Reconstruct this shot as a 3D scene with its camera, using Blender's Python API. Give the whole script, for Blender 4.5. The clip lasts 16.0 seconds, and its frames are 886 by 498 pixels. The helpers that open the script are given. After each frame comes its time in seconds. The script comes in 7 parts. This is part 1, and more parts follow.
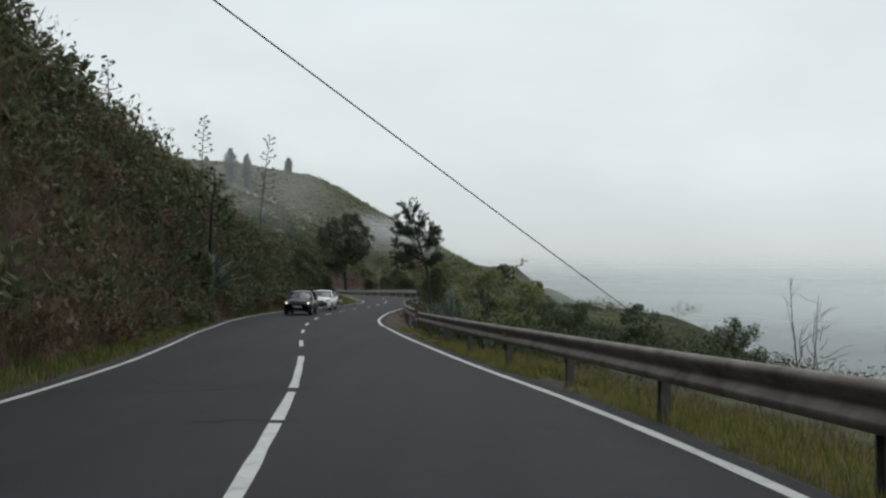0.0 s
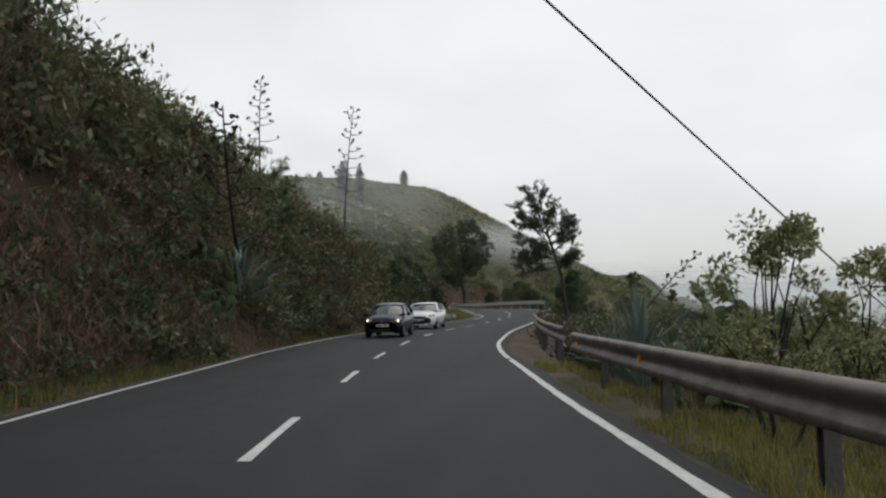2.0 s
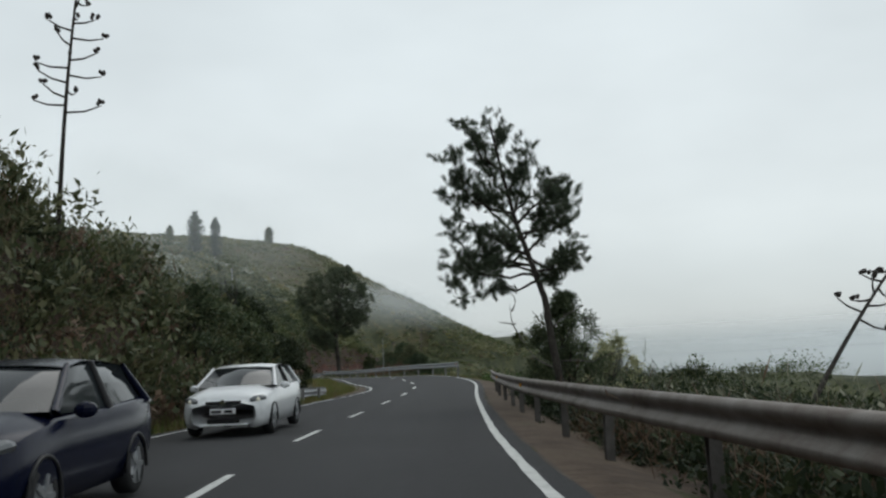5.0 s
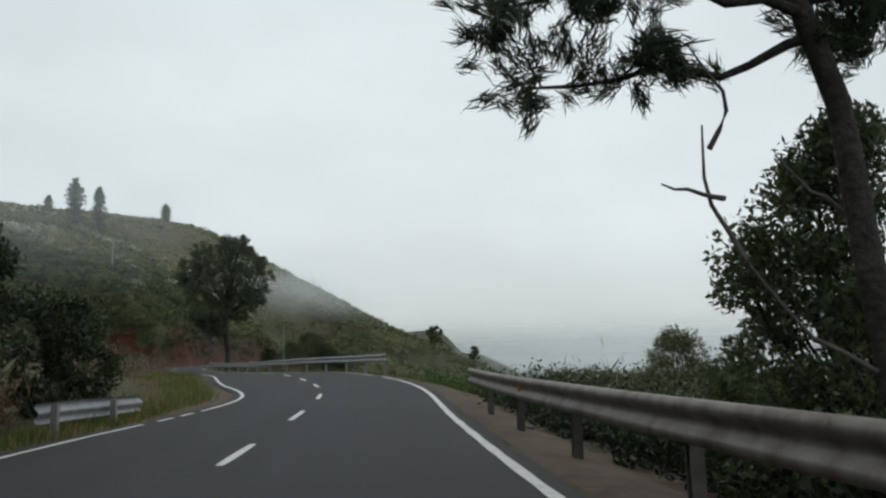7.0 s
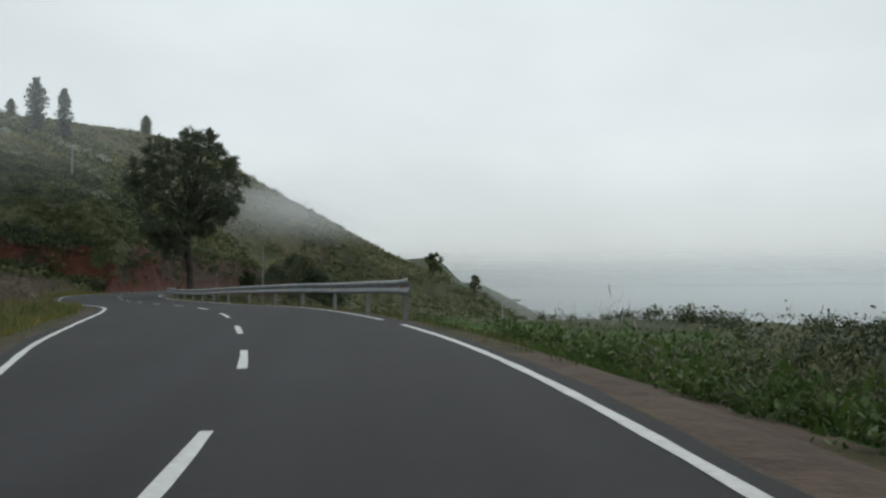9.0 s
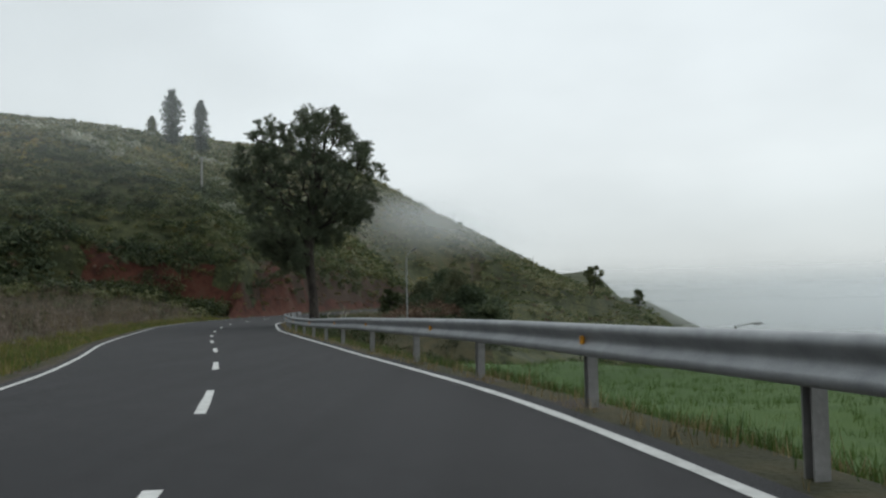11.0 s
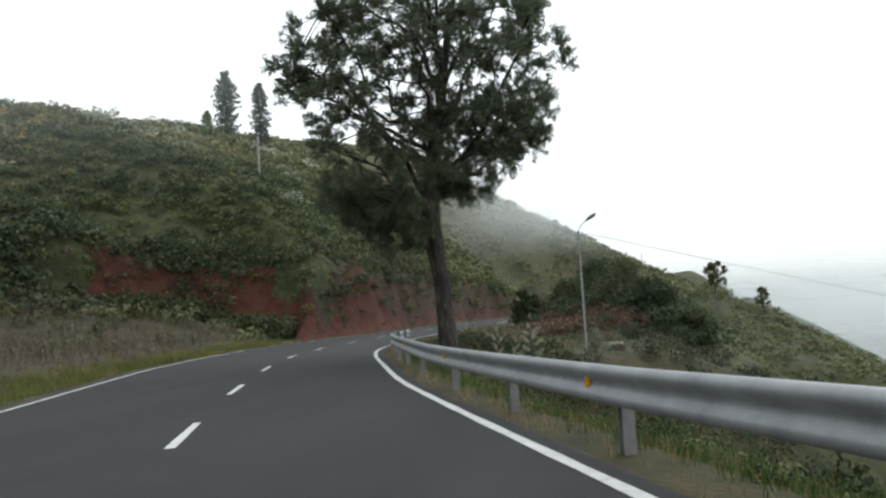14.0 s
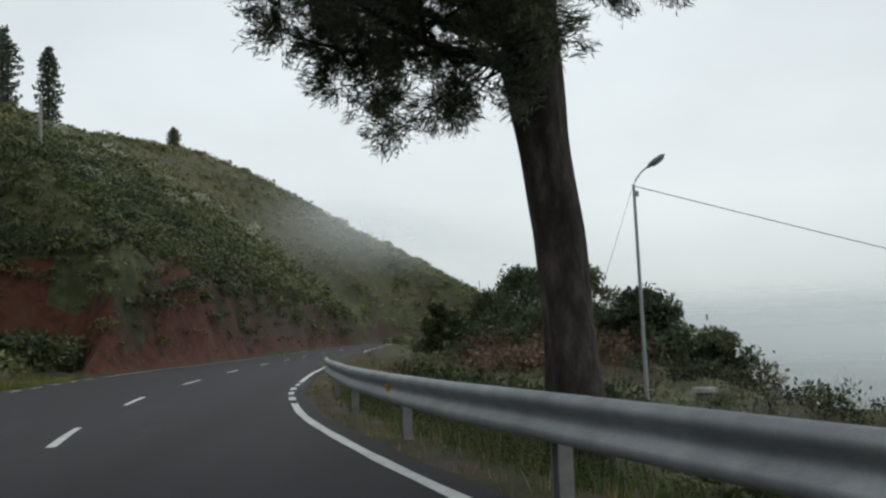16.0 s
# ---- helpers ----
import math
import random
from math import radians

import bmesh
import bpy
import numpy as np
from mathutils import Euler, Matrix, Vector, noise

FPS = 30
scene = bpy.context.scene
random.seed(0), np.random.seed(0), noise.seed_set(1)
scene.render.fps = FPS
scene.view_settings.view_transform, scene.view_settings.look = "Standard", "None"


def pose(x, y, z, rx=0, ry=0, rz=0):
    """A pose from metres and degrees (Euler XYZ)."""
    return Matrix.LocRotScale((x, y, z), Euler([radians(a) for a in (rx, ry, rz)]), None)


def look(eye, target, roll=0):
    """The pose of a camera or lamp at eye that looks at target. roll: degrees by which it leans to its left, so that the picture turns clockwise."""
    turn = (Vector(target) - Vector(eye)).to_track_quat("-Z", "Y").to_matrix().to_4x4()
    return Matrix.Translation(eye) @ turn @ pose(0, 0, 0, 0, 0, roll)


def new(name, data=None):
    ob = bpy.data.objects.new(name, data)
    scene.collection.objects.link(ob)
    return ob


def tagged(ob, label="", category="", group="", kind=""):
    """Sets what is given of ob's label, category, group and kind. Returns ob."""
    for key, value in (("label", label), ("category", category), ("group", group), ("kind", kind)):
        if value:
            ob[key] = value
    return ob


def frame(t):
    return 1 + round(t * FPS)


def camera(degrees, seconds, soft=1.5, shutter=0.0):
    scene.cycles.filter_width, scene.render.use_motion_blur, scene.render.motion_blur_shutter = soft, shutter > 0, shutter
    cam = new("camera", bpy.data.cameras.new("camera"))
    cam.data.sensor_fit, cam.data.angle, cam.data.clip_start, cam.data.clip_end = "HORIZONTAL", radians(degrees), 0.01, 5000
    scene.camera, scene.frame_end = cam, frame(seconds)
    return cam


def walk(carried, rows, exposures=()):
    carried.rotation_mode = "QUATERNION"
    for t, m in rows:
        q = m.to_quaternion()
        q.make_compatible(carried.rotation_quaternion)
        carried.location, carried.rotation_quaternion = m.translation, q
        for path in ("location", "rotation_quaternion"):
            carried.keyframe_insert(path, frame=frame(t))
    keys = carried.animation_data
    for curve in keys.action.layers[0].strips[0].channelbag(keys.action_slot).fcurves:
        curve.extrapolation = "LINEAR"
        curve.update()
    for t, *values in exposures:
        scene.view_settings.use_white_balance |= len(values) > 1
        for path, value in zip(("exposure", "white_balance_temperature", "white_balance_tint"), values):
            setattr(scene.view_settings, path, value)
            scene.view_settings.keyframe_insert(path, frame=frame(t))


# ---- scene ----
cam = camera(53.0, 16.0, soft=2.4)
PATH = [
    (0, (0.098, 1.9, 1.835), (0.08, 3.898, 1.913), 0.8),
    (0.5, (0.013, 5.947, 1.744), (-0.125, 7.942, 1.789), 0.6),
    (1, (-0.261, 10.055, 1.64), (-0.481, 12.042, 1.644), 0.4),
    (1.5, (-0.635, 14.262, 1.543), (-0.887, 16.246, 1.535), 0.8),
    (2, (-1.088, 18.598, 1.454), (-1.377, 20.574, 1.564), -1.0),
    (2.5, (-1.721, 23.283, 1.348), (-2.042, 25.249, 1.53), -3.4),
    (3, (-2.394, 27.886, 1.295), (-2.668, 29.85, 1.56), -3.3),
    (3.5, (-3.122, 32.833, 1.252), (-3.362, 34.803, 1.502), -3.3),
    (4, (-3.871, 38.08, 1.159), (-4.053, 40.055, 1.41), -3.0),
    (6.5, (-5.716, 64.735, 0.986), (-5.504, 66.708, 1.235), -2.4),
    (7, (-5.763, 69.844, 0.923), (-5.561, 71.82, 1.156), -1.4),
    (7.5, (-5.781, 75.079, 0.872), (-5.586, 77.062, 1.041), 0.4),
    (8, (-5.687, 80.29, 0.791), (-5.425, 82.272, 0.831), 0.3),
    (10.5, (-6.585, 107.807, 1.124), (-6.6, 109.802, 1.265), -1.1),
    (11, (-7.278, 112.851, 1.171), (-7.394, 114.844, 1.286), -1.2),
    (11.5, (-8.237, 117.697, 1.229), (-8.437, 119.684, 1.337), -2),
    (12, (-9.409, 122.563, 1.223), (-9.685, 124.541, 1.321), -2.2),
    (12.5, (-10.794, 127.82, 1.206), (-11.144, 129.786, 1.307), -2.5),
    (13, (-12.208, 132.961, 1.191), (-12.596, 134.921, 1.279), -3.1),
    (13.5, (-13.96, 138.079, 1.112), (-14.34, 140.036, 1.262), -3.7),
    (14, (-15.808, 143.663, 1.029), (-16.083, 145.638, 1.176), -3.5),
    (14.5, (-17.674, 149.344, 0.98), (-17.837, 151.333, 1.122), -3.2),
    (15, (-19.443, 154.86, 0.934), (-19.426, 156.85, 1.133), -2.3),
    (15.5, (-21.264, 160.447, 0.902), (-21.178, 162.435, 1.104), -2.1),
    (16, (-22.867, 166.068, 0.891), (-22.709, 168.053, 1.083), -2.5),
]
walk(cam, [(t, look(eye, target, roll)) for t, eye, target, roll in PATH],
     exposures=[(0.0, 0.0, 6450, 8), (0.5, 0.14, 6500, 9), (1.0, 0.42, 6750, 13), (1.5, 0.26, 6850, 15), (2.0, 0.12, 6700, 12), (2.5, -0.03, 6500, 9), (3.5, -0.3, 6400, 7), (4.2, -0.06, 6400, 7), (6.5, -0.02, 6420, 7), (7.5, -0.04, 6420, 7), (8.0, 0.0, 6420, 7), (10.5, 0.0, 6430, 8), (11.2, 0.15, 6430, 8), (12.0, 0.54, 6450, 9), (12.5, 0.68, 6480, 9),
                (13.0, 0.62, 6480, 10), (13.5, 0.74, 6480, 9), (14.0, 0.7, 6470, 9), (14.5, 0.45, 6450, 9), (15.0, 0.18, 6430, 8), (16.0, 0.05, 6430, 8)])

# ---- light: a closed overcast sky over a mountain road ----
world = bpy.data.worlds.new("overcast_sky")
scene.world = world
world.use_nodes = True
wn, wl = world.node_tree.nodes, world.node_tree.links
wn.clear()
w_out = wn.new("ShaderNodeOutputWorld")
w_bg = wn.new("ShaderNodeBackground")
w_sky = wn.new("ShaderNodeTexSky")
w_sky.sky_type, w_sky.sun_disc = "NISHITA", False
w_sky.sun_elevation, w_sky.sun_rotation = radians(48), radians(20)
w_geo = wn.new("ShaderNodeTexCoord")
w_sep = wn.new("ShaderNodeSeparateXYZ")
w_ramp = wn.new("ShaderNodeValToRGB")
w_noise = wn.new("ShaderNodeTexNoise")
w_map = wn.new("ShaderNodeMapping")
w_map.inputs["Scale"].default_value = (1.0, 1.0, 2.2)
w_noise.inputs["Scale"].default_value = 2.3
w_noise.inputs["Detail"].default_value = 4
w_ramp.color_ramp.elements[0].position, w_ramp.color_ramp.elements[0].color = 0.0, (0.50, 0.535, 0.55, 1)
w_ramp.color_ramp.elements[1].position, w_ramp.color_ramp.elements[1].color = 1.0, (0.66, 0.71, 0.74, 1)
for pos, col in ((0.03, (0.60, 0.64, 0.655, 1)), (0.14, (0.78, 0.82, 0.83, 1)), (0.35, (0.77, 0.82, 0.84, 1))):
    el = w_ramp.color_ramp.elements.new(pos)
    el.color = col
w_cl = wn.new("ShaderNodeMapRange")
w_cl.inputs["From Min"].default_value, w_cl.inputs["From Max"].default_value = 0.3, 0.7
w_cl.inputs["To Min"].default_value, w_cl.inputs["To Max"].default_value = 0.9, 1.08
w_mul = wn.new("ShaderNodeMixRGB")
w_mul.blend_type, w_mul.inputs[0].default_value = "MULTIPLY", 1.0
w_dim = wn.new("ShaderNodeMixRGB")
w_dim.blend_type, w_dim.inputs[0].default_value = "MULTIPLY", 1.0
w_dim.inputs[2].default_value = (0.1, 0.1, 0.1, 1)
w_mix = wn.new("ShaderNodeMixRGB")
w_mix.inputs[0].default_value = 0.93
wl.new(w_geo.outputs["Generated"], w_sep.inputs[0])
wl.new(w_geo.outputs["Generated"], w_map.inputs[0])
wl.new(w_map.outputs[0], w_noise.inputs["Vector"])
wl.new(w_sep.outputs["Z"], w_ramp.inputs[0])
wl.new(w_noise.outputs["Fac"], w_cl.inputs["Value"])
wl.new(w_ramp.outputs[0], w_mul.inputs[1])
wl.new(w_cl.outputs[0], w_mul.inputs[2])
wl.new(w_sky.outputs[0], w_dim.inputs[1])
wl.new(w_dim.outputs[0], w_mix.inputs[1])
wl.new(w_mul.outputs[0], w_mix.inputs[2])
wl.new(w_mix.outputs[0], w_bg.inputs["Color"])
w_bg.inputs["Strength"].default_value = 1.0
wl.new(w_bg.outputs[0], w_out.inputs[0])

sun_data = bpy.data.lights.new("sun", "SUN")
sun_data.energy, sun_data.angle, sun_data.color = 0.5, radians(40), (1.0, 0.97, 0.93)
sun = new("sun", sun_data)
sun.matrix_world = look((0, 0, 60), (-15, -42, 0))


# ---- materials ----
def material(name, stops, scale=1.0, rough=0.85, bump=0.3, bump_scale=6.0, big=0.15, metallic=0.0, island=0.0, per_object=0.0, spec=0.35, sss=0.0):
    """Principled surface: colour stops over fine noise, a second slow noise for stains, bump."""
    m = bpy.data.materials.new(name)
    m.use_nodes = True
    n, l = m.node_tree.nodes, m.node_tree.links
    b = n["Principled BSDF"]
    co = n.new("ShaderNodeTexCoord")
    geo = n.new("ShaderNodeNewGeometry")
    fine = n.new("ShaderNodeTexNoise")
    fine.inputs["Scale"].default_value, fine.inputs["Detail"].default_value, fine.inputs["Roughness"].default_value = scale, 6, 0.65
    slow = n.new("ShaderNodeTexNoise")
    slow.inputs["Scale"].default_value, slow.inputs["Detail"].default_value = scale * big, 3
    l.new(geo.outputs["Position"], fine.inputs["Vector"])
    l.new(geo.outputs["Position"], slow.inputs["Vector"])
    mix = n.new("ShaderNodeMath")
    mix.operation = "MULTIPLY_ADD"
    mix.inputs[1].default_value = 0.6
    half = n.new("ShaderNodeMath")
    half.operation = "MULTIPLY"
    half.inputs[1].default_value = 0.4
    l.new(slow.outputs["Fac"], half.inputs[0])
    l.new(fine.outputs["Fac"], mix.inputs[0])
    l.new(half.outputs[0], mix.inputs[2])
    last = mix.outputs[0]
    for amount, source in ((island, geo.outputs["Random Per Island"]), (per_object, None)):
        if amount:
            if source is None:
                source = n.new("ShaderNodeObjectInfo").outputs["Random"]
            off = n.new("ShaderNodeMath")
            off.operation = "MULTIPLY_ADD"
            off.inputs[1].default_value = amount
            l.new(source, off.inputs[0])
            sub = n.new("ShaderNodeMath")
            sub.operation = "SUBTRACT"
            sub.inputs[1].default_value = amount * 0.5
            l.new(last, sub.inputs[0])
            l.new(sub.outputs[0], off.inputs[2])
            last = off.outputs[0]
    ramp = n.new("ShaderNodeValToRGB")
    els = ramp.color_ramp.elements
    els[0].position, els[0].color = stops[0][0], (*stops[0][1], 1)
    els[1].position, els[1].color = stops[-1][0], (*stops[-1][1], 1)
    for p, c in stops[1:-1]:
        els.new(p).color = (*c, 1)
    l.new(last, ramp.inputs[0])
    l.new(ramp.outputs[0], b.inputs["Base Color"])
    b.inputs["Roughness"].default_value = rough
    b.inputs["Metallic"].default_value = metallic
    b.inputs["Specular IOR Level"].default_value = spec
    if bump:
        bn = n.new("ShaderNodeTexNoise")
        bn.inputs["Scale"].default_value, bn.inputs["Detail"].default_value = bump_scale, 5
        l.new(geo.outputs["Position"], bn.inputs["Vector"])
        bp = n.new("ShaderNodeBump")
        bp.inputs["Strength"].default_value, bp.inputs["Distance"].default_value = bump, 0.05
        l.new(bn.outputs["Fac"], bp.inputs["Height"])
        l.new(bp.outputs[0], b.inputs["Normal"])
    return m


def plain(name, colour, rough=0.5, metallic=0.0, coat=0.0):
    c = colour
    m = material(name, [(0.3, tuple(v * 0.88 for v in c)), (0.7, tuple(min(1, v * 1.1) for v in c))], scale=9, rough=rough, bump=0.03, bump_scale=30, metallic=metallic)
    m.node_tree.nodes["Principled BSDF"].inputs["Coat Weight"].default_value = coat
    return m


def leaf_material(name, dark, light, dry=None, rough=0.6):
    stops = [(0.22, dark), (0.56, light)]
    if dry:
        stops.append((0.8, dry))
    m = material(name, stops, scale=0.8, rough=rough, bump=0, island=0.4, per_object=0.2, spec=0.3)
    b = m.node_tree.nodes["Principled BSDF"]
    n, l = m.node_tree.nodes, m.node_tree.links
    tr = n.new("ShaderNodeBsdfTranslucent")
    ramp = [x for x in n if x.bl_idname == "ShaderNodeValToRGB"][0]
    l.new(ramp.outputs[0], tr.inputs["Color"])
    mx = n.new("ShaderNodeMixShader")
    mx.inputs[0].default_value = 0.25
    out = [x for x in n if x.bl_idname == "ShaderNodeOutputMaterial"][0]
    l.new(b.outputs[0], mx.inputs[1])
    l.new(tr.outputs[0], mx.inputs[2])
    l.new(mx.outputs[0], out.inputs["Surface"])
    return m


ASPHALT = material("asphalt", [(0.3, (0.0128, 0.013, 0.0147)), (0.55, (0.0194, 0.0196, 0.0218)), (0.75, (0.0288, 0.0286, 0.0302))], scale=2.2, big=0.09, rough=0.8, bump=0.35, bump_scale=90)
# long streaks of wheel wear over the asphalt
an, al = ASPHALT.node_tree.nodes, ASPHALT.node_tree.links
a_ramp = [q for q in an if q.bl_idname == "ShaderNodeValToRGB"][0]
a_geo, a_map, a_noise, a_range, a_mul = an.new("ShaderNodeNewGeometry"), an.new("ShaderNodeMapping"), an.new("ShaderNodeTexNoise"), an.new("ShaderNodeMapRange"), an.new("ShaderNodeMixRGB")
a_map.inputs["Rotation"].default_value = (0, 0, radians(-6))
a_map.inputs["Scale"].default_value = (1.1, 0.035, 1.0)
a_noise.inputs["Scale"].default_value, a_noise.inputs["Detail"].default_value = 1.0, 5
a_range.inputs["From Min"].default_value, a_range.inputs["From Max"].default_value = 0.32, 0.68
a_range.inputs["To Min"].default_value, a_range.inputs["To Max"].default_value = 0.72, 1.22
a_mul.blend_type, a_mul.inputs[0].default_value = "MULTIPLY", 1.0
al.new(a_geo.outputs["Position"], a_map.inputs[0])
al.new(a_map.outputs[0], a_noise.inputs["Vector"])
al.new(a_noise.outputs["Fac"], a_range.inputs["Value"])
al.new(a_ramp.outputs[0], a_mul.inputs[1])
al.new(a_range.outputs[0], a_mul.inputs[2])
al.new(a_mul.outputs[0], an["Principled BSDF"].inputs["Base Color"])
PAINT = material("road_paint", [(0.3, (0.36, 0.36, 0.35)), (0.45, (0.54, 0.54, 0.52)), (0.7, (0.7, 0.7, 0.68))], scale=11, big=0.3, rough=0.7, bump=0.2, bump_scale=60)
STEEL = material("galvanised_steel", [(0.3, (0.24, 0.25, 0.26)), (0.55, (0.35, 0.36, 0.37)), (0.75, (0.44, 0.45, 0.46))], scale=3.5, big=0.4, rough=0.6, bump=0.12, bump_scale=40, metallic=0.7)
OLD_STEEL = material("weathered_steel", [(0.3, (0.06, 0.04, 0.03)), (0.44, (0.14, 0.115, 0.098)), (0.7, (0.235, 0.218, 0.2))], scale=2.8, big=0.5, rough=0.55, bump=0.12, bump_scale=40, metallic=0.65)
POST = material("post_steel", [(0.3, (0.16, 0.155, 0.15)), (0.6, (0.27, 0.265, 0.26)), (0.8, (0.36, 0.35, 0.34))], scale=6, rough=0.65, bump=0.15, bump_scale=30, metallic=0.4)
POST_OLD = material("old_post_steel", [(0.3, (0.06, 0.055, 0.05)), (0.6, (0.12, 0.112, 0.105)), (0.8, (0.19, 0.18, 0.17))], scale=6, rough=0.75, bump=0.15, bump_scale=30, metallic=0.3)
AMBER = plain("amber_plastic", (0.75, 0.33, 0.03), rough=0.3)
SOIL = material("brown_soil", [(0.25, (0.022, 0.014, 0.01)), (0.5, (0.052, 0.032, 0.021)), (0.75, (0.1, 0.062, 0.04))], scale=1.6, rough=0.95, bump=0.9, bump_scale=5)
RED_SOIL = material("red_earth", [(0.3, (0.016, 0.008, 0.006)), (0.43, (0.048, 0.017, 0.011)), (0.54, (0.088, 0.03, 0.018)), (0.66, (0.088, 0.045, 0.029)), (0.8, (0.15, 0.095, 0.062))], scale=1.3, rough=0.95, bump=1.0, bump_scale=3)
GRAVEL = material("gravel_shoulder", [(0.25, (0.034, 0.027, 0.021)), (0.5, (0.066, 0.052, 0.04)), (0.75, (0.115, 0.092, 0.07))], scale=3, rough=0.95, bump=0.7, bump_scale=25)
VERGE = material("verge_turf", [(0.3, (0.014, 0.014, 0.006)), (0.45, (0.034, 0.034, 0.012)), (0.58, (0.06, 0.05, 0.02)), (0.75, (0.1, 0.075, 0.036))], scale=1.4, rough=0.95, bump=0.9, bump_scale=14)
MEADOW = material("green_meadow", [(0.25, (0.03, 0.06, 0.012)), (0.5, (0.05, 0.095, 0.02)), (0.75, (0.08, 0.13, 0.032))], scale=1.1, rough=0.95, bump=0.9, bump_scale=14)
SCRUB = material("hill_scrub", [(0.3, (0.012, 0.017, 0.007)), (0.46, (0.035, 0.042, 0.017)), (0.56, (0.07, 0.075, 0.03)), (0.7, (0.12, 0.105, 0.05))], scale=0.9, rough=0.95, bump=1.0, bump_scale=1.5)
DRY = material("dry_grass_slope", [(0.28, (0.022, 0.028, 0.012)), (0.45, (0.055, 0.06, 0.026)), (0.58, (0.1, 0.085, 0.042)), (0.72, (0.13, 0.08, 0.048))], scale=0.35, rough=0.95, bump=1.0, bump_scale=0.8)
BARK = material("bark", [(0.3, (0.017, 0.014, 0.012)), (0.5, (0.04, 0.034, 0.029)), (0.68, (0.075, 0.068, 0.055)), (0.85, (0.13, 0.125, 0.1))], scale=7, rough=0.95, bump=1.0, bump_scale=16)
TRUNK_BARK = material("furrowed_bark", [(0.34, (0.012, 0.01, 0.009)), (0.46, (0.034, 0.028, 0.024)), (0.56, (0.07, 0.06, 0.05)), (0.68, (0.13, 0.125, 0.1))], scale=6, rough=0.95, bump=1.0, bump_scale=9)
for node in list(TRUNK_BARK.node_tree.nodes):
    if node.bl_idname == "ShaderNodeTexNoise":
        squeeze = TRUNK_BARK.node_tree.nodes.new("ShaderNodeMapping")
        squeeze.inputs["Scale"].default_value = (1.0, 1.0, 0.34)
        TRUNK_BARK.node_tree.links.new(node.inputs["Vector"].links[0].from_socket, squeeze.inputs[0])
        TRUNK_BARK.node_tree.links.new(squeeze.outputs[0], node.inputs["Vector"])
PALE_WOOD = material("dead_wood", [(0.3, (0.06, 0.053, 0.047)), (0.7, (0.16, 0.145, 0.13))], scale=8, rough=0.9, bump=0.5, bump_scale=20)
# far valley ground with the haze mixed into its base colour
HAZY_VALLEY = material("hazy_valley_deck", [(0.3, (0.31, 0.325, 0.32)), (0.7, (0.37, 0.385, 0.38))], scale=0.01, rough=1.0, bump=0.0, spec=0.0)
LEAF_BANK = leaf_material("leaf_bank", (0.036, 0.046, 0.024), (0.1, 0.115, 0.056), (0.2, 0.19, 0.105))
# hill, dark, tree and conifer leaves are lightened to imitate haze
LEAF_HILL = leaf_material("leaf_hill", (0.07, 0.083, 0.036), (0.15, 0.165, 0.07), (0.22, 0.215, 0.11))
LEAF_DARK = leaf_material("leaf_dark", (0.03, 0.043, 0.023), (0.078, 0.104, 0.052), (0.145, 0.16, 0.08))
LEAF_TREE = leaf_material("leaf_tree", (0.042, 0.057, 0.037), (0.095, 0.118, 0.073), (0.16, 0.175, 0.105))
LEAF_CONIFER = leaf_material("leaf_conifer", (0.05, 0.066, 0.046), (0.11, 0.13, 0.095), (0.18, 0.19, 0.145))
LEAF_BRAMBLE = leaf_material("leaf_bramble", (0.01, 0.017, 0.008), (0.027, 0.04, 0.017), (0.07, 0.083, 0.04))
LEAF_FRESH = leaf_material("leaf_fresh", (0.03, 0.06, 0.014), (0.075, 0.125, 0.03), (0.14, 0.18, 0.06))
LEAF_MID = leaf_material("leaf_mid", (0.018, 0.028, 0.009), (0.055, 0.075, 0.026), (0.13, 0.13, 0.05))
LEAF_GREY = leaf_material("leaf_grey", (0.05, 0.058, 0.035), (0.15, 0.155, 0.105), (0.3, 0.29, 0.21))
LEAF_BROWN = leaf_material("leaf_brown", (0.058, 0.036, 0.025), (0.15, 0.097, 0.064), (0.26, 0.19, 0.13))
LEAF_STRAW = leaf_material("leaf_straw", (0.075, 0.056, 0.043), (0.17, 0.135, 0.105), (0.29, 0.24, 0.19))
LEAF_YELLOW = leaf_material("leaf_yellow", (0.06, 0.062, 0.018), (0.13, 0.12, 0.036), (0.24, 0.19, 0.075))
LEAF_CREAM = leaf_material("leaf_cream", (0.22, 0.21, 0.15), (0.42, 0.4, 0.31), (0.6, 0.57, 0.46))
GRASS_GREEN = leaf_material("grass_green", (0.03, 0.06, 0.012), (0.08, 0.13, 0.025), (0.17, 0.18, 0.05))
GRASS_YELLOW = leaf_material("grass_yellow", (0.08, 0.088, 0.018), (0.19, 0.19, 0.042), (0.32, 0.27, 0.085))
GRASS_MEADOW = leaf_material("grass_meadow", (0.045, 0.088, 0.016), (0.09, 0.15, 0.032), (0.15, 0.2, 0.06))
GRASS_DRY = leaf_material("grass_dry", (0.07, 0.055, 0.022), (0.2, 0.155, 0.07), (0.36, 0.28, 0.15))
AGAVE = leaf_material("agave_leaf", (0.09, 0.125, 0.105), (0.2, 0.25, 0.215), (0.33, 0.38, 0.33))
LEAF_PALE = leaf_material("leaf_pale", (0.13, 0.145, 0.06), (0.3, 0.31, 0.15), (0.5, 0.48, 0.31))


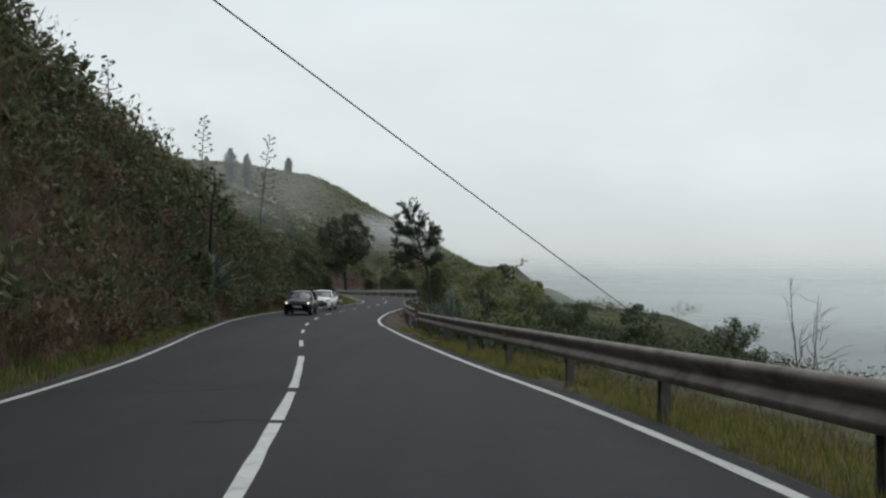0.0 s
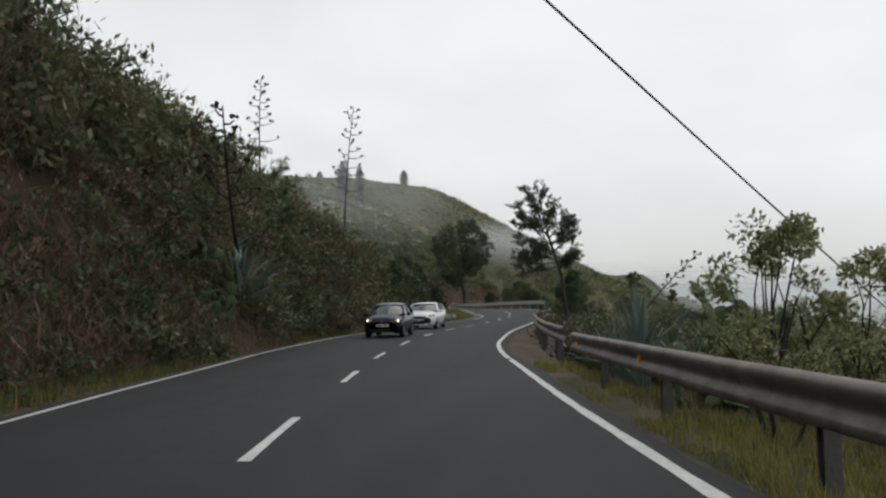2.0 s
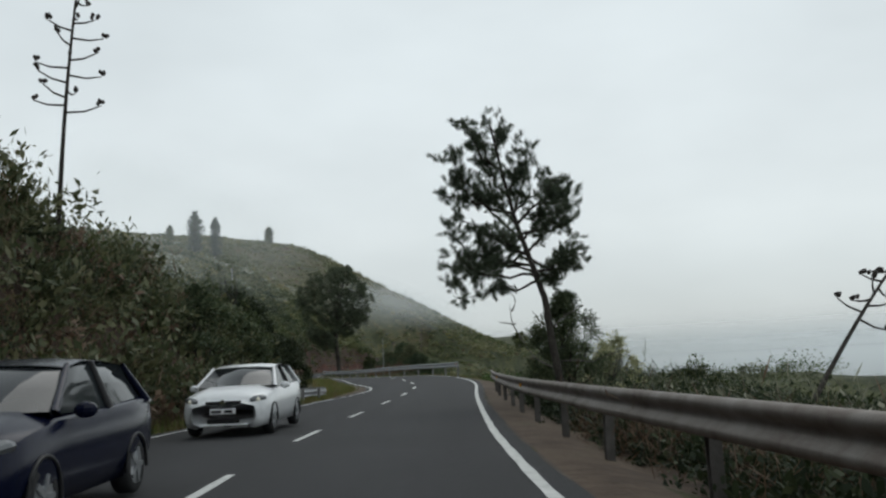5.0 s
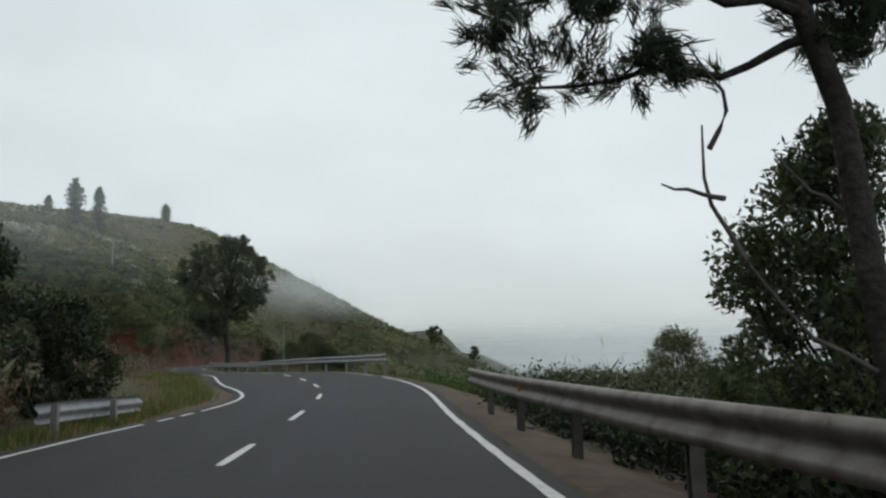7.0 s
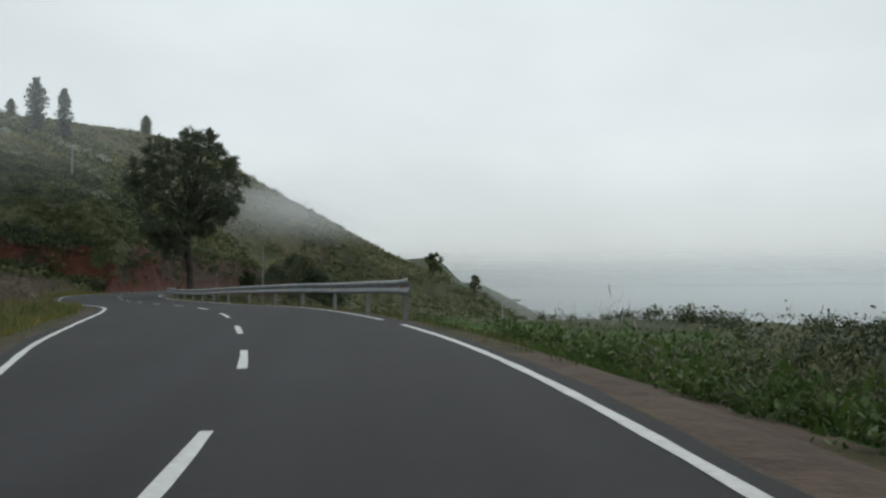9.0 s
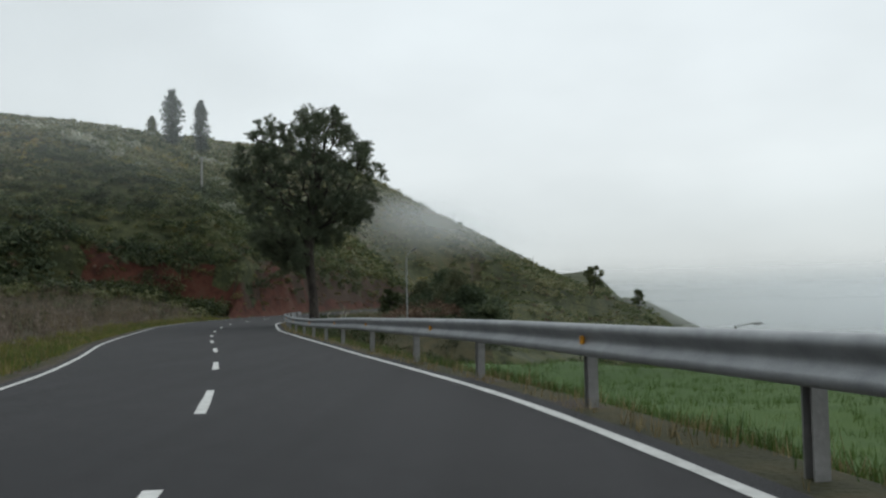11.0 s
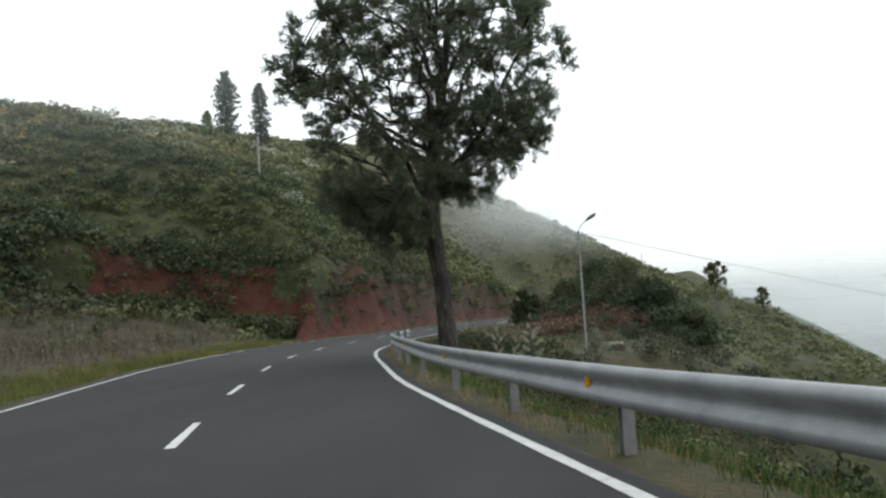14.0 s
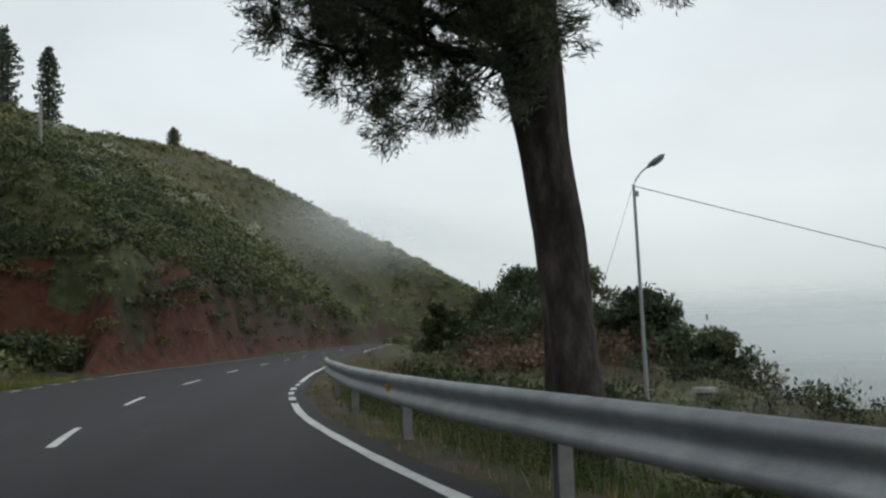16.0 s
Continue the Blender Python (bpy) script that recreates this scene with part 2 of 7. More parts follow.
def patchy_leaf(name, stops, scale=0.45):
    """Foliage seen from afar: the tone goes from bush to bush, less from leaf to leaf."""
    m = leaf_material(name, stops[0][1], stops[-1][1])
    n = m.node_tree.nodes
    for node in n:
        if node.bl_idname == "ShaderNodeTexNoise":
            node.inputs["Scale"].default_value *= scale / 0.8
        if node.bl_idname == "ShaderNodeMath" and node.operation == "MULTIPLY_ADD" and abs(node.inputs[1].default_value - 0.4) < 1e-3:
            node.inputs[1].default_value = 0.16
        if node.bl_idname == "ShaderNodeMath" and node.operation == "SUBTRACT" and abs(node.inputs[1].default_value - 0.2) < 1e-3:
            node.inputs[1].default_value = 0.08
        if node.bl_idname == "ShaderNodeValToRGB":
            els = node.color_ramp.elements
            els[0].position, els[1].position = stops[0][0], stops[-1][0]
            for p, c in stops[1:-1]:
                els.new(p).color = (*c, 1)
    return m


HILL_DARK = patchy_leaf("hill_thicket", [(0.36, (0.034, 0.05, 0.02)), (0.48, (0.075, 0.1, 0.038)), (0.56, (0.125, 0.145, 0.055)), (0.66, (0.19, 0.19, 0.085))])
HILL_OLIVE = patchy_leaf("hill_olive", [(0.36, (0.045, 0.066, 0.028)), (0.46, (0.095, 0.123, 0.05)), (0.54, (0.16, 0.175, 0.075)), (0.64, (0.27, 0.25, 0.14))])
HILL_YELLOW = patchy_leaf("hill_yellow", [(0.36, (0.13, 0.145, 0.042)), (0.5, (0.24, 0.225, 0.065)), (0.64, (0.36, 0.28, 0.1))])
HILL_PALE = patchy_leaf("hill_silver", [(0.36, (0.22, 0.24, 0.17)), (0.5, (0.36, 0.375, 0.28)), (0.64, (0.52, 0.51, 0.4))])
CACTUS = leaf_material("cactus_pad", (0.035, 0.055, 0.025), (0.085, 0.115, 0.055), (0.14, 0.16, 0.08))

# ---- plan: edges of the road by the distance y along the valley ----
KEY_R = [(-30, 5.0), (0, 3.1), (8.2, 2.45), (11, 2.2), (15.5, 1.56), (18, 1.03), (22.5, 0.22), (30, -1.04), (38.5, -2.28), (44, -3.15), (50, -3.8), (58, -4.1), (65, -4.2), (73, -4.1), (80, -3.98), (88, -3.8), (96, -3.5), (100, -3.48), (104, -3.62), (108, -3.92), (113, -4.55), (118.5, -5.72), (123.5, -7.0), (128.5, -8.62), (134, -10.36), (140, -12.2), (147, -14.45), (156, -17.4), (163, -19.65), (169, -21.25), (175, -22.85), (181, -24.15), (188, -25.0), (198, -25.2), (218, -24.9), (248, -23.5), (300, -20.5), (340, -14)]
KEY_C = [(-30, 2.3), (0, -0.45), (6.7, -1.15), (14.8, -2.15), (22.1, -3.25), (29, -4.43), (34.2, -5.25), (37.3, -5.74), (41.9, -6.4), (44.7, -6.73), (54, -7.55), (63, -7.85), (72, -7.7), (81.1, -7.38), (88.2, -7.05), (95, -6.8), (100, -6.82), (105, -7.28), (111, -8.1), (115, -8.75), (119, -9.6), (125.2, -11.28), (132.4, -13.52), (140, -15.97), (150, -19.38), (161, -22.82), (172, -25.75), (180.7, -27.65), (190, -28.75), (205, -29.0), (225, -28.4), (250, -27.0), (300, -24.0), (340, -17.5)]
KEY_L = [(-30, -1.2), (0, -4.1), (12, -5.3), (20, -6.4), (27, -7.65), (34, -9.05), (45, -10.75), (53, -11.45), (61, -11.65), (70, -11.5), (79, -10.95), (86, -10.4), (91, -9.6), (95, -9.15), (98, -9.1), (102, -9.8), (107, -11.1), (113, -12.2), (120, -13.4), (126, -14.8), (130, -16.1), (136, -18.4), (146, -22.4), (155, -25.5), (163, -28.0), (175, -31.4), (183, -33.1), (192, -34.2), (204, -34.6), (214, -34.0), (226, -32.5), (245, -30.8), (290, -27.8), (340, -21)]
KEY_Z = [(-30, 1.3), (0, 0.62), (6, 0.5), (10, 0.38), (15, 0.25), (22, 0.14), (29, 0.05), (34, -0.05), (38, -0.1), (45, -0.16), (55, -0.2), (65, -0.25), (75, -0.33), (81, -0.36), (88, -0.35), (92, -0.33), (98, -0.26), (103, -0.19), (108, -0.14), (112, -0.1), (118, -0.03), (125, -0.02), (132, -0.1), (138, -0.19), (142, -0.22), (150, -0.28), (161, -0.35), (172, -0.32), (181, -0.33), (200, -0.28), (340, -0.08)]


def curve_of(keys, step=0.5, soft=7):
    ys = np.arange(-30, 341, step)
    v = np.interp(ys, [k[0] for k in keys], [k[1] for k in keys])
    ker = np.hanning(int(soft / step) * 2 + 1)
    ker /= ker.sum()
    pad = len(ker) // 2
    ext = np.concatenate([v[0] + (v[0] - v[1:pad + 1][::-1]), v, v[-1] + (v[-1] - v[-pad - 1:-1][::-1])])
    return ys, np.convolve(ext, ker, "valid")


R_T, C_T, L_T, Z_T = curve_of(KEY_R, soft=4), curve_of(KEY_C, soft=4), curve_of(KEY_L, soft=4), curve_of(KEY_Z, soft=6)
right_x = lambda y: np.interp(y, *R_T)
mid_x = lambda y: np.interp(y, *C_T)
left_x = lambda y: np.interp(y, *L_T)
road_z = lambda y: np.interp(y, *Z_T)


def lattice(x, y, seed=0):
    """Smooth value noise in 0..1 on a unit lattice."""
    xi, yi = np.floor(x), np.floor(y)
    fx, fy = x - xi, y - yi
    fx, fy = fx * fx * (3 - 2 * fx), fy * fy * (3 - 2 * fy)

    def h(a, b):
        v = np.sin(a * 127.1 + b * 311.7 + seed * 74.7) * 43758.5453
        return v - np.floor(v)
    return (h(xi, yi) * (1 - fx) + h(xi + 1, yi) * fx) * (1 - fy) + (h(xi, yi + 1) * (1 - fx) + h(xi + 1, yi + 1) * fx) * fy


def rough_noise(x, y, size, seed=0, octaves=3):
    x, y = np.asarray(x, float), np.asarray(y, float)
    total, amp, out = 0.0, 1.0, 0.0
    for o in range(octaves):
        out = out + amp * (lattice(x / size * 2 ** o + 17.3 * o, y / size * 2 ** o - 9.1 * o, seed + o) - 0.5)
        total += amp
        amp *= 0.5
    return out / total


def ease(v, a, b):
    t = np.clip((v - a) / (b - a), 0, 1)
    return t * t * (3 - 2 * t)


# foot of the hill, from behind the start, round the recess, along the cut
FOOT = [(-1, -60), (-3.4, -20), (-5.3, 0), (-6.6, 12), (-7.8, 20), (-10.2, 34), (-11.1, 43), (-11.35, 48), (-12.5, 54), (-12.7, 65), (-12.3, 78), (-12.1, 86), (-13.4, 91), (-19, 96), (-33, 101), (-50, 112), (-62, 130), (-68, 155), (-66, 180), (-60, 199), (-51, 209), (-43.5, 213), (-38.6, 213.5), (-36.3, 209.5), (-35.4, 212.5), (-34.7, 217), (-33.4, 226), (-31.6, 245), (-28.6, 290), (-22, 325), (-8, 345), (10, 356), (24, 385), (34, 430), (50, 520), (80, 800), (100, 1500)]


def foot_distance(x, y):
    """Distance beyond the foot line, uphill positive, and the nearest y on it."""
    x, y = np.asarray(x, float), np.asarray(y, float)
    best = np.full(x.shape, 1e18)
    where = np.zeros(x.shape)
    inside = np.zeros(x.shape, bool)
    for (ax, ay), (bx, by) in zip(FOOT[:-1], FOOT[1:]):
        dx, dy = bx - ax, by - ay
        t = np.clip(((x - ax) * dx + (y - ay) * dy) / (dx * dx + dy * dy), 0, 1)
        px, py = ax + t * dx, ay + t * dy
        d = (x - px) ** 2 + (y - py) ** 2
        m = d < best
        best = np.where(m, d, best)
        where = np.where(m, py, where)
    ring = FOOT + [(100, 9000), (-9000, 9000), (-9000, -60)]
    for (ax, ay), (bx, by) in zip(ring, ring[1:] + ring[:1]):
        if ay != by:
            hit = ((ay > y) != (by > y)) & (x < (bx - ax) * (y - ay) / (by - ay) + ax)
            inside = inside ^ hit
    return np.sqrt(best) * np.where(inside, 1.0, -1.0), where


def ridge_cap(x, y):
    return 38 - 0.29 * (x + 63 + np.sqrt((x + 63) ** 2 + 49)) + 0.12 * np.maximum(-63 - x, 0) + 0.13 * np.clip(y - 300, -60, 110) + 0.13 * np.clip(y - 410, 0, 140) * ease(x, -15, 55) - 1.3 * (1 - ease(y, 385, 430)) - 3.6 * (1 - ease(y, 255, 300)) + 7.0 * ease(x, 18, 48) + 2.2 * rough_noise(x, y, 30, 33)


def ground_z(x, y):
    x, y = np.asarray(x, float), np.asarray(y, float)
    rz = road_z(y)
    d, fy = foot_distance(x, y)
    up = np.maximum(d + ease(fy, 198, 206) * ease(d, -0.2, 0.8) * (0.9 * rough_noise(fy, fy * 0 + 3.3, 3.2, 51) + 0.5 * rough_noise(fy, fy * 0 + 7.7, 1.1, 52)), 0)
    # roadside bank, recess slope, cut, far flank
    tall = np.interp(fy, [-60, 32, 45, 56, 64, 73, 84, 90], [6.8, 6.8, 6.4, 6.1, 5.2, 4.0, 3.2, 2.2])
    bank = tall * ease(up, 0, 3.3) + 20 * (1 - np.exp(-up * 0.28 / 20))
    recess = 2.2 * ease(up, 0, 2.0) + 60 * (1 - np.exp(-up * 0.64 / 60))
    cut = 4.2 * ease(up, 0, 2.2) + 60 * (1 - np.exp(-up * 0.95 / 60))
    flank = 80 * (1 - np.exp(-up * 1.1 / 80))
    w1 = ease(fy, 86, 100)
    w2 = ease(fy, 196, 209)
    w3 = ease(fy, 280, 340)
    hill = bank * (1 - w1) + recess * w1 * (1 - w2) + cut * w2 * (1 - w3) + flank * w3
    # the ridge line bounds the hill from above
    cap = ridge_cap(x, y)
    cap_low = cap - 3
    cap = np.where(fy < 92, 1e3, cap)
    soft = np.clip(0.5 + 0.5 * (cap - hill) / 5.0, 0, 1)
    hill = np.where(fy < 92, hill, hill + ease(up, 0.5, 10) * (cap * (1 - soft) + hill * soft - 2.5 * soft * (1 - soft) - hill))
    hill = hill + ease(up, 1, 8) * (rough_noise(x, y, 14, 3) * 1.6 + rough_noise(x, y, 45, 5) * 4 * ease(up, 10, 50))
    hill = hill + ease(up, 0.2, 2) * rough_noise(x, y, 2.2, 8) * 0.9
    # field in the recess
    lx = left_x(np.clip(y, -30, 340))
    left_gap = np.maximum(lx - 1.0 - x, 0)
    field = ease(y, 92, 104) * (1 - ease(y, 207, 214)) * (0.05 * left_gap + 0.25 * ease(left_gap, 0.5, 4) + 2.3 * (1 - ease(-d, 0, 18)) * ease(left_gap, 1.5, 12)) + ease(left_gap, 0.5, 3) * rough_noise(x, y, 3, 2) * 0.3
    ditch = -0.12 * ease(left_gap, 0, 0.8) * (1 - ease(left_gap, 0.8, 2.0))
    left = rz - 0.05 + field + ditch + hill
    # valley side
    gap = np.maximum(x - right_x(np.clip(y, -30, 340)) - 0.9, 0)
    steep = 0.16 * (1 - ease(y, 96, 108)) + 0.3 * ease(y, 205, 240)
    terrace = 0.9 * ease(gap, 0.6, 3.4) * ease(y, 96, 108) * (1 - ease(y, 168, 182))
    fall = steep * np.maximum(gap - 1.1, 0) + terrace + 0.5 * np.maximum(gap - 30, 0) + 0.25 * ease(gap, 0, 1.0)
    fall = fall + 0.5 * np.maximum(gap - 4, 0) * ease(y, 146, 162) * (1 - ease(y, 176, 187)) + 0.0009 * np.maximum(gap - 20, 0) ** 2 + 0.45 * np.maximum(gap - 13, 0) * ease(y, 150, 185) * (1 - ease(y, 228, 250))
    fall = fall + 0.62 * ease(gap, 2.5, 7) * ease(y, 176, 186) * (1 - ease(y, 206, 216))
    knoll = 3.4 * np.exp(-(((x + 8) / 10) ** 2 + ((y - 222) / 13) ** 2))
    right = rz - 0.05 - np.minimum(fall, 140 + 0 * fall) + ease(gap, 1.0, 5) * rough_noise(x, y, 4, 4) * 0.6 + knoll
    on_right = x > right_x(np.clip(y, -30, 340))
    far = y > 335
    z = np.where(on_right, right, left)
    low = np.maximum(np.minimum(cap_low, rz - 0.05), -120)
    z = np.where(far, np.where(d > 0, rz - 0.05 + hill, low), z)
    # join across the last metres of road
    w = ease(y, 318, 336)
    z = np.where((~far) & on_right & (y > 318), right * (1 - w) + np.where(d > 0, rz + hill, low) * w, z)
    return z


def mesh_object(name, verts, faces, mats, parent=None, smooth=False, indices=None):
    me = bpy.data.meshes.new(name)
    me.from_pydata(verts, [], faces)
    for m in mats if isinstance(mats, (list, tuple)) else [mats]:
        me.materials.append(m)
    if indices is not None:
        me.polygons.foreach_set("material_index", np.asarray(indices, np.int32))
    if smooth:
        me.polygons.foreach_set("use_smooth", np.ones(len(me.polygons), bool))
    me.update()
    ob = new(name, me)
    ob.parent = parent
    return ob


def part(name, bm, mat, parent, label=""):
    me = bpy.data.meshes.new(name)
    bm.to_mesh(me)
    bm.free()
    me.materials.append(mat)
    ob = new(name, me)
    ob.parent = parent
    return tagged(ob, label) if label else ob


def thing(name, label, category, group="", at=(0, 0, 0), turn=0.0, kind=""):
    ob = new(name)
    ob.matrix_world = Matrix.Translation(at) @ Matrix.Rotation(radians(turn), 4, "Z")
    ob.empty_display_size = 0.2
    return tagged(ob, label, category, group, kind)


# ---- ground: one sheet ----
ROWS_Y = np.concatenate([np.array([-900, -400, -200, -110, -70, -50, -38]), np.arange(-30, 60, 1.5), np.arange(60, 235, 0.9), np.arange(235, 340, 2.2), np.arange(340, 520, 7), [540, 580, 640, 730, 860, 1050, 1400, 2000, 3000]])
COLS_L = np.concatenate([-np.geomspace(2600, 62, 16), -np.arange(60, 26, -1.5), -np.arange(26, 10, -0.75), -np.arange(10, 0.4, -0.45)])
COLS_R = np.concatenate([np.arange(0.4, 10, 0.45), np.arange(10, 30, 1.0), np.arange(30, 70, 2.5), np.geomspace(72, 2600, 22)])
gx, gy = [], []
for yy in ROWS_Y:
    yc = float(np.clip(yy, -30, 340))
    lx, rx = float(left_x(yc)), float(right_x(yc))
    xs = np.concatenate([lx + COLS_L, np.linspace(lx - 0.15, rx + 0.15, 7), rx + COLS_R])
    gx.append(xs)
    gy.append(np.full(len(xs), yy))
gx, gy = np.array(gx), np.array(gy)
gz = ground_z(gx, gy)
nr, nc = gx.shape
verts = np.stack([gx, gy, gz], -1).reshape(-1, 3).tolist()
idx = np.arange(nr * nc).reshape(nr, nc)
faces = np.stack([idx[:-1, :-1], idx[:-1, 1:], idx[1:, 1:], idx[1:, :-1]], -1).reshape(-1, 4)
cx = (gx[:-1, :-1] + gx[1:, 1:]) / 2
cy = (gy[:-1, :-1] + gy[1:, 1:]) / 2
cd, cf = foot_distance(cx, cy)
yc = np.clip(cy, -30, 340)
off_l, off_r = left_x(yc) - cx, cx - right_x(yc)
n1 = rough_noise(cx, cy, 1.6, 21)
n2 = rough_noise(cx, cy, 6.0, 22)
kind_of = np.full(cx.shape, 4)                                     # scrub
kind_of[(off_l > 0) & (cd < 0.25 + n1 * 1.2)] = 2                     # turf beside the road
kind_of[(off_l > 0) & (off_l < 0.55 + n1)] = 1                     # gravel
kind_of[(off_l > 0) & (off_l < 1.5 + n1 * 2) & (cy > 87) & (cy < 106)] = 8
kind_of[(cd > 0.2 + n1) & (cf < 92)] = 0                           # brown bank
kind_of[(cd > 5) & (cf < 92) & (n2 > 0.02)] = 4
kind_of[(off_l > 3.2 + n2 * 4) & (cd < 0.2) & (cy > 92) & (cy < 204)] = 7   # dry field
kind_of[(cd > 0) & (cd < 2.2 + n2 * 6 + n1) & (cf > 203) & (cf < 340) & (cx > -37.8)] = 0
kind_of[(cd > 0) & (cd < 1.7 + n2 * 5 + n1 - 0.05 * np.maximum(cf - 209, 0)) & (cf > 203) & (cf < 320) & (cx > -37.8)] = 5  # red cut
kind_of[(cd > 0) & (cd < 0.55 + n1) & (cf > 209) & (cf < 300)] = 5
kind_of[(cd > 0.3) & (cd < 1.9 + n2 * 6 + n1) & (cf > 198) & (cf < 214.5) & (cx < -37) & (cx > -56 + n2 * 14)] = 5
kind_of[(cd > 14 + n2 * 12) & (cf > 268 + n2 * 30)] = 6
kind_of[cy > 338] = 6
kind_of[(off_r > 0)] = 4
kind_of[(off_r > 0) & (off_r < 0.9 + n1)] = 1
kind_of[(off_r > 0.5 + n1) & (off_r < 2.8 + n2 * 3)] = 2
kind_of[(off_r > 0.35) & (off_r < 2.1 + n1 * 2) & (cy > 36) & (cy < 105)] = 8
kind_of[(off_r > 2.6 + n1) & (off_r < 14 + n2 * 6) & (cy > 100) & (cy < 166 + n2 * 16)] = 3
kind_of[(off_r > 2.0 + n1) & (off_r < 14) & (cy > 166 + n2 * 16) & (cy < 182)] = 2
kind_of[(off_r > 0.9 + n1) & (off_r < 5.5 + n2 * 6) & (cy > 180) & (cy < 206)] = 8
kind_of[(off_r > 2.6 + n1) & (off_r < 17 + n2 * 8) & (n2 > 0.0) & (cy > 172) & (cy < 212)] = 2
ground = tagged(mesh_object("ground", verts, faces.tolist(), [SOIL, GRAVEL, VERGE, MEADOW, SCRUB, RED_SOIL, DRY, GRASS_FIELD := material("dry_field", [(0.25, (0.022, 0.02, 0.01)), (0.5, (0.055, 0.046, 0.024)), (0.75, (0.1, 0.082, 0.045))], scale=0.8, rough=0.95, bump=1.0, bump_scale=8), EARTH := material("bare_earth", [(0.3, (0.03, 0.02, 0.014)), (0.42, (0.06, 0.04, 0.027)), (0.55, (0.095, 0.066, 0.045)), (0.66, (0.07, 0.062, 0.034)), (0.78, (0.15, 0.115, 0.082))], scale=2.2, rough=0.95, bump=0.8, bump_scale=9)], smooth=True, indices=kind_of.reshape(-1)),
                "mountainside ground with earth bank, scrub slope and grassy verge", "ground", kind="structure")

# deck standing in for the far valley land, haze put into its grey
cgx, cgy = np.meshgrid(np.concatenate([np.linspace(60, 600, 40), np.geomspace(650, 3000, 14)]), np.concatenate([np.linspace(-900, 900, 60), np.geomspace(950, 3000, 12)]))
cgz = -26 + 10 * rough_noise(cgx, cgy, 130, 40) - 10 * (1 - ease(cgx - np.maximum(cgy - 380, 0) * 0.6, 60, 260))
ci = np.arange(cgx.size).reshape(cgx.shape)
tagged(mesh_object("hazy_valley_backdrop", np.stack([cgx, cgy, cgz], -1).reshape(-1, 3).tolist(), np.stack([ci[:-1, :-1], ci[:-1, 1:], ci[1:, 1:], ci[1:, :-1]], -1).reshape(-1, 4).tolist(), HAZY_VALLEY, smooth=True),
       "grey deck standing in for the hazy valley land", "cloud", kind="structure")

# ---- road and its markings ----
ry = np.arange(-30, 338, 0.6)
rv, rf = [], []
for yy in ry:
    lx, rx, zz = float(left_x(yy)) - 0.28 + 0.16 * float(rough_noise(yy, 0.0, 2.4, 61)), float(right_x(yy)) + 0.32 + 0.2 * float(rough_noise(yy, 5.0, 2.4, 62)), float(road_z(yy))
    for k in range(9):
        u = k / 8
        rv.append((lx + (rx - lx) * u, yy, zz + 0.02 * (1 - (2 * u - 1) ** 2) - 0.015))
for a in range(len(ry) - 1):
    for k in range(8):
        rf.append((a * 9 + k, a * 9 + k + 1, a * 9 + 10 + k, a * 9 + 9 + k))
road = tagged(mesh_object("road", rv, rf, ASPHALT, smooth=True), "dark grey asphalt two-lane mountain road", "road", kind="structure")


def on_road(x, y):
    lx, rx = float(left_x(y)) - 0.28, float(right_x(y)) + 0.32
    u = (x - lx) / (rx - lx)
    return float(road_z(y)) + 0.02 * (1 - (2 * u - 1) ** 2) - 0.015 + 0.005


def stripe(name, fx, y0, y1, width, step=0.8):
    n = max(2, int((y1 - y0) / step) + 1)
    v = []
    for i in range(n):
        yy = y0 + (y1 - y0) * i / (n - 1)
        slope = float(fx(yy + 0.3) - fx(yy - 0.3)) / 0.6
        k = 1 / math.sqrt(1 + slope * slope)
        wob = 0.008 * math.sin(yy * 5.1)
        for s in (-1, 1):
            x, y = float(fx(yy)) + s * (width / 2 + wob) * k, yy - s * width / 2 * slope * k
            v.append((x, y, on_road(x, y)))
    f = [(2 * i, 2 * i + 1, 2 * i + 3, 2 * i + 2) for i in range(n - 1)]
    ob = mesh_object(name, v, f, PAINT, parent=road)
    return ob


stripe("edge_line", right_x, -28, 112.2, 0.14)
stripe("edge_line", right_x, 114.3, 184, 0.14)
for k in range(4):
    stripe("edge_line", right_x, 185 + k * 1.9, 186 + k * 1.9, 0.14)
stripe("edge_line", right_x, 192.5, 330, 0.14)
stripe("edge_line", left_x, -28, 88.5, 0.115)
for k in range(2):
    stripe("edge_line", left_x, 89.3 + k * 1.4, 90.2 + k * 1.4, 0.115)
stripe("edge_line", left_x, 92.2, 192, 0.115)
for k in range(6):
    stripe("edge_line", left_x, 193 + k * 2, 194 + k * 2, 0.115)
stripe("edge_line", left_x, 205.5, 330, 0.115)
# centre line: a long worn stroke, then strokes at even steps
stripe("centre_line", mid_x, -28, 11.2, 0.13)
stripe("centre_line", mid_x, 11.45, 14.5, 0.13)
stripe("centre_line", mid_x, 15.1, 22.1, 0.13)
for top, long in ((29.0, 3.1), (37.3, 2.9), (44.7, 2.8), (52.4, 2.8), (60.2, 2.8), (68.0, 2.8), (75.7, 2.8), (83.5, 2.6), (91.0, 2.8), (98.3, 2.7), (105.4, 2.7), (112.0, 2.7), (118.6, 2.7), (125.2, 2.7), (132.4, 2.7), (140.6, 2.8), (148.2, 2.7), (156.0, 2.7), (164.0, 2.8), (172.1, 2.8), (180.7, 2.8), (188.5, 2.8), (197, 2.8), (206, 2.8), (215, 2.8), (224, 2.8), (233, 2.8), (245, 2.8), (260, 2.8)):
    stripe("centre_dash", mid_x, top - long, top, 0.12)


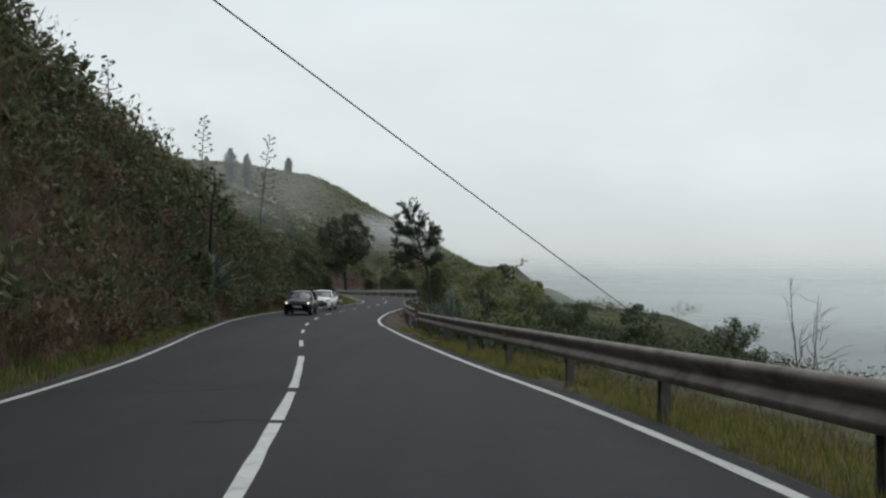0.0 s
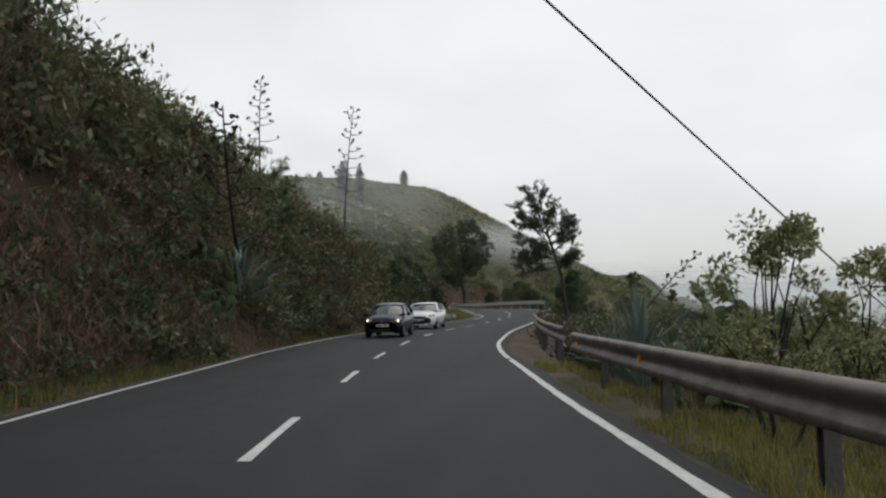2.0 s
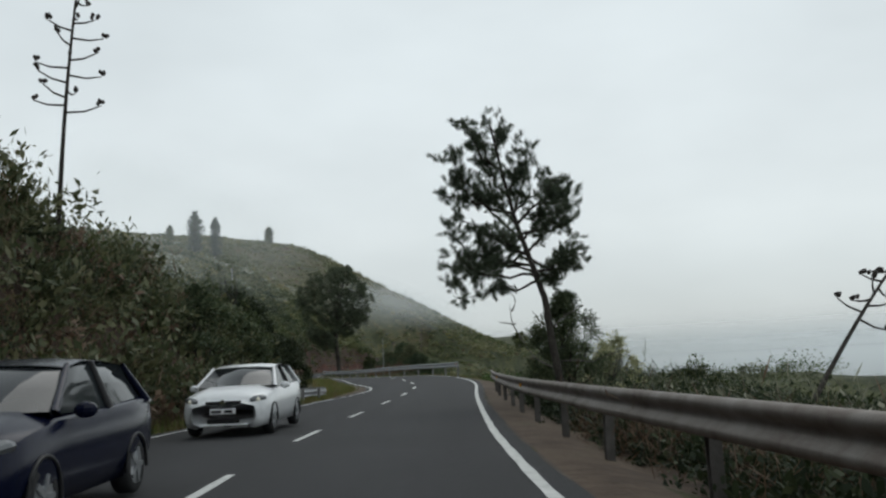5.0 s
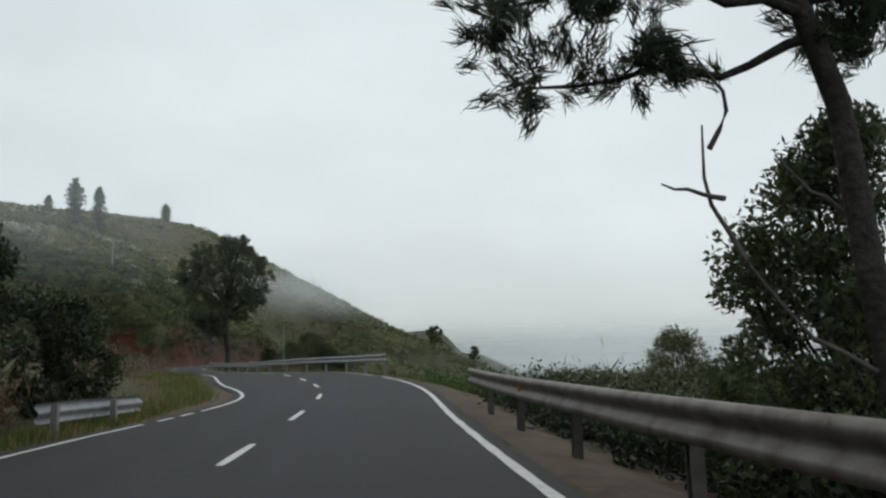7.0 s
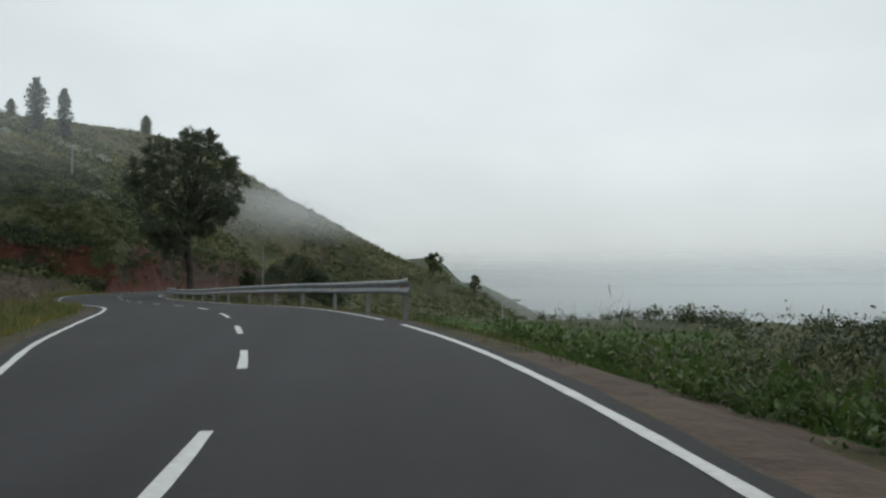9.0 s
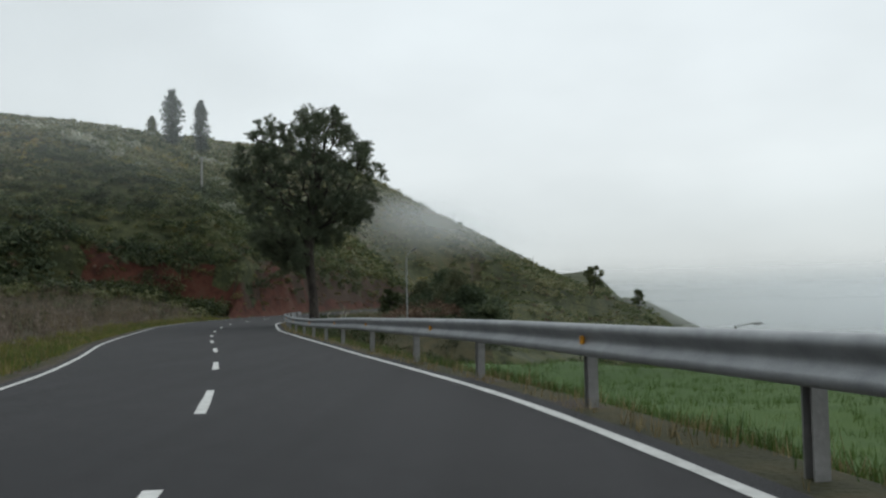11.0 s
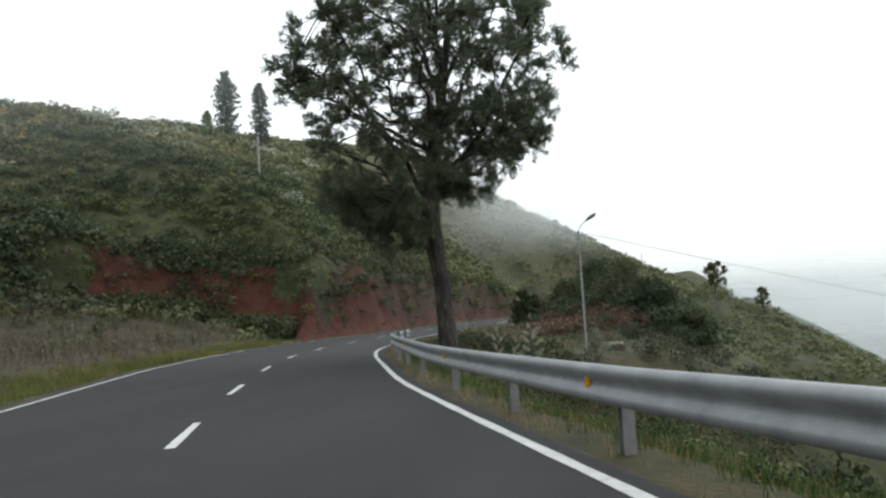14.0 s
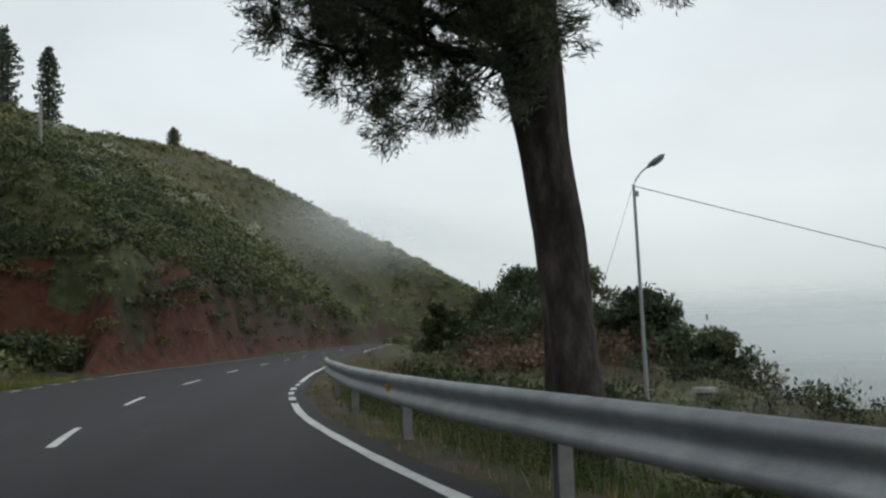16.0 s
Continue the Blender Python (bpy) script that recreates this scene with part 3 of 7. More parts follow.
# tarred cracks where the surface was mended
TAR = plain("tar", (0.006, 0.006, 0.0065), 0.9)
for ax, ay, bx, by in ((-5.4, 14.1, -1.9, 15.0), (-4.6, 15.5, -1.7, 15.2), (-2.6, 11.3, -1.5, 11.4), (-20.6, 152.4, -19.6, 158.2)):
    v = []
    for i in range(13):
        t = i / 12
        x, y = ax + (bx - ax) * t, ay + (by - ay) * t + 0.12 * math.sin(9 * t + ax)
        w = 0.035 + 0.02 * math.sin(23 * t)
        v += [(x, y - w, on_road(x, y) - 0.002), (x, y + w, on_road(x, y) - 0.002)]
    mesh_object("tar_seam", v, [(2 * i, 2 * i + 2, 2 * i + 3, 2 * i + 1) for i in range(12)], TAR, parent=road)


# ---- mesh building blocks ----
class Soup:
    """Collects quads and tubes as plain arrays."""

    def __init__(self):
        self.v, self.f, self.n = [], [], 0

    def add(self, v, f):
        v, f = np.asarray(v, float), np.asarray(f, int)
        self.v.append(v)
        self.f.append(f + self.n)
        self.n += len(v)

    def tube(self, path, radii, sides=7):
        path = np.asarray(path, float)
        n = len(path)
        tang = np.gradient(path, axis=0)
        tang /= np.linalg.norm(tang, axis=1)[:, None] + 1e-9
        ref = np.where(np.abs(tang[:, 2:3]) > 0.9, np.array([[1.0, 0, 0]]), np.array([[0, 0, 1.0]]))
        a = np.cross(tang, ref)
        a /= np.linalg.norm(a, axis=1)[:, None] + 1e-9
        b = np.cross(tang, a)
        ang = np.linspace(0, 2 * math.pi, sides, endpoint=False)
        r = np.asarray(radii, float)[:, None, None]
        v = path[:, None, :] + r * (np.cos(ang)[None, :, None] * a[:, None, :] + np.sin(ang)[None, :, None] * b[:, None, :])
        f = []
        for i in range(n - 1):
            for k in range(sides):
                k2 = (k + 1) % sides
                f.append((i * sides + k, i * sides + k2, (i + 1) * sides + k2, (i + 1) * sides + k))
        self.add(v.reshape(-1, 3), f)

    def quads(self, q):
        q = np.asarray(q, float)
        m = len(q)
        self.add(q.reshape(-1, 3), np.arange(m * 4).reshape(m, 4))

    def build(self, name, mat, parent=None, smooth=False):
        return quad_object(name, np.concatenate(self.v), np.concatenate(self.f), mat, parent, smooth)

    def mesh(self, name, mat, smooth=False):
        return quad_mesh(name, np.concatenate(self.v), np.concatenate(self.f), mat, smooth)


def quad_mesh(name, v, f, mat, smooth=False):
    me = bpy.data.meshes.new(name)
    me.vertices.add(len(v))
    me.vertices.foreach_set("co", np.asarray(v, np.float32).ravel())
    me.loops.add(f.size)
    me.loops.foreach_set("vertex_index", np.asarray(f, np.int32).ravel())
    me.polygons.add(len(f))
    me.polygons.foreach_set("loop_start", np.arange(0, f.size, 4, dtype=np.int32))
    me.polygons.foreach_set("use_smooth", np.full(len(f), smooth))
    me.materials.append(mat)
    me.update(calc_edges=True)
    return me


def quad_object(name, v, f, mat, parent=None, smooth=False):
    ob = new(name, quad_mesh(name, v, f, mat, smooth))
    ob.parent = parent
    return ob


rng = np.random.default_rng(7)


def unit(n):
    v = rng.normal(size=(n, 3))
    return v / np.linalg.norm(v, axis=1)[:, None]


def leaf_quads(centres, size, stretch=2.2, aim=None, spread=1.0, jitter=0.35):
    """Lozenge leaves: one quad each, along aim where it is given."""
    n = len(centres)
    d = unit(n) * spread
    if aim is not None:
        d = d + aim
    d /= np.linalg.norm(d, axis=1)[:, None] + 1e-9
    s = np.cross(d, unit(n))
    s /= np.linalg.norm(s, axis=1)[:, None] + 1e-9
    ln = (size * stretch * (1 + jitter * rng.normal(size=n)))[:, None] * 0.5
    wd = (size * (1 + jitter * rng.normal(size=n)))[:, None] * 0.5
    return np.stack([centres - d * ln, centres + s * wd, centres + d * ln, centres - s * wd], 1)


def bush_shape(leaves, size, lobes=6, height=1.1, stretch=2.0, shell=0.55):
    """Leaves of a rounded shrub of radius about one, on uneven lobes."""
    out = []
    for k in range(lobes):
        c = np.array([rng.normal() * 0.42, rng.normal() * 0.42, height * rng.uniform(0.25, 0.75)])
        r = rng.uniform(0.32, 0.62)
        n = leaves // lobes
        u = unit(n)
        rad = r * (shell + (1 - shell) * rng.random(n)) * (1 + 0.25 * rng.normal(size=n))
        p = c + u * rad[:, None] * np.array([1, 1, 0.9])
        p[:, 2] = np.maximum(p[:, 2], 0.02)
        out.append(leaf_quads(p, size, stretch, aim=u * 0.9 + np.array([0, 0, 0.35])))
    return np.concatenate(out)


def shell_shape(leaves, size, lobes=4, height=1.0):
    """A closed shrub for the far slopes: leaf sprays lying on uneven lobes."""
    out = []
    for k in range(lobes):
        c = np.array([rng.normal() * 0.45, rng.normal() * 0.45, height * rng.uniform(0.1, 0.55)])
        r = rng.uniform(0.32, 0.62)
        n = leaves // lobes
        u = unit(n)
        u[:, 2] = np.where(u[:, 2] < -0.25, -u[:, 2], u[:, 2])
        p = c + u * (r * rng.uniform(0.75, 1.12, n))[:, None]
        nrm = u + unit(n) * 0.6
        t1 = np.cross(nrm, unit(n))
        t1 /= np.linalg.norm(t1, axis=1)[:, None] + 1e-9
        t2 = np.cross(nrm, t1)
        t2 /= np.linalg.norm(t2, axis=1)[:, None] + 1e-9
        a = (size * rng.uniform(0.7, 1.5, n))[:, None]
        b = (size * rng.uniform(0.4, 0.85, n))[:, None]
        out.append(np.stack([p - t1 * a, p + t2 * b, p + t1 * a, p - t2 * b], 1))
    return np.concatenate(out)


def sprig_shape(stems, size, height=1.2, lean=0.5, per=14, stretch=3.0):
    """Upright stems with small leaves: broom, heath and weeds."""
    out = []
    for k in range(stems):
        a = rng.uniform(0, 2 * math.pi)
        ln = lean * rng.random()
        top = np.array([math.cos(a) * ln, math.sin(a) * ln, height * rng.uniform(0.6, 1.1)])
        base = np.array([math.cos(a), math.sin(a), 0]) * 0.12 * rng.random()
        t = rng.uniform(0.15, 1, per)[:, None]
        p = base + (top - base) * t + rng.normal(size=(per, 3)) * 0.07
        aim = np.tile((top - base) / np.linalg.norm(top - base), (per, 1))
        out.append(leaf_quads(p, size, stretch, aim=aim * 1.2))
    return np.concatenate(out)


def blade_shape(blades, height, width, lean=0.5, spread=0.25):
    out = []
    for k in range(blades):
        a = rng.uniform(0, 2 * math.pi)
        b = np.array([rng.normal() * spread, rng.normal() * spread, 0])
        d = np.array([math.cos(a), math.sin(a), 0])
        s = np.array([-d[1], d[0], 0]) * width / 2
        h = height * rng.uniform(0.5, 1.2)
        t = b + d * lean * h * rng.random() + np.array([0, 0, h])
        out.append([b - s, b + s, t + s * 0.25, t - s * 0.25])
    return np.array(out)


def scatter(name, shapes, pts, scales, mat, label, category, squash=None):
    """Many small plants of one kind joined into one piece of stuff."""
    allq = []
    pick = rng.integers(0, len(shapes), len(pts))
    turn = rng.uniform(0, 2 * math.pi, len(pts))
    tilt = rng.normal(size=(len(pts), 2)) * 0.12
    for s, shape in enumerate(shapes):
        m = pick == s
        if not m.any():
            continue
        c, sn = np.cos(turn[m]), np.sin(turn[m])
        x = shape[None, ..., 0] * c[:, None, None] - shape[None, ..., 1] * sn[:, None, None]
        y = shape[None, ..., 0] * sn[:, None, None] + shape[None, ..., 1] * c[:, None, None]
        z = np.broadcast_to(shape[None, ..., 2], x.shape)
        x = x + z * tilt[m, 0][:, None, None]
        y = y + z * tilt[m, 1][:, None, None]
        sc = scales[m][:, None, None]
        zz = z * sc * (1 if squash is None else squash)
        p = np.stack([x * sc, y * sc, zz], -1) + pts[m][:, None, None, :]
        allq.append(p.reshape(-1, 4, 3))
    q = np.concatenate(allq)
    ob = quad_object(name, q.reshape(-1, 3), np.arange(len(q) * 4).reshape(-1, 4), mat)
    return tagged(ob, label, category, kind="stuff")


def grounded(x, y, sink=0.0):
    return np.stack([x, y, ground_z(x, y) - sink], -1)


# ---- guardrails ----
def rail_curve(keys):
    a = np.array(keys, float)
    ys = np.arange(a[0, 1], a[-1, 1] + 0.01, 0.25)
    k = np.hanning(9)
    k /= k.sum()
    xs, zs = np.interp(ys, a[:, 1], a[:, 0]), np.interp(ys, a[:, 1], a[:, 2])
    pad = lambda v: np.concatenate([np.full(4, v[0]) - (v[1] - v[0]) * np.arange(4, 0, -1), v, np.full(4, v[-1]) + (v[-1] - v[-2]) * np.arange(1, 5)])
    return np.stack([np.convolve(pad(xs), k, "valid"), ys, np.convolve(pad(zs), k, "valid")], -1)


# the beam's section: sideways towards the road, height below its top edge
BEAM = [(w * 1.1, h * 1.19) for w, h in [(0.0, 0.0), (0.055, -0.012), (0.075, -0.05), (0.07, -0.085), (0.012, -0.125), (0.0, -0.155), (0.012, -0.185), (0.07, -0.225), (0.075, -0.26), (0.055, -0.298), (0.0, -0.31)]]


def guardrail(label, keys, metal, spacing, reflectors, flare_start=False, flare_end=False, post_w=0.13, phase=0.45, posts=()):
    pts = rail_curve(keys)
    top = thing("guardrail", label, "guardrail", at=tuple(pts[0]))
    base = Matrix.Translation(pts[0]).inverted()
    seg = np.concatenate([[0], np.cumsum(np.linalg.norm(np.diff(pts[:, :2], axis=0), axis=1))])
    total = seg[-1]

    def at(s):
        p = np.array([np.interp(s, seg, pts[:, k]) for k in range(3)])
        q = np.array([np.interp(min(s + 0.3, total), seg, pts[:, k]) for k in range(3)]) - np.array([np.interp(max(s - 0.3, 0), seg, pts[:, k]) for k in range(3)])
        q[2] = 0
        q /= np.linalg.norm(q)
        return p, q, np.array([-q[1], q[0], 0])

    cuts = np.arange(0, total, spacing)
    for i, s0 in enumerate(cuts):
        s1 = min(s0 + spacing + 0.05, total)
        if s1 - s0 < 0.4:
            continue
        ss = np.arange(s0, s1 + 0.01, max(0.25, (s1 - s0) / 8))
        v = []
        for s in ss:
            p, q, nrm = at(s)
            grow = 1.0
            if (flare_start and s < 0.7):
                grow = 1.0 + 0.36 * (1 - s / 0.7)
            if (flare_end and s > total - 0.7):
                grow = 1.0 + 0.3 * (1 - (total - s) / 0.7)
            for back in (0.0, 0.004):
                for w, h in BEAM:
                    v.append(p - np.array(pts[0]) + nrm * (w - back + 0.003 * (i % 2)) + np.array([0, 0, -0.185 + (h + 0.185) * grow]))
        m = len(BEAM)
        f = []
        for a in range(len(ss) - 1):
            for b in range(m - 1):
                o = a * 2 * m + b
                f.append((o, o + 1, o + 2 * m + 1, o + 2 * m))
                o += m
                f.append((o + 1, o, o + 2 * m, o + 2 * m + 1))
        mesh_object("beam", [tuple(x) for x in v], f, metal, parent=top, smooth=True)
    # posts: folded channels
    sec = [(-0.5, -0.35), (0.5, -0.35), (0.5, 0.35), (0.36, 0.35), (0.36, -0.2), (-0.36, -0.2), (-0.36, 0.35), (-0.5, 0.35)]
    me = bpy.data.meshes.new("post")
    bm = bmesh.new()
    ring = [[bm.verts.new((a * post_w, b * post_w * 1.3, z)) for a, b in sec] for z in (-1.5, -0.03)]
    for k in range(8):
        bm.faces.new((ring[0][k], ring[0][(k + 1) % 8], ring[1][(k + 1) % 8], ring[1][k]))
    bm.faces.new(ring[1])
    bm.to_mesh(me)
    bm.free()
    me.materials.append(POST_OLD if metal is OLD_STEEL else POST)
    for s in ([float(np.interp(v, pts[:, 1], seg)) for v in posts] if posts else np.arange(phase, total, spacing)):
        p, q, nrm = at(s)
        ob = new("post", me)
        ob.parent = top
        lean = 0.02 * math.sin(s * 3.7)
        loc = p - np.array(pts[0]) - nrm * 0.1
        ob.matrix_basis = Matrix.Translation(loc) @ Matrix.Rotation(math.atan2(q[1], q[0]) + lean, 4, "Z") @ Matrix.Rotation(lean, 4, "X")
    # amber reflectors in the trough of the beam
    rme = bpy.data.meshes.new("reflector")
    bm = bmesh.new()
    bmesh.ops.create_cube(bm, size=1.0)
    bmesh.ops.scale(bm, vec=(0.045, 0.05, 0.095), verts=bm.verts)
    bmesh.ops.bevel(bm, geom=bm.edges[:], offset=0.008, segments=1, affect="EDGES")
    bm.to_mesh(rme)
    bm.free()
    rme.materials.append(AMBER)
    for yy in reflectors:
        s = float(np.interp(yy, pts[:, 1], seg))
        p, q, nrm = at(s)
        ob = new("reflector", rme)
        ob.parent = top
        ob.matrix_basis = Matrix.Translation(p - np.array(pts[0]) + nrm * 0.035 + np.array([0, 0, -0.185])) @ Matrix.Rotation(math.atan2(q[1], q[0]), 4, "Z")
    return top


def rail_z(y, h):
    return float(road_z(y)) + h


A_NEAR = [(4.3, -10), (3.4, 2), (2.98, 7.5), (2.55, 11.7), (2.05, 16), (1.48, 19.6), (0.84, 23.3), (0.2, 27), (-0.34, 31), (-0.82, 34.5), (-1.12, 36.8)]
A_FAR = [(-1.27, 38.6), (-1.45, 40.2), (-2.0, 46), (-2.5, 53), (-2.95, 61), (-3.15, 70), (-3.1, 78), (-3.05, 84), (-2.98, 88.5), (-2.85, 92.5)]
B_RAIL = [(float(right_x(y)) + 0.62 + 0.25 * max(0, min(1, (y - 175) / 8)), y) for y in (114.0, 116.5, 118.5, 121, 123.5, 126, 128.5, 131, 134, 137, 140, 143.5, 147, 151.5, 156, 159.5, 163, 166, 169, 172, 175, 178, 181, 184, 186.5, 189.5)]
guardrail("weathered steel guardrail on steel posts along the verge", [(x, y, rail_z(y, 0.8)) for x, y in A_NEAR], OLD_STEEL, 4.35, (20.7, 30.3, 35.9), phase=0.55)
guardrail("weathered steel guardrail above a bare earth edge", [(x, y, rail_z(y, 0.86)) for x, y in A_FAR], OLD_STEEL, 4.0, (52, 71.5, 84.4), flare_start=True, phase=2.5)
guardrail("bright galvanised steel guardrail curving beside the road", [(x, y, rail_z(y, 0.9 + 0.13 * max(0, min(1, (122 - y) / 8)) - 0.14 * max(0, min(1, (y - 140) / 12)))) for x, y in B_RAIL], STEEL, 4.33, (114.9, 123.0, 130.2, 137.9, 144.6, 152.6, 160.5, 168.6, 177.6), flare_start=True,
          posts=(114.8, 119.0, 123.1, 127.4, 132.0, 137.6, 143.4, 148.0, 152.0, 156.0, 160.2, 164.8, 169.3, 172.7, 177.2, 181.5, 185.8))
guardrail("short grey guardrail stub on the inside of the bend", [(-11.25, 86.2, 0.22), (-11.1, 88.0, 0.2), (-10.9, 90.5, 0.14), (-10.85, 92.4, 0.1)], STEEL, 3.0, ())


# ---- trees ----
def limb(soup, a, b, r0, r1, bend=0.12, sides=6, steps=6):
    a, b = np.asarray(a, float), np.asarray(b, float)
    t = np.linspace(0, 1, steps)[:, None]
    ln = np.linalg.norm(b - a)
    off = rng.normal(size=3) * bend * ln
    path = a + (b - a) * t + off * np.sin(t * math.pi) + rng.normal(size=(steps, 3)) * 0.02 * ln * np.sin(t * math.pi)
    soup.tube(path, np.linspace(r0, r1, steps), sides)
    return path


def clump_leaves(centre, radius, n, size, stretch, droop=0.0, flat=0.8):
    u = unit(n)
    p = centre + u * (radius * rng.random(n) ** 0.45)[:, None] * np.array([1, 1, flat])
    return leaf_quads(p, size, stretch, aim=u * 0.8 + np.array([0, 0, -droop]))


def puff(soup, centre, radius, tufts, needles, length, width, lift=0.45, out=None):
    """A cushion of foliage: brushes of fine leaves that sweep outwards and up."""
    u = unit(tufts) + np.array([0, 0, lift]) + (0 if out is None else out)
    u /= np.linalg.norm(u, axis=1)[:, None]
    root = centre + u * (radius * rng.uniform(0.15, 0.85, tufts))[:, None] * np.array([1, 1, 0.8])
    d = np.repeat(u, needles, 0)
    p = np.repeat(root, needles, 0) + d * (length * rng.uniform(0.0, 0.9, tufts * needles))[:, None] + rng.normal(size=(tufts * needles, 3)) * 0.06
    soup.quads(leaf_quads(p, width, length / width, aim=d * 1.1, spread=0.8))


TREE_H = [3.4, 3.8, 5.2, 6.8, 8.4, 10.0, 11.6, 13.2, 14.8, 16.2]
TREE_L = [1.0, 2.4, 3.4, 5.0, 5.7, 5.8, 6.1, 6.5, 4.4, 0.8]
TREE_R = [0.0, 0.2, 1.6, 2.7, 4.2, 5.5, 5.6, 4.1, 2.6, 1.9]


def tree_reach(h, a):
    """How far the crown reaches at a height and a bearing: fuller on the hill side."""
    le, ri = np.interp(h, TREE_H, TREE_L), np.interp(h, TREE_H, TREE_R)
    side = ri if math.cos(a) > 0 else le
    deep = 0.5 * (le + ri)
    return 1 / math.sqrt((math.cos(a) / max(side, 0.2)) ** 2 + (math.sin(a) / max(deep, 0.2)) ** 2)


def big_tree():
    """The tall dark tree beside the road: fluted trunk, limbs fanning upwards, lobed crown with gaps."""
    at = (-20.45, 176.8, float(ground_z(-20.45, 176.8)))
    top = thing("roadside_tree", "tall dark evergreen tree with a bare trunk beside the guardrail", "tree", at=at)
    wood, leaf, bole = Soup(), Soup(), Soup()
    trunk = np.array([(0, 0, -0.3), (0.0, 0, 0.5), (-0.05, 0.05, 1.6), (-0.1, 0.1, 2.8), (-0.25, 0.1, 4.0), (-0.38, 0, 5.0), (-0.3, 0, 6.2), (0.0, 0.1, 8.0), (0.3, 0.1, 10.0), (0.7, 0, 12.2), (1.1, 0, 14.2)])
    tr = np.array([0.45, 0.37, 0.32, 0.3, 0.31, 0.37, 0.3, 0.23, 0.17, 0.11, 0.05])
    tt = np.linspace(0, 1, 60)
    base = np.linspace(0, 1, len(trunk))
    path = np.stack([np.interp(tt, base, trunk[:, k]) for k in range(3)], -1)
    rad = np.interp(tt, base, tr)
    ang = np.linspace(0, 2 * math.pi, 26, endpoint=False)
    flute = 1 + 0.07 * np.sin(5 * ang[None, :] + 0.5 * path[:, 2:3]) + 0.05 * np.sin(9 * ang[None, :] - 0.8 * path[:, 2:3]) + 0.03 * np.sin(3.1 * path[:, 2:3] + 2 * ang[None, :])
    ring = rad[:, None] * flute
    vv = np.stack([path[:, 0:1] + ring * np.cos(ang), path[:, 1:2] + ring * np.sin(ang), path[:, 2:3] + 0 * ring], -1)
    ff = [(i * 26 + k, i * 26 + (k + 1) % 26, (i + 1) * 26 + (k + 1) % 26, (i + 1) * 26 + k) for i in range(59) for k in range(26)]
    bole.add(vv.reshape(-1, 3), ff)

    def on_trunk(h):
        return np.array([np.interp(h, trunk[:, 2], trunk[:, c]) for c in range(3)])

    def dress(c, r, n=13):
        k = math.hypot(c[0], c[1])
        out = np.array([c[0], c[1], 0]) / (k + 0.5) * 0.6
        if c[2] < 7.6:
            puff(leaf, c, r * 0.9, n + 8, 46, 0.13, 0.015, 0.1, out)
        else:
            puff(leaf, c, r, n + 2, 20, 0.25, 0.04, 0.35, out)

    # limbs: bearing, height where they leave the trunk, height of the tip
    limbs = [(k * 2.399963 + 0.25 * math.sin(k * 1.7), 4.9 + 0.42 * k * (0.6 if k < 6 else 1.0), min(15.4, 7.2 + 0.52 * k + 1.4 * ((k * 7) % 3))) for k in range(17)]
    limbs += [(2.9, 4.9, 5.2), (3.5, 5.0, 6.0), (2.4, 5.1, 5.8), (3.9, 5.2, 6.6), (3.15, 5.3, 7.0), (0.3, 6.8, 8.0), (-0.5, 7.0, 8.6), (0.9, 7.2, 9.4), (3.3, 7.4, 11.5), (2.8, 8.0, 13.0)]
    for a, h0, h1 in limbs:
        if math.cos(a) > -0.3:
            h0, h1 = max(h0, 6.6), max(h1, 8.4)
        lim = tree_reach(h1, a)
        r = lim * (0.78 + 0.14 * rng.random())
        tip = np.array([math.cos(a) * r, math.sin(a) * r, h1])
        p = limb(wood, on_trunk(h0), tip, 0.11 if h1 > 7 else 0.075, 0.025, 0.07, 7, 10)
        dress(tip, 0.75)
        for j in range(7):
            f = rng.integers(4, 10)
            aa = a + rng.normal() * 0.55
            hh = float(np.clip(p[f][2] + rng.uniform(-0.5, 1.7), 3.9, 15.9))
            rr = min(tree_reach(hh, aa) * rng.uniform(0.7, 0.98), math.hypot(p[f][0], p[f][1]) + 2.3)
            e = np.array([math.cos(aa) * rr, math.sin(aa) * rr, hh])
            limb(wood, p[f], e, 0.034, 0.01, 0.1, 5, 6)
            dress(e, rng.uniform(0.5, 0.85))
    # the inner crown, closed low down, open towards the top
    for k in range(230):
        h = rng.uniform(5.4, 12.5) if k < 190 else rng.uniform(12, 15.8)
        a = rng.uniform(0, 6.283)
        if math.cos(a) > -0.25 or math.sin(a) > 0.5:
            h = max(h, 6.1 + rng.random())
        r = tree_reach(h, a) * (0.2 + 0.65 * rng.random())
        dress(np.array([math.cos(a) * r, math.sin(a) * r, h]), rng.uniform(0.5, 0.8), 12)
    for k in range(46):
        h = rng.uniform(4.2, 6.8)
        a = rng.uniform(1.9, 4.4)
        r = tree_reach(h, a) * rng.uniform(0.3, 0.95)
        c = np.array([math.cos(a) * r, math.sin(a) * r, h])
        dress(c, rng.uniform(0.4, 0.6), 12)
        if k % 3 == 0:
            limb(wood, on_trunk(5.3), c, 0.035, 0.01, 0.1, 5, 6)
    # spires along the top of the crown
    for x, y, h in ((1.6, 0.2, 16.3), (0.6, -0.5, 15.6), (-0.6, 0.4, 15.7), (-2.2, 0.2, 15.2), (-3.6, -0.3, 14.5), (2.6, 0.3, 14.6), (-5.4, 0.2, 13.4), (3.8, -0.2, 13.6), (5.0, 0.2, 12.0)):
        for q in range(3):
            puff(leaf, np.array([x, y, h - 0.45 * q - 0.3]), 0.25 + 0.16 * q, 7 + 2 * q, 22, 0.26, 0.04, 0.9)
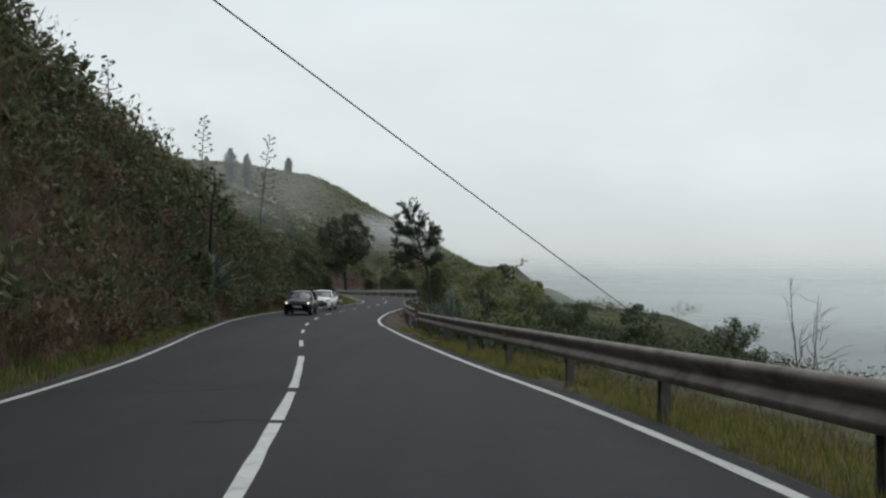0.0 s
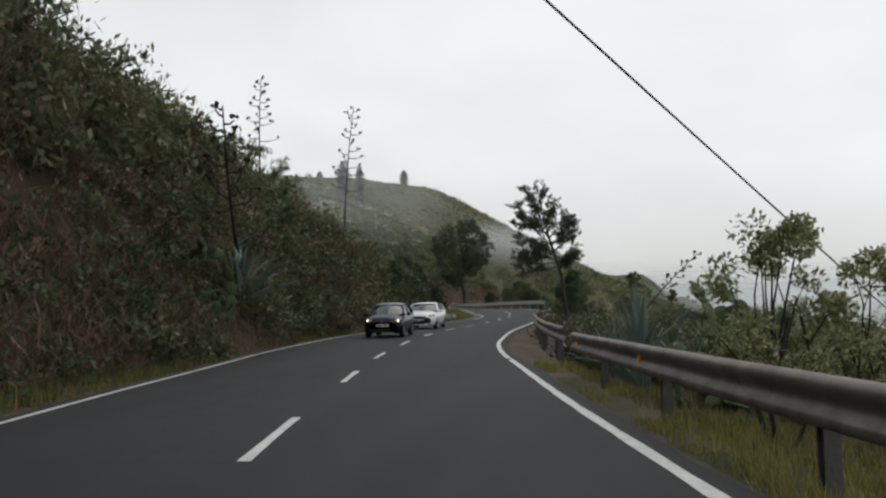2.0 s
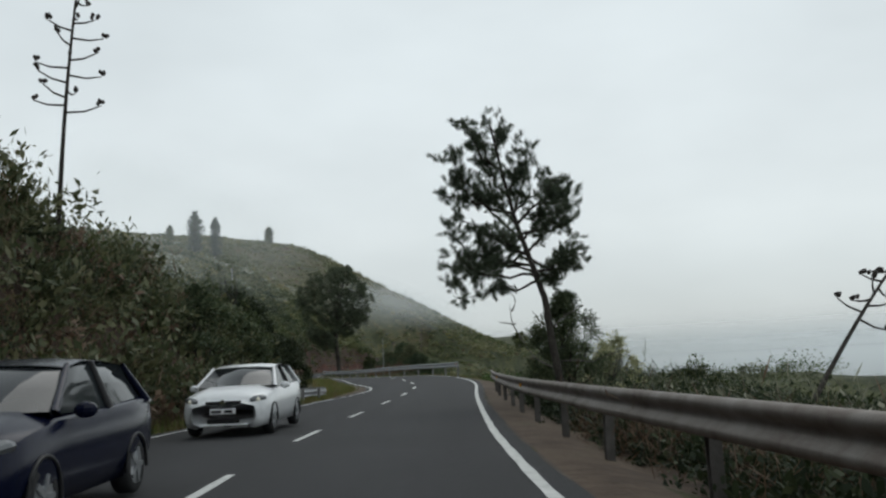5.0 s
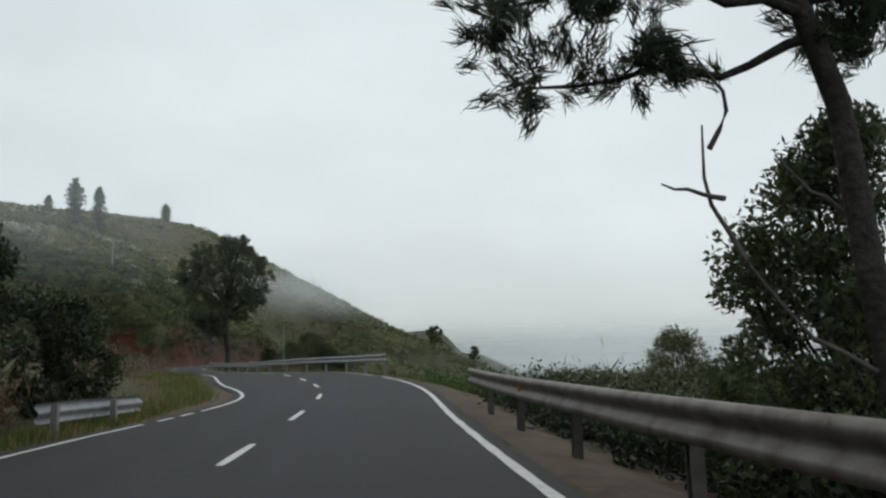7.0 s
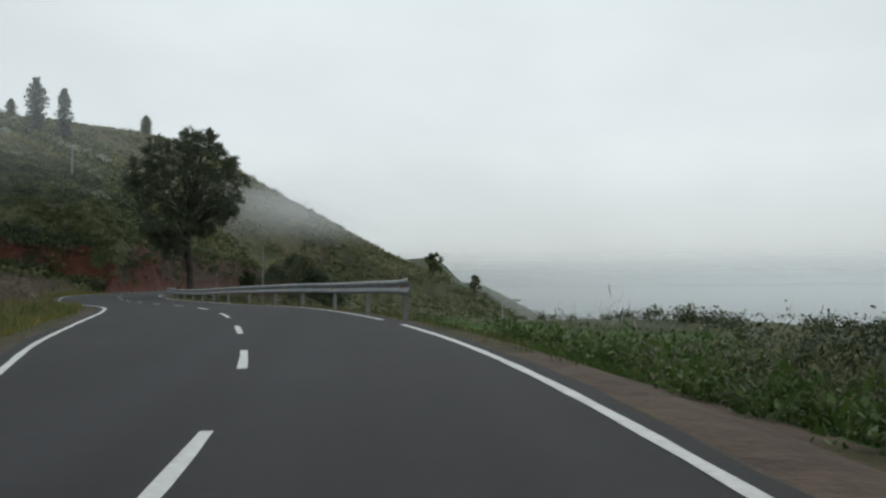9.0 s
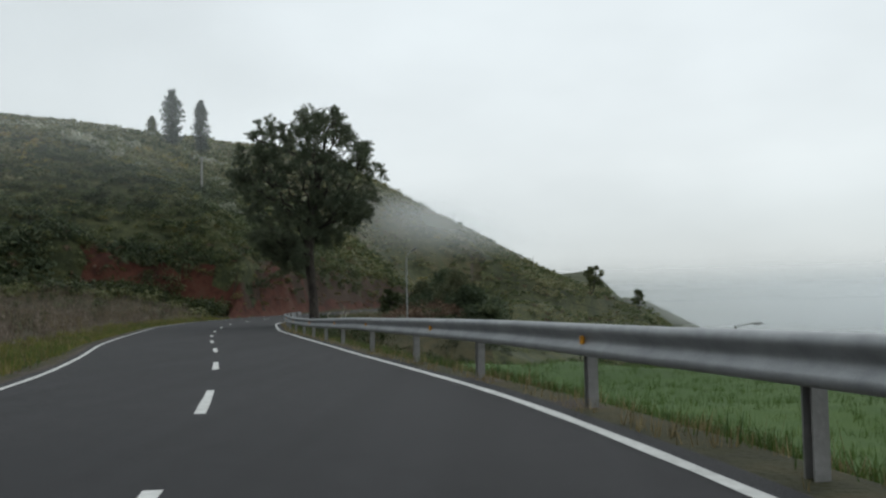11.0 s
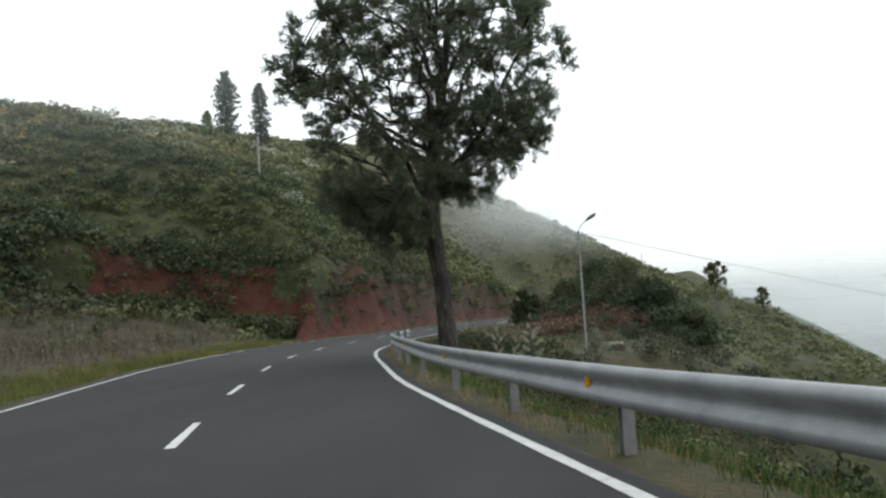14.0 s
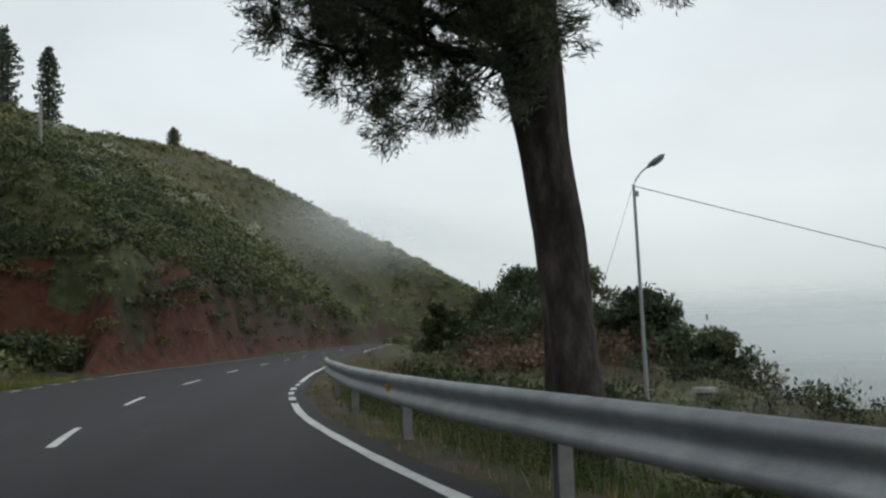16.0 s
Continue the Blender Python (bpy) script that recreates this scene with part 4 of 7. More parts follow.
        limb(wood, np.array([x * 0.6, y, h - 2.4]), (x, y, h - 0.4), 0.03, 0.01, 0.05, 5, 5)
    tagged(bole.build("trunk", TRUNK_BARK, top, True), "dark furrowed trunk")
    wood.build("branchwork", BARK, top, True)
    tagged(leaf.build("crown", LEAF_TREE, top), "dark green foliage in lobes with gaps")
    return top


def needle_tuft(e, d, n, length):
    """A brush of thin needles swept along d."""
    d = d / (np.linalg.norm(d) + 1e-9)
    p = e + d * (length * rng.uniform(0, 0.8, n))[:, None] + rng.normal(size=(n, 3)) * 0.035
    return leaf_quads(p, 0.013, length / 0.013, aim=np.tile(d, (n, 1)) * 1.4, spread=0.75)


def pine_tree():
    """The slender needle tree over the outer rail, crown leaning over the road. Heights are above the sea of the plan."""
    x, y = -1.35, 76.4
    z0 = float(ground_z(x, y))
    top = thing("casuarina_tree", "slender needle-leaved tree leaning over the guardrail", "tree", at=(x, y, z0))
    wood, leaf = Soup(), Soup()
    up = np.array([0, 0, -z0])
    trunk = np.array([(-0.1, 0, z0 - 0.3), (-0.22, 0, 0.4), (-0.4, 0, 1.6), (-0.5, 0.05, 2.8), (-0.8, 0.1, 3.8), (-1.25, 0.1, 5.2), (-1.6, 0.1, 6.8), (-1.9, 0.1, 8.4)]) + up
    tt = np.linspace(0, 1, 24)
    b = np.linspace(0, 1, len(trunk))
    path = np.stack([np.interp(tt, b, trunk[:, k]) for k in range(3)], -1)
    wood.tube(path, np.interp(tt, [0, 0.3, 0.6, 1], [0.14, 0.115, 0.085, 0.03]), 8)
    limbs = [(3.4, -2.9, 0.2, 3.0), (3.7, -3.6, -0.2, 3.5), (3.9, -3.3, 0.5, 3.9), (3.6, -3.45, -0.4, 4.4), (3.9, -3.85, 0.4, 5.1), (4.2, -3.15, -0.6, 5.4), (4.6, -4.15, 0.2, 6.4), (5.2, -3.45, 0.8, 7.2), (5.6, -3.25, -0.6, 8.0), (4.1, 0.55, 0.4, 4.1), (4.9, 0.1, -0.6, 5.6), (5.6, 0.0, 0.5, 6.8), (6.2, -0.75, -0.3, 7.8), (6.8, -1.45, 0.5, 8.8), (7.0, -2.65, -0.2, 8.9), (3.3, 0.05, 0.5, 3.5), (4.4, -2.25, 1.0, 5.0), (6.0, -2.25, 0.1, 8.6), (4.0, -1.75, -0.9, 4.7), (5.0, -2.45, -0.3, 6.2), (3.7, 0.3, -0.3, 4.4), (4.3, 0.5, 0.2, 5.3), (4.7, -0.2, 0.5, 6.0), (5.2, 0.15, -0.2, 6.3), (5.5, -0.9, 0.4, 7.0)]
    for h, ex, ey, ez in limbs:
        s = np.array([np.interp(h - z0, trunk[:, 2], trunk[:, c]) for c in (0, 1)] + [h - z0])
        p = limb(wood, s, np.array((max(ex, -3 + (ex + 3) * 0.4), ey, min(ez, 5 + (ez - 5) * 0.88))) + up, 0.05, 0.014, 0.1, 6, 10)
        way = (p[-1] - p[0]) / np.linalg.norm(p[-1] - p[0])
        for j in range(13):
            i = rng.integers(4, len(p))
            d = unit(1)[0] * 0.95 + way * 0.25 + np.array([-0.05, 0, 0.25])
            e = p[i] + d * rng.uniform(0.1, 0.7)
            if j % 2 == 0:
                limb(wood, p[i], e, 0.012, 0.005, 0.1, 4, 4)
            for q in range(6):
                leaf.quads(needle_tuft(e - d * 0.08 * q + unit(1)[0] * 0.12, d * 0.8 + unit(1)[0] * 0.8 + np.array([0, 0, 0.3]), 40, 0.2))
    # dead grey boughs low on the trunk
    dead = Soup()
    for a, bb in (((-0.4, 0, 0.7), (-1.3, 0.2, 1.6)), ((-1.3, 0.2, 1.6), (-1.6, 0.2, 2.7)), ((-1.45, 0.2, 2.1), (-2.0, 0.1, 2.2)), ((-0.4, 0.3, 1.9), (0.75, 0.5, 2.6)), ((-0.1, 0.2, 0.9), (2.0, 0.4, 1.25)), ((-0.45, 0.1, 1.9), (-0.9, 0.4, 2.5)), ((-1.55, 0.2, 2.5), (-1.7, 0.1, 3.3)), ((0.7, 0.4, 2.2), (1.2, 0.2, 2.15))):
        limb(dead, np.array(a) + up, np.array(bb) + up, 0.026, 0.008, 0.08, 5, 6)
    tagged(wood.build("trunk", BARK, top, True), "thin leaning trunk with spreading limbs")
    tagged(leaf.build("crown", LEAF_TREE, top), "dark drooping needle tufts in open clumps")
    tagged(dead.build("dead_bough", PALE_WOOD, top, True), "bare grey dead boughs")
    return top


def conifer(x, y, z_top, height, radius, label, far=False):
    """A columnar hill conifer of tiered boughs."""
    z0 = float(ground_z(x, y))
    height = max(height, z_top - z0 + 0.2)
    top = thing("hill_conifer", label, "tree", group="conifers on the hill", at=(x, y, z0))
    wood, leaf = Soup(), Soup()
    wood.tube([(0, 0, -0.5), (0, 0, height * 0.5), (0.05, 0, height * 0.98)], [radius * 0.14, radius * 0.09, 0.03], 7)
    tiers = 17
    for k in range(tiers):
        t = k / tiers
        h = height * (0.08 + 0.9 * t)
        r = radius * min(0.9, 0.2 + 1.9 * (1 - t)) * (1 + 0.16 * rng.normal())
        for j in range(8):
            a = j * 0.785 + k * 0.5 + rng.normal() * 0.15
            rr = r * rng.uniform(0.75, 1.1)
            dz = rng.normal() * 0.1
            for f in (0.3, 0.62, 0.92)[:3 if t < 0.86 else 2]:
                c = np.array([math.cos(a) * rr * f, math.sin(a) * rr * f, h + dz + 0.12 * rr * f * f])
                leaf.quads(clump_leaves(c, radius * (0.22 if f < 0.5 else 0.16), 9, radius * 0.1, 2.4, -0.2, 0.75))
    wood.build("trunk", BARK, top, True)
    # far trees take the paler hill leaf, their haze put into the colour
    leaf.build("crown", LEAF_HILL if far else LEAF_CONIFER, top)
    return top


def small_tree(name, x, y, height, radius, mat, label, leaves=2600, size=0.11, lean=0.0, sink=0.0, clumps=34, clear=0.28):
    z0 = float(ground_z(x, y)) - sink
    top = thing(name, label, "tree" if height > 2.4 else "shrub", at=(x, y, z0))
    wood, leaf = Soup(), Soup()
    for s in range(3):
        a = s * 2.1 + rng.random()
        limb(wood, (0.05 * s, 0, -0.3), (math.cos(a) * radius * 0.3 + lean * 0.5, math.sin(a) * radius * 0.3, height * 0.55), 0.03 * height / 2, 0.015 * height / 2, 0.1, 5, 6)
    for k in range(clumps):
        h = height * rng.uniform(clear, 0.98)
        t = (h / height - clear) / (1 - clear)
        r = radius * math.sin(max(0.12, min(1, t * 0.75 + 0.25)) * math.pi) ** 0.6 * math.sqrt(rng.random())
        a = rng.uniform(0, 6.283)
        c = np.array([math.cos(a) * r + lean * t, math.sin(a) * r, h])
        leaf.quads(clump_leaves(c, radius * rng.uniform(0.16, 0.34), leaves // clumps, size, 2.3, -0.2, 0.85))
        if k % 2:
            limb(wood, (c[0] * 0.25, c[1] * 0.25, h * 0.5), c, 0.02 * height / 3, 0.006, 0.08, 4, 4)
    wood.build("stem", BARK, top, True)
    leaf.build("crown", mat, top)
    return top


big_tree()
pine_tree()
conifer(-71.3, 286, 44.7, 10.5, 2.3, "tall narrow dark conifer standing on the hillside")
conifer(-67.2, 291.3, 43.7, 9.5, 2.0, "narrow dark conifer beside a taller one")
conifer(-88, 318, 44.0, 5.5, 1.5, "smaller hazy conifer behind the pair on the hill", True)
conifer(-72.6, 394, 56.0, 7.0, 2.0, "squat conical tree on the crest of the hill", True)
small_tree("ridge_tree", 22.4, 390, 8.5, 3.6, LEAF_MID, "open spreading tree on the falling ridge", 1500, 0.34, 0.6)
small_tree("ridge_tree", 42.5, 428, 6.5, 2.6, LEAF_MID, "small rounded tree far down the ridge", 700, 0.4)
# ---- scrub on the bank, the hill and the valley side ----
BUSH = [bush_shape(290, 0.09, 8) for _ in range(5)]
BUSH_FAR = [shell_shape(45, 0.17, 5) for _ in range(9)]
BUSH_HILL = [shell_shape(108, 0.1, 6) for _ in range(7)]
BUSH_MID = [shell_shape(84, 0.14, 5) for _ in range(7)]
BUSH_TINY = [shell_shape(27, 0.215, 3) for _ in range(7)]
BUSH_NEAR = [bush_shape(330, 0.048, 10) for _ in range(4)]
BUSH_FINE = [bush_shape(170, 0.105, 7) for _ in range(4)]
SPRIG = [sprig_shape(17, 0.038, 1.25, 0.6, 13) for _ in range(4)]
TWIG = [sprig_shape(17, 0.018, 1.3, 0.8, 5, 17.0) for _ in range(4)]
WEED = [sprig_shape(7, 0.035, 1.0, 0.4, 5, 5.0) for _ in range(3)]


def bank_points(n, y0, y1, d0, d1, power=1.0):
    """Random places on the slope beyond the foot line."""
    out = []
    while len(out) < n:
        y = rng.uniform(y0, y1)
        x0 = np.interp(y, [f[1] for f in FOOT[:13]], [f[0] for f in FOOT[:13]])
        off = d0 + (d1 - d0) * rng.random() ** power
        if 43.3 < y < 47.2 and off < 0.8:      # agave and prickly pear stand free here
            continue
        out.append((x0 - off, y))
    a = np.array(out)
    return a[:, 0], a[:, 1]


def green_part(x, y):
    """The near bank is green only along its top."""
    d, fy = foot_distance(x, y)
    return (y > 41 + rng.normal(size=len(y)) * 3) | (d > 1.9) | (rng.random(len(y)) < 0.22)


x, y = bank_points(350, 4, 90, 0.6, 3.4, 1.0)
x2, y2 = bank_points(140, 4, 90, 3.0, 8.5, 1.0)
x, y = np.concatenate([x, x2]), np.concatenate([y, y2])
m = green_part(x, y)
x, y = x[m], y[m]
scatter("bank_scrub", BUSH, grounded(x, y, 0.15), rng.uniform(0.6, 1.5, len(x)), LEAF_BANK, "dense dark green shrubs covering the steep roadside bank", "scrub")
x, y = bank_points(200, 4, 90, 0.6, 6, 1.1)
m = green_part(x, y)
x, y = x[m], y[m]
scatter("bank_scrub", SPRIG, grounded(x, y, 0.1), rng.uniform(0.8, 1.8, len(x)), LEAF_MID, "leggy green bushes along the bank", "scrub")
x, y = bank_points(100, 4, 86, 2.6, 8, 1.0)
scatter("bank_scrub", SPRIG, grounded(x, y, 0.1), rng.uniform(1.0, 2.0, len(x)), LEAF_GREY, "pale grey-green brushwood on the upper bank", "scrub")
x, y = bank_points(160, 4, 90, 0.0, 3.4, 1.0)
scatter("dry_brush", BUSH_FINE, grounded(x, y, 0.15), rng.uniform(0.4, 1.1, len(x)), LEAF_BROWN, "brown withered shrubs low on the bank", "brush")
x, y = bank_points(400, 4, 90, -0.1, 3.8, 1.0)
scatter("dry_brush", TWIG, grounded(x, y, 0.1), rng.uniform(0.5, 1.5, len(x)), LEAF_BROWN, "brown dry brush and dead stems on the bank", "brush")


x, y = bank_points(300, 14, 62, 0.45, 4.2, 1.0)
m = green_part(x, y)
x, y = x[m], y[m]
scatter("bank_scrub", BUSH_FINE, grounded(x, y, 0.12), rng.uniform(0.35, 0.9, len(x)), LEAF_BANK, "small dark shrubs filling the steep bank", "scrub")
x, y = bank_points(170, 14, 62, 0.0, 3.6, 1.0)
scatter("dry_brush", TWIG, grounded(x, y, 0.1), rng.uniform(0.6, 1.5, len(x)), LEAF_MID, "green and brown stems hanging on the bank", "brush")


x, y = bank_points(330, 4, 43, 0.1, 2.6, 1.0)
scatter("dry_brush", TWIG, grounded(x, y, 0.1), rng.uniform(0.6, 1.4, len(x)), LEAF_BROWN, "tangled reddish brown brush on the near bank", "brush")
x, y = bank_points(120, 4, 43, 0.3, 2.4, 1.0)
scatter("dry_brush", TWIG, grounded(x, y, 0.1), rng.uniform(0.5, 1.1, len(x)), LEAF_STRAW, "straw-coloured dead stems on the near bank", "brush")
x, y = bank_points(260, 6, 88, -0.15, 1.5, 1.0)
scatter("dry_brush", TWIG, grounded(x, y, 0.1), rng.uniform(0.4, 1.0, len(x)), LEAF_BROWN, "withered brown grass at the foot of the bank", "brush")


x, y = bank_points(230, 30, 66, 0.15, 2.6, 1.0)
scatter("bank_scrub", BUSH_FINE, grounded(x, y, 0.15), rng.uniform(0.5, 0.95, len(x)), LEAF_BANK, "dark leafy shrubs low on the steep bank", "scrub")
x, y = bank_points(300, 46, 80, 0.3, 4.4, 1.0)
scatter("bank_scrub", BUSH_NEAR, grounded(x, y, 0.15), rng.uniform(0.45, 1.0, len(x)), LEAF_BRAMBLE, "dark leafy brambles matted over the bank", "scrub")
x, y = bank_points(110, 18, 46, 1.4, 4.0, 1.0)
scatter("bank_scrub", BUSH_FINE, grounded(x, y, 0.15), rng.uniform(0.4, 0.8, len(x)), LEAF_BANK, "green shrubs closing the upper bank", "scrub")


def hill_points(n, x0, x1, y0, y1, d0, d1):
    xs, ys = rng.uniform(x0, x1, n * 6), rng.uniform(y0, y1, n * 6)
    d, fy = foot_distance(xs, ys)
    m = (d > d0) & (d < d1)
    return xs[m][:n], ys[m][:n]


def drift(n, x0, x1, y0, y1, d0, d1, seed, level, size=9):
    """Places on the slope that gather in drifts."""
    x, y = hill_points(n * 4, x0, x1, y0, y1, d0, d1)
    d = foot_distance(x, y)[0]
    scar = (d < 2.7) & (x > -57) & (x < -36) & (y > 197) & (y < 220)
    m = (rough_noise(x, y, size, seed) > level) & ~scar
    return x[m][:n], y[m][:n]


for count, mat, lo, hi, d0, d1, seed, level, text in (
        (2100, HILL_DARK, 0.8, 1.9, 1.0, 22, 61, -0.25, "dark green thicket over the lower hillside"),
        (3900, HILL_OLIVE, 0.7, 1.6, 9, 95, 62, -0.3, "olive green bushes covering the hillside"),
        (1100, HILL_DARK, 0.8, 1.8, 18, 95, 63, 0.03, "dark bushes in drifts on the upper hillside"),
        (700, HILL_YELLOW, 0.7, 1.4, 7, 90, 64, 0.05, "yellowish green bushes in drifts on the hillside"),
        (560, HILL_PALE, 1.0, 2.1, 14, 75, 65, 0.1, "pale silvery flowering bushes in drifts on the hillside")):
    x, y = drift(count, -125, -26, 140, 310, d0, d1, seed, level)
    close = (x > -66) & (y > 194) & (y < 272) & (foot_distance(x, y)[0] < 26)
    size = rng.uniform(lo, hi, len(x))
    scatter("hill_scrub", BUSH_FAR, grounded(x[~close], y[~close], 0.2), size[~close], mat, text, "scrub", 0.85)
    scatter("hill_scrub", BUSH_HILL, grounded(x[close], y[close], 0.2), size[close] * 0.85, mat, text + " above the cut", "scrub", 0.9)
x, y = hill_points(420, -66, -28, 196, 275, 2.5, 13)
scatter("hill_scrub", BUSH_HILL, grounded(x, y, 0.25), rng.uniform(0.8, 1.5, len(x)), HILL_DARK, "dense dark green thicket above the red cut", "scrub", 0.9)
for count, mat, lo, hi, seed, level, text in (
        (2900, HILL_OLIVE, 0.7, 1.6, 71, -0.3, "olive bushes on the far flank"),
        (900, HILL_DARK, 0.7, 1.9, 72, 0.05, "dark bushes on the far flank"),
        (350, LEAF_BROWN, 0.5, 1.0, 73, 0.0, "brown dry bushes on the far flank"),
        (200, HILL_YELLOW, 0.6, 1.2, 74, 0.1, "yellowish bushes on the far flank")):
    x, y = drift(count, -112, 40, 285, 440, 1.5, 150, seed, level)
    scatter("hill_scrub", BUSH_TINY, grounded(x, y, 0.2), rng.uniform(lo, hi, len(x)), mat, text, "scrub", 0.8)
for count, mat, lo, hi, text in ((1700, HILL_OLIVE, 0.7, 1.6, "olive scrub on the falling end of the ridge"), (1300, HILL_DARK, 0.8, 2.0, "dark scrub on the falling end of the ridge"), (350, LEAF_BROWN, 0.5, 1.2, "brown brush on the falling end of the ridge")):
    x, y = rng.uniform(-20, 80, count), rng.uniform(296, 455, count)
    scatter("hill_scrub", BUSH_TINY, grounded(x, y, 0.2), rng.uniform(lo, hi, len(x)), mat, text, "scrub", 0.8)
x, y = rng.uniform(-49, -38.2, 320), rng.uniform(204, 219, 320)
d = foot_distance(x, y)[0]
keep = (d > -4) & (d < 0) & (ground_z(x, y) < 2.6) & (x < left_x(y) - 2.4)
scatter("field_brush", BUSH_FINE, grounded(x[keep], y[keep], 0.2), rng.uniform(1.0, 1.8, keep.sum()), LEAF_MID, "green bushes climbing the foot of the red cut", "scrub")
x, y = rng.uniform(-58, -40, 120), rng.uniform(205, 222, 120)
d = foot_distance(x, y)[0]
keep = (d > 1.8) & (d < 5) & (ground_z(x, y) > 5.0)
scatter("field_brush", BUSH_FINE, grounded(x[keep], y[keep], 0.2), rng.uniform(1.0, 1.7, keep.sum()), LEAF_DARK, "dark bushes overhanging the red recess", "scrub")

x, y = hill_points(18, -48, -38.4, 203, 219, 0.5, 2.1)
scatter("field_brush", BUSH_FINE, grounded(x, y, 0.2), rng.uniform(0.65, 1.15, len(x)), LEAF_BANK, "green shrubs clinging to the red cut", "scrub")
x, y = hill_points(150, -68, -55, 190, 212, 0.2, 3.2)
scatter("field_brush", BUSH_MID, grounded(x, y, 0.2), rng.uniform(0.8, 1.5, len(x)), LEAF_DARK, "dark bushes covering the end of the red scar", "scrub")
x, y = hill_points(600, -80, -27, 198, 300, 1.3, 30)
scatter("hill_scrub", BUSH_MID, grounded(x, y, 0.2), rng.uniform(0.5, 1.25, len(x)), LEAF_HILL, "olive shrubs above the road cut", "scrub")
x, y = hill_points(420, -60, -27, 202, 300, 0.5, 8)
scatter("hill_scrub", BUSH_MID, grounded(x, y, 0.2), rng.uniform(0.35, 0.8, len(x)), LEAF_YELLOW, "yellowish brush hanging over the road cut", "scrub")
x, y = hill_points(260, -60, -27, 202, 300, 0.3, 5)
scatter("hill_scrub", BUSH_MID, grounded(x, y, 0.2), rng.uniform(0.35, 0.8, len(x)), LEAF_BROWN, "brown brush on the face of the cut", "scrub")
x, y = rng.uniform(-68, -37.5, 420), rng.uniform(180, 213, 420)
d, fy = foot_distance(x, y)
m = (d > -8) & (d < 0.35) & (x < left_x(y) - 2.2)
scatter("field_brush", BUSH_MID, grounded(x[m], y[m], 0.1), rng.uniform(0.6, 1.25, m.sum()), LEAF_HILL, "green bushes at the foot of the red scar", "scrub")
x, y = rng.uniform(-72, -44, 420), rng.uniform(150, 206, 420)
d, fy = foot_distance(x, y)
m = (d > 0.2) & (d < 3.5) & ((x < -56) | (d > 1.6))
scatter("field_brush", BUSH_MID, grounded(x[m], y[m], 0.2), rng.uniform(0.8, 1.5, m.sum()), LEAF_DARK, "dark bushes hanging over the red scar", "scrub")

x, y = hill_points(420, -76, -40, 150, 216, 0.0, 4.5)
keep = (x < -56) | (foot_distance(x, y)[0] > 2.4)
scatter("field_brush", BUSH_MID, grounded(x[keep], y[keep], 0.2), rng.uniform(0.8, 1.4, keep.sum()), LEAF_DARK, "dark bushes crowding above the red scar", "scrub")
x, y = rng.uniform(-64, -37.8, 420), rng.uniform(190, 214, 420)
d = foot_distance(x, y)[0]
keep = (d < 0.5) & (d > -4.5) & (x < left_x(y) - 2.2)
scatter("field_brush", BUSH_MID, grounded(x[keep], y[keep], 0.1), rng.uniform(0.9, 1.6, keep.sum()), LEAF_MID, "leafy green bushes before the red spur", "scrub")
x, y = hill_points(330, -60, -26, 206, 305, 1.0, 3.6)
scatter("hill_scrub", BUSH_MID, grounded(x, y, 0.25), rng.uniform(0.5, 1.1, len(x)), LEAF_BANK, "green bushes hanging over the rim of the cut", "scrub")

# valley side
def side_points(n, y0, y1, g0, g1, power=1.0):
    y = rng.uniform(y0, y1, n)
    x = right_x(np.clip(y, -30, 340)) + g0 + (g1 - g0) * rng.random(n) ** power
    return x, y


x, y = side_points(170, 22, 100, 4.2, 34, 1.3)
scatter("valley_scrub", BUSH_NEAR, grounded(x, y, 0.2), rng.uniform(0.8, 1.6, len(x)), LEAF_MID, "green shrubs on the slope below the road", "scrub")
x, y = side_points(110, 22, 100, 4.0, 34, 1.2)
scatter("valley_scrub", BUSH_NEAR, grounded(x, y, 0.2), rng.uniform(0.7, 1.5, len(x)), LEAF_DARK, "dark shrubs on the slope below the road", "scrub")
x, y = side_points(45, 22, 100, 3.4, 26, 1.2)
scatter("valley_scrub", SPRIG, grounded(x, y, 0.1), rng.uniform(0.6, 1.3, len(x)), LEAF_GREY, "pale green brush below the road", "scrub")
x, y = side_points(170, 170, 330, 24, 90, 1.0)
scatter("valley_scrub", BUSH_MID, grounded(x, y, 0.2), rng.uniform(0.6, 1.5, len(x)), LEAF_MID, "low green bushes beyond the terrace", "scrub")
x, y = side_points(130, 34, 112, 3.2, 10, 1.0)
scatter("valley_scrub", BUSH_NEAR, grounded(x, y, 0.1), rng.uniform(0.7, 1.25, len(x)), LEAF_BANK, "dark brush crowding the outer guardrail", "scrub")
x, y = side_points(60, 34, 112, 3.4, 10, 1.0)
scatter("valley_scrub", SPRIG, grounded(x, y, 0.1), rng.uniform(0.7, 1.1, len(x)), LEAF_MID, "upright green brush beyond the outer guardrail", "scrub")
x, y = side_points(430, 40, 97, 2.5, 7.5, 1.0)
m = (np.abs(y - 76.4) > 1.2) | (x > 1.2)
scatter("bramble_hedge", BUSH_NEAR, grounded(x[m], y[m], 0.15), rng.uniform(0.75, 1.25, m.sum()), LEAF_BRAMBLE, "dense dark bramble hedge below the guardrail", "scrub")
x, y = side_points(150, 38, 70, 1.5, 4.5, 1.0)
scatter("dry_brush", TWIG, grounded(x, y, 0.05), rng.uniform(0.4, 1.0, len(x)), LEAF_BROWN, "brown dead weeds along the outer guardrail", "brush")
x, y = side_points(70, 38, 72, 2.2, 6.5, 1.0)
